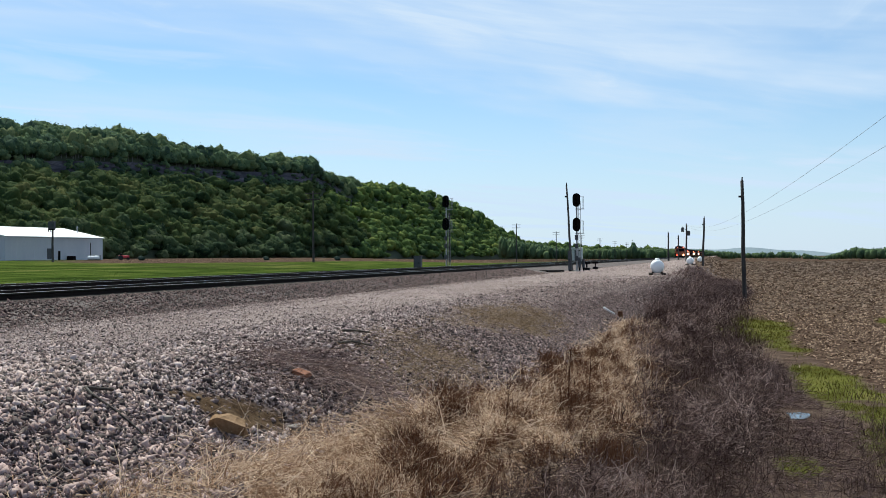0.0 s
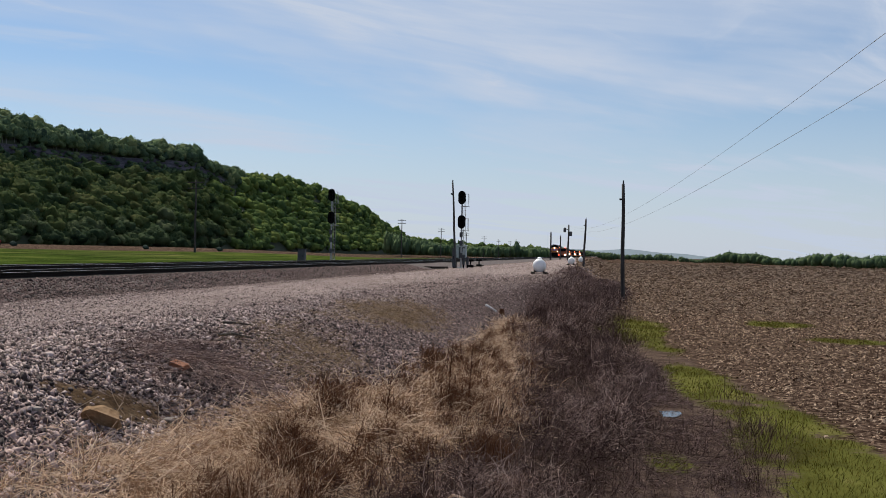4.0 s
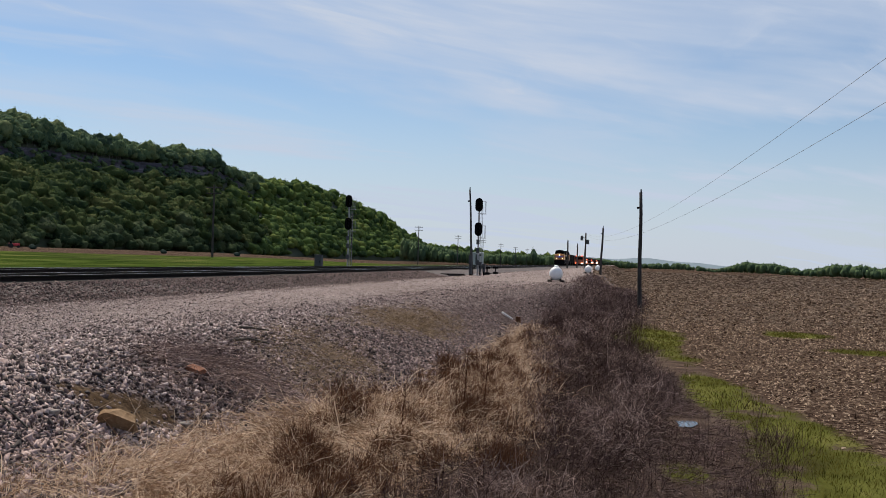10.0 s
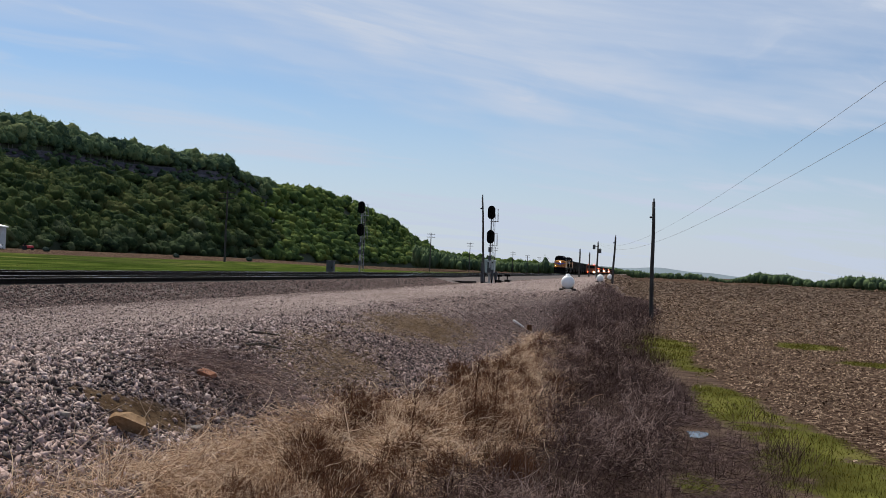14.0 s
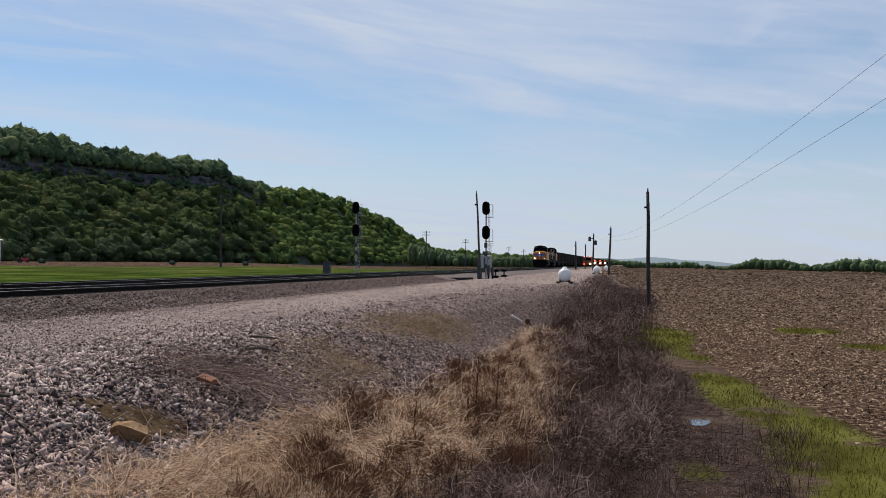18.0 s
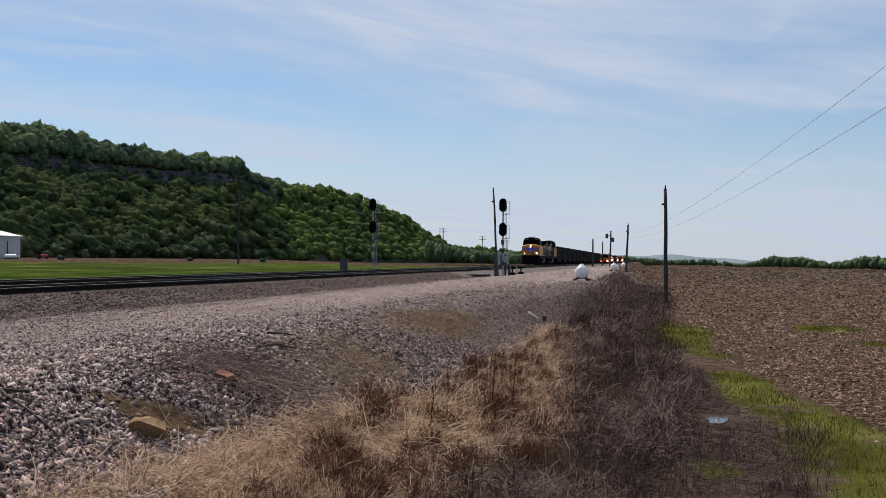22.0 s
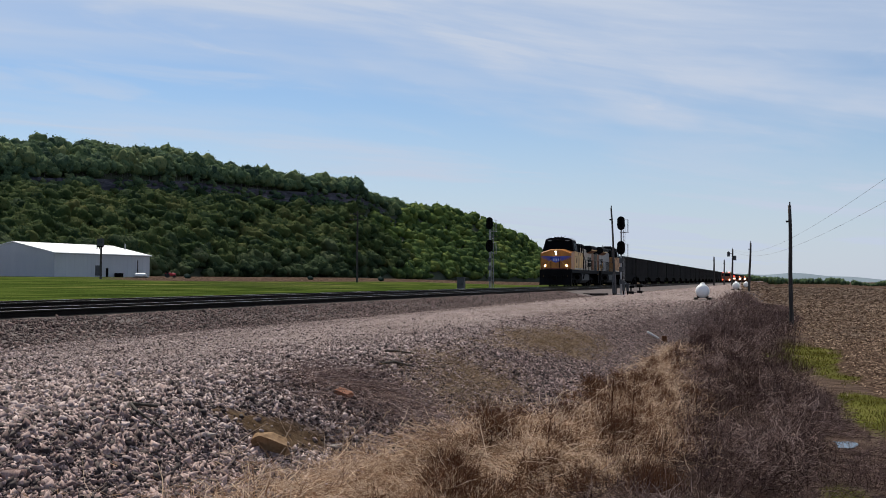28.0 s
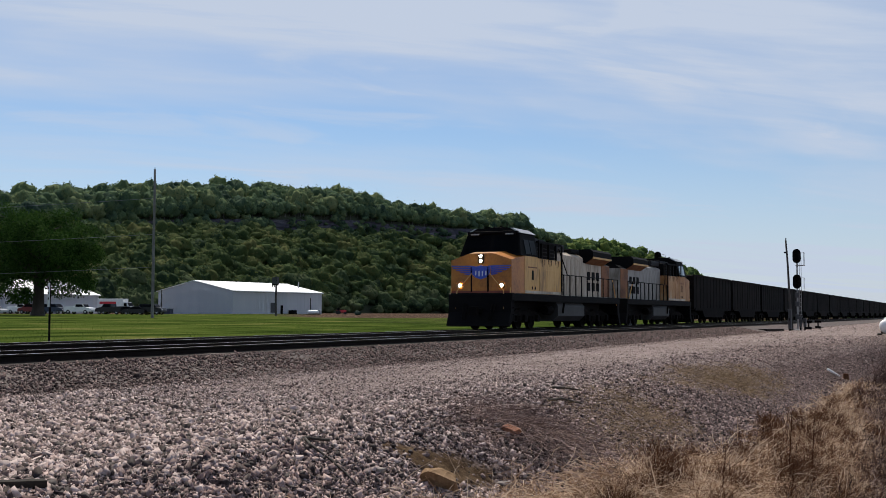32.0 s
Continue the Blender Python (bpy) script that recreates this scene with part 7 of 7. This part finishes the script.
def make_weeds():
    rng = np.random.default_rng(31)
    lo = ((0, 7, 9, 10.8, 12.4, 13.4, 16, 17.5, 25, 31, 40, 57), (-5.2, -4.8, -4.65, -4.85, -4.75, -4.2, -4.05, -3.4, -3.15, -3.4, -3.5, -3.9))
    hi = ((0, 10, 13.4, 16, 18, 22, 34, 54), (-2.0, -2.2, -2.2, -1.6, -1.1, -1.4, -2.5, -3.0))
    left = ((0, 8, 13, 16, 18, 22, 34, 54, 90, 130), (-2.2, -2.5, -2.4, -1.8, -1.3, -1.6, -2.7, -3.2, -1.8, -1.8))
    right = ((0, 12, 16, 20, 24.5, 33, 40, 56, 70, 90, 130), (0.6, 0.2, 0.2, 0.6, 0.75, 0.95, 0.3, 0.1, 0.8, 1.8, 1.5))
    grow = ((8, 30, 80, 130), (1.0, 2.0, 4.5, 7.0))
    # pale straw, matted and combed flat in swathes
    x, y = spread(rng, 66000, lo, hi, 6.5, 42, 1.35)
    m = np.clip(0.5 + 0.9 * bumps(x * 1.3, y * 0.9, 12), 0, 1)
    k = rng.uniform(0, 1, len(x)) < (0.25 + 0.85 * m) * np.interp(y, (18, 30), (1, 0.5))
    x, y, m = x[k], y[k], m[k]
    n = len(x)
    tangle(rng, x, y, 0.02 + 0.09 * m, rng.uniform(0.15, 0.5, n), rng.uniform(0.005, 0.012, n) * np.interp(y, *grow), "dry_grass", M_STRAW, "pale dry matted grass at the bank's foot", 0.06)
    # tussocks of straw that arch outwards
    x, y, i, out = clumped(rng, 30000, lo, hi, 7.5, 42, 330, 0.11, 1.35)
    k = rng.uniform(0, 1, len(x)) < np.interp(y, (18, 30), (1, 0.4))
    x, y, i, out = x[k], y[k], i[k], out[k]
    n = len(x)
    tall = np.random.default_rng(15).uniform(0.6, 1.25, 330)[i]
    strip_patch(rooted(x, y), rng.uniform(0.08, 0.27, n) * tall * np.interp(y, (14, 28), (1, 0.55)), rng.uniform(0.004, 0.009, n) * np.interp(y, (8, 30), (1, 2)), rng.uniform(0.0, 0.5, n), rng.uniform(0.5, 2.0, n), rng, "straw_tussocks", M_STRAW, "pale straw tussocks arching over the bank's foot", "dry grass", heading=out)
    # dark russet tussocks sunk in the straw
    x, y, i, out = clumped(rng, 17000, ((0, 11, 13, 16, 40), (-3.3, -3.5, -4.0, -3.8, -3.4)), hi, 8.0, 40, 95, 0.12, 1.3)
    n = len(x)
    tangle(rng, x, y, np.random.default_rng(6).uniform(0.05, 0.2, 95)[i], rng.uniform(0.1, 0.3, n), rng.uniform(0.004, 0.01, n) * np.interp(y, *grow), "brown_weeds", M_RUSSET, "reddish brown dead tussocks among the straw", 0.7)
    # standing russet tufts, and two dark bushes of stalks at the gravel's edge
    x, y, i, out = clumped(rng, 17000, ((0, 11, 13, 16, 40), (-3.2, -3.4, -4.0, -3.7, -3.3)), ((0, 18, 40), (-0.9, -0.8, -2.0)), 8.5, 42, 190, 0.11)
    for bx, by, k in ((-4.0, 15.7, 300), (-3.6, 14.4, 420), (-2.3, 17.0, 600), (-1.5, 14.6, 800)):
        x, y = np.append(x, rng.normal(bx, 0.14, k)), np.append(y, rng.normal(by, 0.25, k))
        i, out = np.append(i, np.full(k, 3)), np.append(out, rng.uniform(0, math.tau, k))
    n = len(x)
    tall = np.append(1.5, np.random.default_rng(5).uniform(0.5, 1.25, 200))[np.where(i == 3, 0, i + 1)]
    strip_patch(rooted(x, y), rng.uniform(0.1, 0.36, n) * tall * np.interp(y, (16, 30), (1, 0.7)), rng.uniform(0.004, 0.008, n) * np.interp(y, (8, 30), (1, 2)), rng.uniform(0.0, 0.4, n), rng.uniform(0.0, 0.9, n), rng, "russet_weeds", M_RUSSET, "reddish brown dead dock and grass stalks", "dead weeds", heading=out)
    # tangled weeds of the ditch: dark humped growth with a grey lace of dry stems on it
    x, y = spread(rng, 72000, left, right, 7.5, 125, 1.9)
    m = np.clip(0.5 + 0.9 * bumps(x * 1.0, y * 0.5, 3), 0, 1)
    k = rng.uniform(0, 1, len(x)) < (0.2 + 0.95 * m) * step(130, 60, y) + 0.1
    x, y, m = x[k], y[k], m[k]
    n = len(x)
    tangle(rng, x, y, (0.05 + 0.55 * m ** 1.5) * np.interp(y, (30, 75), (1, 0.5)), rng.uniform(0.12, 0.42, n), rng.uniform(0.004, 0.01, n) * np.interp(y, *grow), "ditch_weeds", M_WEED, "dark brown tangled dead weeds filling the ditch", 0.55, 2.0)
    x, y = spread(rng, 66000, left, right, 7.5, 125, 1.9)
    m = np.clip(0.5 + 0.9 * bumps(x * 1.0, y * 0.5, 3), 0, 1)
    k = rng.uniform(0, 1, len(x)) < np.clip(0.12 + bumps(x * 1.5, y * 0.7, 17) * 2.6, 0.02, 1)
    x, y, m = x[k], y[k], m[k]
    n = len(x)
    tangle(rng, x, y, (0.08 + 0.56 * m ** 1.5) * np.interp(y, (30, 75), (1, 0.5)), rng.uniform(0.15, 0.5, n), rng.uniform(0.004, 0.009, n) * np.interp(y, *grow), "pale_stems", M_DRYSTEM, "grey lacy dry stems over the ditch weeds", 0.4, 2.4, 4)
    # flat washed mat round the puddle
    x, y = spread(rng, 12000, ((8, 16, 20, 24, 30), (0.2, 0.3, 0.6, 0.7, 1.0)), ((8, 17, 20, 22, 24, 27, 32), (2.2, 2.1, 2.3, 2.1, 1.5, 1.2, 1.2)), 9, 32, 1.2)
    n = len(x)
    tangle(rng, x, y, 0.05, rng.uniform(0.12, 0.45, n), rng.uniform(0.004, 0.009, n) * np.interp(y, *grow), "washed_mat", M_VINE, "flat grey washed stems on ditch mud", 0.0, 1.2, 3)
    x, y, i, out = clumped(rng, 10000, left, ((0, 16, 20, 24.5, 33, 56, 130), (1.4, 1.6, 2.2, 1.3, 1.2, 1.2, 1.5)), 8, 100, 200, 0.2, 1.6)
    for bx, by, k in ((2.7, 20.0, 260), (2.35, 17.6, 240), (1.9, 15.2, 220), (2.8, 24.2, 60)):
        x, y, out = np.append(x, rng.normal(bx, 0.28, k)), np.append(y, rng.normal(by, 0.6, k)), np.append(out, rng.uniform(0, math.tau, k))
    n = len(x)
    strip_patch(rooted(x, y), rng.uniform(0.2, 0.7, n), rng.uniform(0.003, 0.006, n) * np.interp(y, *grow), rng.uniform(0.0, 0.5, n), rng.uniform(0.0, 1.3, n), rng, "standing_weeds", M_WEED, "thin dark dead stalks standing in the ditch", "dead weeds", heading=out)
    # tan grass on the low bank beside the white tanks
    x, y = spread(rng, 8000, ((45, 60, 75, 120), (-3.4, -3.6, -3.0, -3.0)), ((45, 75, 120), (-1.4, 0.8, 1.4)), 48, 115, 1.3)
    n = len(x)
    tangle(rng, x, y, 0.3, rng.uniform(0.2, 0.6, n), rng.uniform(0.005, 0.009, n) * np.interp(y, *grow), "lineside_grass", M_VINE, "brown dry grass on the low bank by the tanks", 0.5)
    # thin dry turf in patches on the bank
    x, y = rng.uniform(-7.0, -3.6, 90000), rng.uniform(15, 36, 90000)
    k = rng.uniform(0, 1, len(x)) < 0.6 * np.clip(bank_turf(x, y) - 0.1, 0, 1)
    x, y = x[k], y[k]
    n = len(x)
    tangle(rng, x, y, 0.06, rng.uniform(0.08, 0.28, n), rng.uniform(0.003, 0.006, n) * np.interp(y, *grow), "bank_grass", M_TURF, "thin tan turf on the gravel bank", 0.2)
    # dead vines that run down over the mound beside the brick
    k = 520
    x, y = rng.normal(-5.35, 0.5, k), rng.normal(13.9, 0.7, k)
    tangle(rng, x, y, 0.07, rng.uniform(0.5, 1.4, k), rng.uniform(0.004, 0.008, k), "dry_vines", M_DRYSTEM, "dead dry vines draped over the gravel bank", 0.1, 0.8, 6, -0.75 + rng.normal(0, 0.25, k))
    k = 2700
    x, y = rng.normal(-5.55, 0.5, k), rng.normal(14.2, 0.8, k)
    tangle(rng, x, y, 0.06, rng.uniform(0.15, 0.5, k), rng.uniform(0.004, 0.008, k), "dark_vines", M_VINE, "dark dead creeper stems over the gravel bank", 0.1, 2.4, 4)


def make_green():
    rng = np.random.default_rng(41)
    n = 200000
    y = 9 + 75 * rng.uniform(0, 1, n) ** 1.6
    x = rng.uniform(-0.6, 10, n)
    keep = rng.uniform(0, 1, n) < np.clip(green_bank(x, y) * 1.4 - 0.45 + 0.8 * bumps(x * 3.1, y * 2.1, 2), 0, 0.9)
    x, y = x[keep], y[keep]
    n = len(x)
    strip_patch(rooted(x, y), rng.uniform(0.04, 0.15, n), rng.uniform(0.005, 0.011, n) * np.interp(y, (8, 30, 80), (1, 2, 4)), rng.uniform(0.1, 0.9, n), rng.uniform(0, 1.0, n), rng, "green_grass", M_OLIVE, "bright new green grass at the field's edge", "grass", 2)
    # meadow across the tracks
    n = 100000
    x = -25.4 - 46 * rng.uniform(0, 1, n) ** 1.1
    y = rng.uniform(8, 150, n)
    k = rng.uniform(0, 1, n) < 0.6 + 1.1 * bumps(x * 0.45, y * 0.2, 8)
    x, y = x[k], y[k]
    n = len(x)
    strip_patch(rooted(x, y), rng.uniform(0.03, 0.12, n), rng.uniform(0.012, 0.03, n), rng.uniform(0.1, 0.9, n), rng.uniform(0, 1.0, n), rng, "meadow_grass", M_GREEN, "long green meadow grass beyond the tracks", "grass", 2)


def far_residue(rng):
    n = 110000
    r = 62 + 650 * rng.uniform(0, 1, n) ** 1.45
    az = np.radians(rng.uniform(-1.5, 30, n))
    x, y = r * np.sin(az), r * np.cos(az)
    wide = np.interp(r, (62, 90, 700), (0.05, 0.08, 0.5)) * rng.lognormal(0, 0.4, n)
    t = rng.uniform(0, math.pi, n)
    d = np.stack([np.cos(t), np.sin(t), 0 * t], -1) * wide[:, None]
    c = np.stack([x, y, land(x, y) + 0.03], -1)
    up = np.array([0, 0, 1.0]) * (wide * 0.5)[:, None]
    V = np.stack([c - d, c + d, c + d * 0.7 + up, c - d * 0.6 + up], 1).reshape(-1, 3)
    cloud("far_maize_residue", V, np.arange(4 * n).reshape(-1, 4), M_HUSKFAR, "pale maize litter scattered over the far field", "crop residue")


def make_residue():
    rng = np.random.default_rng(51)
    n = 300000
    r = 11 + 150 * rng.uniform(0, 1, n) ** 2.1
    az = np.radians(rng.uniform(-1, 32, n))
    x, y = r * np.sin(az), r * np.cos(az)
    edge = np.interp(y, *FIELD_EDGE)
    keep = (x > edge + rng.normal(0, 0.5, n)) & (rng.uniform(0, 1, n) > 2.2 * green_bank(x, y)) & (bumps(x * 1.4, y * 1.4, 9) + rng.normal(0, 0.5, n) > np.interp(r, (12, 40, 80), (0.25, -0.1, -0.4)))
    x, y, r = x[keep], y[keep], r[keep]
    n = len(x)
    grow = np.interp(r, (12, 40, 150), (1.0, 1.5, 4.0))
    long, wide = rng.uniform(0.02, 0.1, n) * grow ** 0.7, rng.lognormal(math.log(0.016), 0.5, n).clip(0.006, 0.045) * grow
    t = rng.uniform(0, math.tau, n)
    d = np.stack([np.cos(t), np.sin(t), rng.normal(0.1, 0.25, n)], -1) * long[:, None] / 2
    s = np.stack([-np.sin(t), np.cos(t), rng.normal(0, 0.5, n)], -1) * wide[:, None] / 2
    c = np.stack([x, y, land(x, y) + 0.012 + np.abs(d[:, 2])], -1)
    lift = np.array([0, 0, 1.0]) * (long * rng.uniform(0, 0.3, n))[:, None]
    V = np.stack([c - d - s, c - d + s, c + lift + s, c + lift - s, c + d + s * 0.6, c + d - s * 0.6], 1).reshape(-1, 3)
    b = (np.arange(n) * 6)[:, None]
    F = np.concatenate([b + np.array([[0, 1, 2, 3]]), b + np.array([[3, 2, 4, 5]])])
    far_residue(rng)
    cloud("maize_residue", V, F, M_HUSK, "pale broken maize husks and leaves on bare soil", "crop residue")
    n = 5000
    row = rng.integers(0, 60, n)
    x, y = 4.2 + 0.76 * row + rng.normal(0, 0.05, n), 12 + 70 * rng.uniform(0, 1, n) ** 1.4
    keep = x > np.interp(y, *FIELD_EDGE) + 0.3
    x, y = x[keep], y[keep]
    n = len(x)
    strip_patch(rooted(x, y), rng.uniform(0.06, 0.2, n), rng.uniform(0.018, 0.03, n), rng.uniform(0, 0.8, n), rng.uniform(0, 0.3, n), rng, "maize_stubble", M_HUSK, "short broken maize stalks in rows", "crop stubble")


def rock(name, x, y, z, size, seed, mat, label, turn=0, category="rock"):
    """A broken block: a lumpy ball with flats struck off it."""
    vs, fs = ball(3, seed, 0.25, 1.0, 0.9)
    rng = np.random.default_rng(seed)
    for k in range(16):
        d = rng.normal(0, 1, 3)
        d /= np.linalg.norm(d)
        h = vs @ d
        vs = vs - np.outer(np.maximum(h - rng.uniform(0.36, 0.62), 0), d)
    ob = cloud(name, vs * np.array(size) * 1.6, fs, mat, label, category, "")
    ob.matrix_basis = pose(x, y, z, 0, 0, turn)
    return ob


def stick(name, pts, r, mat, label, category="stick"):
    bm = B()
    for k, (p, q) in enumerate(zip(pts, pts[1:])):
        f = k / max(1, len(pts) - 1)
        rod(bm, p, q, r * (1 - 0.5 * f), r * (1 - 0.5 * (f + 1 / len(pts))), 8)
    return tagged(part(name, bm, mat), label, category)


def on(x, y, up=0.03):
    return (x, y, float(land(x, y)) + up)


M_LIGHTROCK = surf("pale_limestone", [(0.16, 0.13, 0.11), (0.26, 0.22, 0.19), (0.36, 0.31, 0.28)], 4, 26, 0.9, 0.6, dist=0.02)


def make_litter():
    # the sandstone block: a broken wedge with a steep front
    bm = B()
    for p in ((-0.16, 0.04, -0.16), (0.14, 0.06, -0.16), (-0.21, -0.07, 0.07), (-0.1, -0.11, 0.14), (0.03, -0.11, 0.1), (0.2, -0.06, 0.01), (-0.16, 0.06, 0.12), (0.0, 0.1, 0.11), (0.16, 0.1, 0.04), (0.17, 0.16, -0.16), (-0.17, 0.18, -0.16)):
        bm.verts.new(p)
    bmesh.ops.convex_hull(bm, input=bm.verts[:])
    bmesh.ops.subdivide_edges(bm, edges=bm.edges[:], cuts=4, use_grid_fill=True)
    bmesh.ops.triangulate(bm, faces=bm.faces[:])
    for v in bm.verts:
        v.co += v.co.normalized() * 0.018 * noise.noise(v.co * 9) + v.co.normalized() * 0.008 * noise.noise(v.co * 30)
    t = part("sandstone_boulder", bm, M_SAND, None, "", pose(-5.17, 10.78, ground_z(-5.17, 10.78) + 0.1, 10, 0, 12))
    tagged(t, "tan sandstone block with a dark shaded face on the dirt", "rock")
    rock("pale_stone", -5.52, 10.07, ground_z(-5.52, 10.07) + 0.03, (0.07, 0.05, 0.05), 5, M_LIGHTROCK, "small pale stone beside bare dirt", 70)
    rock("flat_stone", -4.96, 12.1, ground_z(-4.96, 12.1) + 0.02, (0.12, 0.06, 0.04), 6, M_LIGHTROCK, "flat tan stone at the grass edge", 10)
    t = part("brick_fragment", box(B(), (-0.13, -0.06, -0.03), (0.13, 0.06, 0.035), 0.01), M_BRICK, None, "", pose(-5.37, 13.36, ground_z(-5.37, 13.36) + 0.06, 14, 10, -25))
    tagged(t, "broken orange-red brick on the gravel bank", "brick")
    stick("dead_branch", [on(-6.05, 9.95, 0.1), on(-6.24, 9.75, 0.05), on(-6.05, 9.58, 0.07), on(-5.8, 9.53, 0.05), on(-5.57, 9.48, 0.04), on(-5.4, 9.4, 0.05)], 0.017, M_BARK, "dark crooked dead branch on the gravel", "branch")
    stick("dead_twig", [on(-6.1, 16.8), on(-5.95, 17.0, 0.06), on(-5.8, 17.3, 0.04), on(-5.72, 17.35, 0.05)], 0.024, M_BARK, "dark dead stick lying across the bank", "branch")
    stick("dead_twig", [on(-6.65, 18.5), on(-6.4, 18.5, 0.06), on(-6.15, 18.62, 0.03)], 0.024, M_BARK, "dark dead stick on the upper bank", "branch")
    stick("pale_driftwood", [on(-4.6, 42.5, 0.1), on(-4.42, 42.6, 0.08), on(-4.2, 42.75, 0.05)], 0.045, M_WHITE, "bleached pale piece of pipe on the bank", "pipe")
    stick("short_stump", [on(-4.0, 42.9, -0.1), on(-4.0, 42.9, 0.22)], 0.12, M_RUSSET, "short dark stump beside the pale pipe", "stump")
    t = part("rotten_timber", box(B(), (-0.3, -0.045, -0.04), (0.3, 0.045, 0.025), 0.015), M_TIE, None, "", pose(-6.5, 6.05, ground_z(-6.5, 6.05) + 0.05, 4, 3, 62))
    tagged(t, "short rotten timber lying on the gravel", "timber")
    stick("broken_reed", [on(-1.75, 11.0, 0.1), on(-1.5, 11.1, 0.4), on(-1.25, 11.3, 0.36)], 0.018, M_STRAW, "broken pale reed in the dead weeds", "reed")
    stick("broken_reed", [on(-1.6, 10.8, 0.05), on(-1.25, 10.9, 0.25), on(-0.9, 10.9, 0.3)], 0.018, M_STRAW, "broken pale reed in the dead weeds", "reed")
    rng = np.random.default_rng(61)
    for x, y, h in ((-2.4, 16.9, 1.0), (-2.12, 17.2, 0.95), (-2.9, 14.5, 0.6)):
        t = thing("tall_dead_stalk", "tall dark dead weed stalk standing in the straw", "dead weed", "tall stalks", pose(x, y, ground_z(x, y)))
        bm = B()
        rod(bm, (0, 0, -0.05), (0.06, 0.02, h), 0.012, 0.005, 6)
        part("stem", bm, M_RUSSET, t)
        for k in range(4):
            a, z = rng.uniform(0, 6.28), h * rng.uniform(0.4, 0.8)
            bm = B()
            l = rng.uniform(0.08, 0.2)
            rod(bm, (0.06 * z / h, 0.02 * z / h, z), (0.06 * z / h + l * math.cos(a), l * math.sin(a), z + l * 0.9), 0.006, 0.004, 5)
            part("twig", bm, M_RUSSET, t)
    # standing water in the ditch
    bm = B()
    ring = [bm.verts.new((0.2 * math.cos(a) * (1 + 0.25 * math.sin(3 * a + 1)), 0.65 * math.sin(a) * (1 + 0.2 * math.cos(2 * a)), 0)) for a in np.linspace(0, math.tau, 40)[:-1]]
    bm.faces.new(ring)
    z = sum(ground_z(1.3 + 0.2 * math.cos(a), 22.1 + 0.6 * math.sin(a)) for a in np.linspace(0, 6.28, 20)) / 20
    w = part("puddle", bm, M_WATER, None, "", pose(1.3, 22.1, z + 0.01))
    tagged(w, "small shiny puddle in the muddy ditch", "puddle", "", "structure")


make_weeds()
make_green()
make_residue()
make_litter()


def nearest_stones():
    close, shapes = make_stones()
    ground = bpy.data.objects["ground"]
    meshes = []
    for vs, fs in shapes:
        me = bpy.data.meshes.new("stone")
        me.from_pydata(vs.tolist(), [], fs.tolist())
        me.materials.append(M_LONESTONE)
        meshes.append(me)
    for p, turn, size, k in close:
        o = new("stone", meshes[k])
        o.parent = ground
        o.matrix_basis = Matrix.LocRotScale(Vector(p), Euler((0, 0, float(turn))), Vector([float(v) for v in size]))


M_LONESTONE = surf("single_stone", [(0.0314, 0.0209, 0.0188), (0.104, 0.0731, 0.0658), (0.209, 0.157, 0.144), (0.397, 0.334, 0.314)], 0.5, 3, 0.85, 0.4, dist=0.1, vary=0.75)
nearest_stones()

motions()
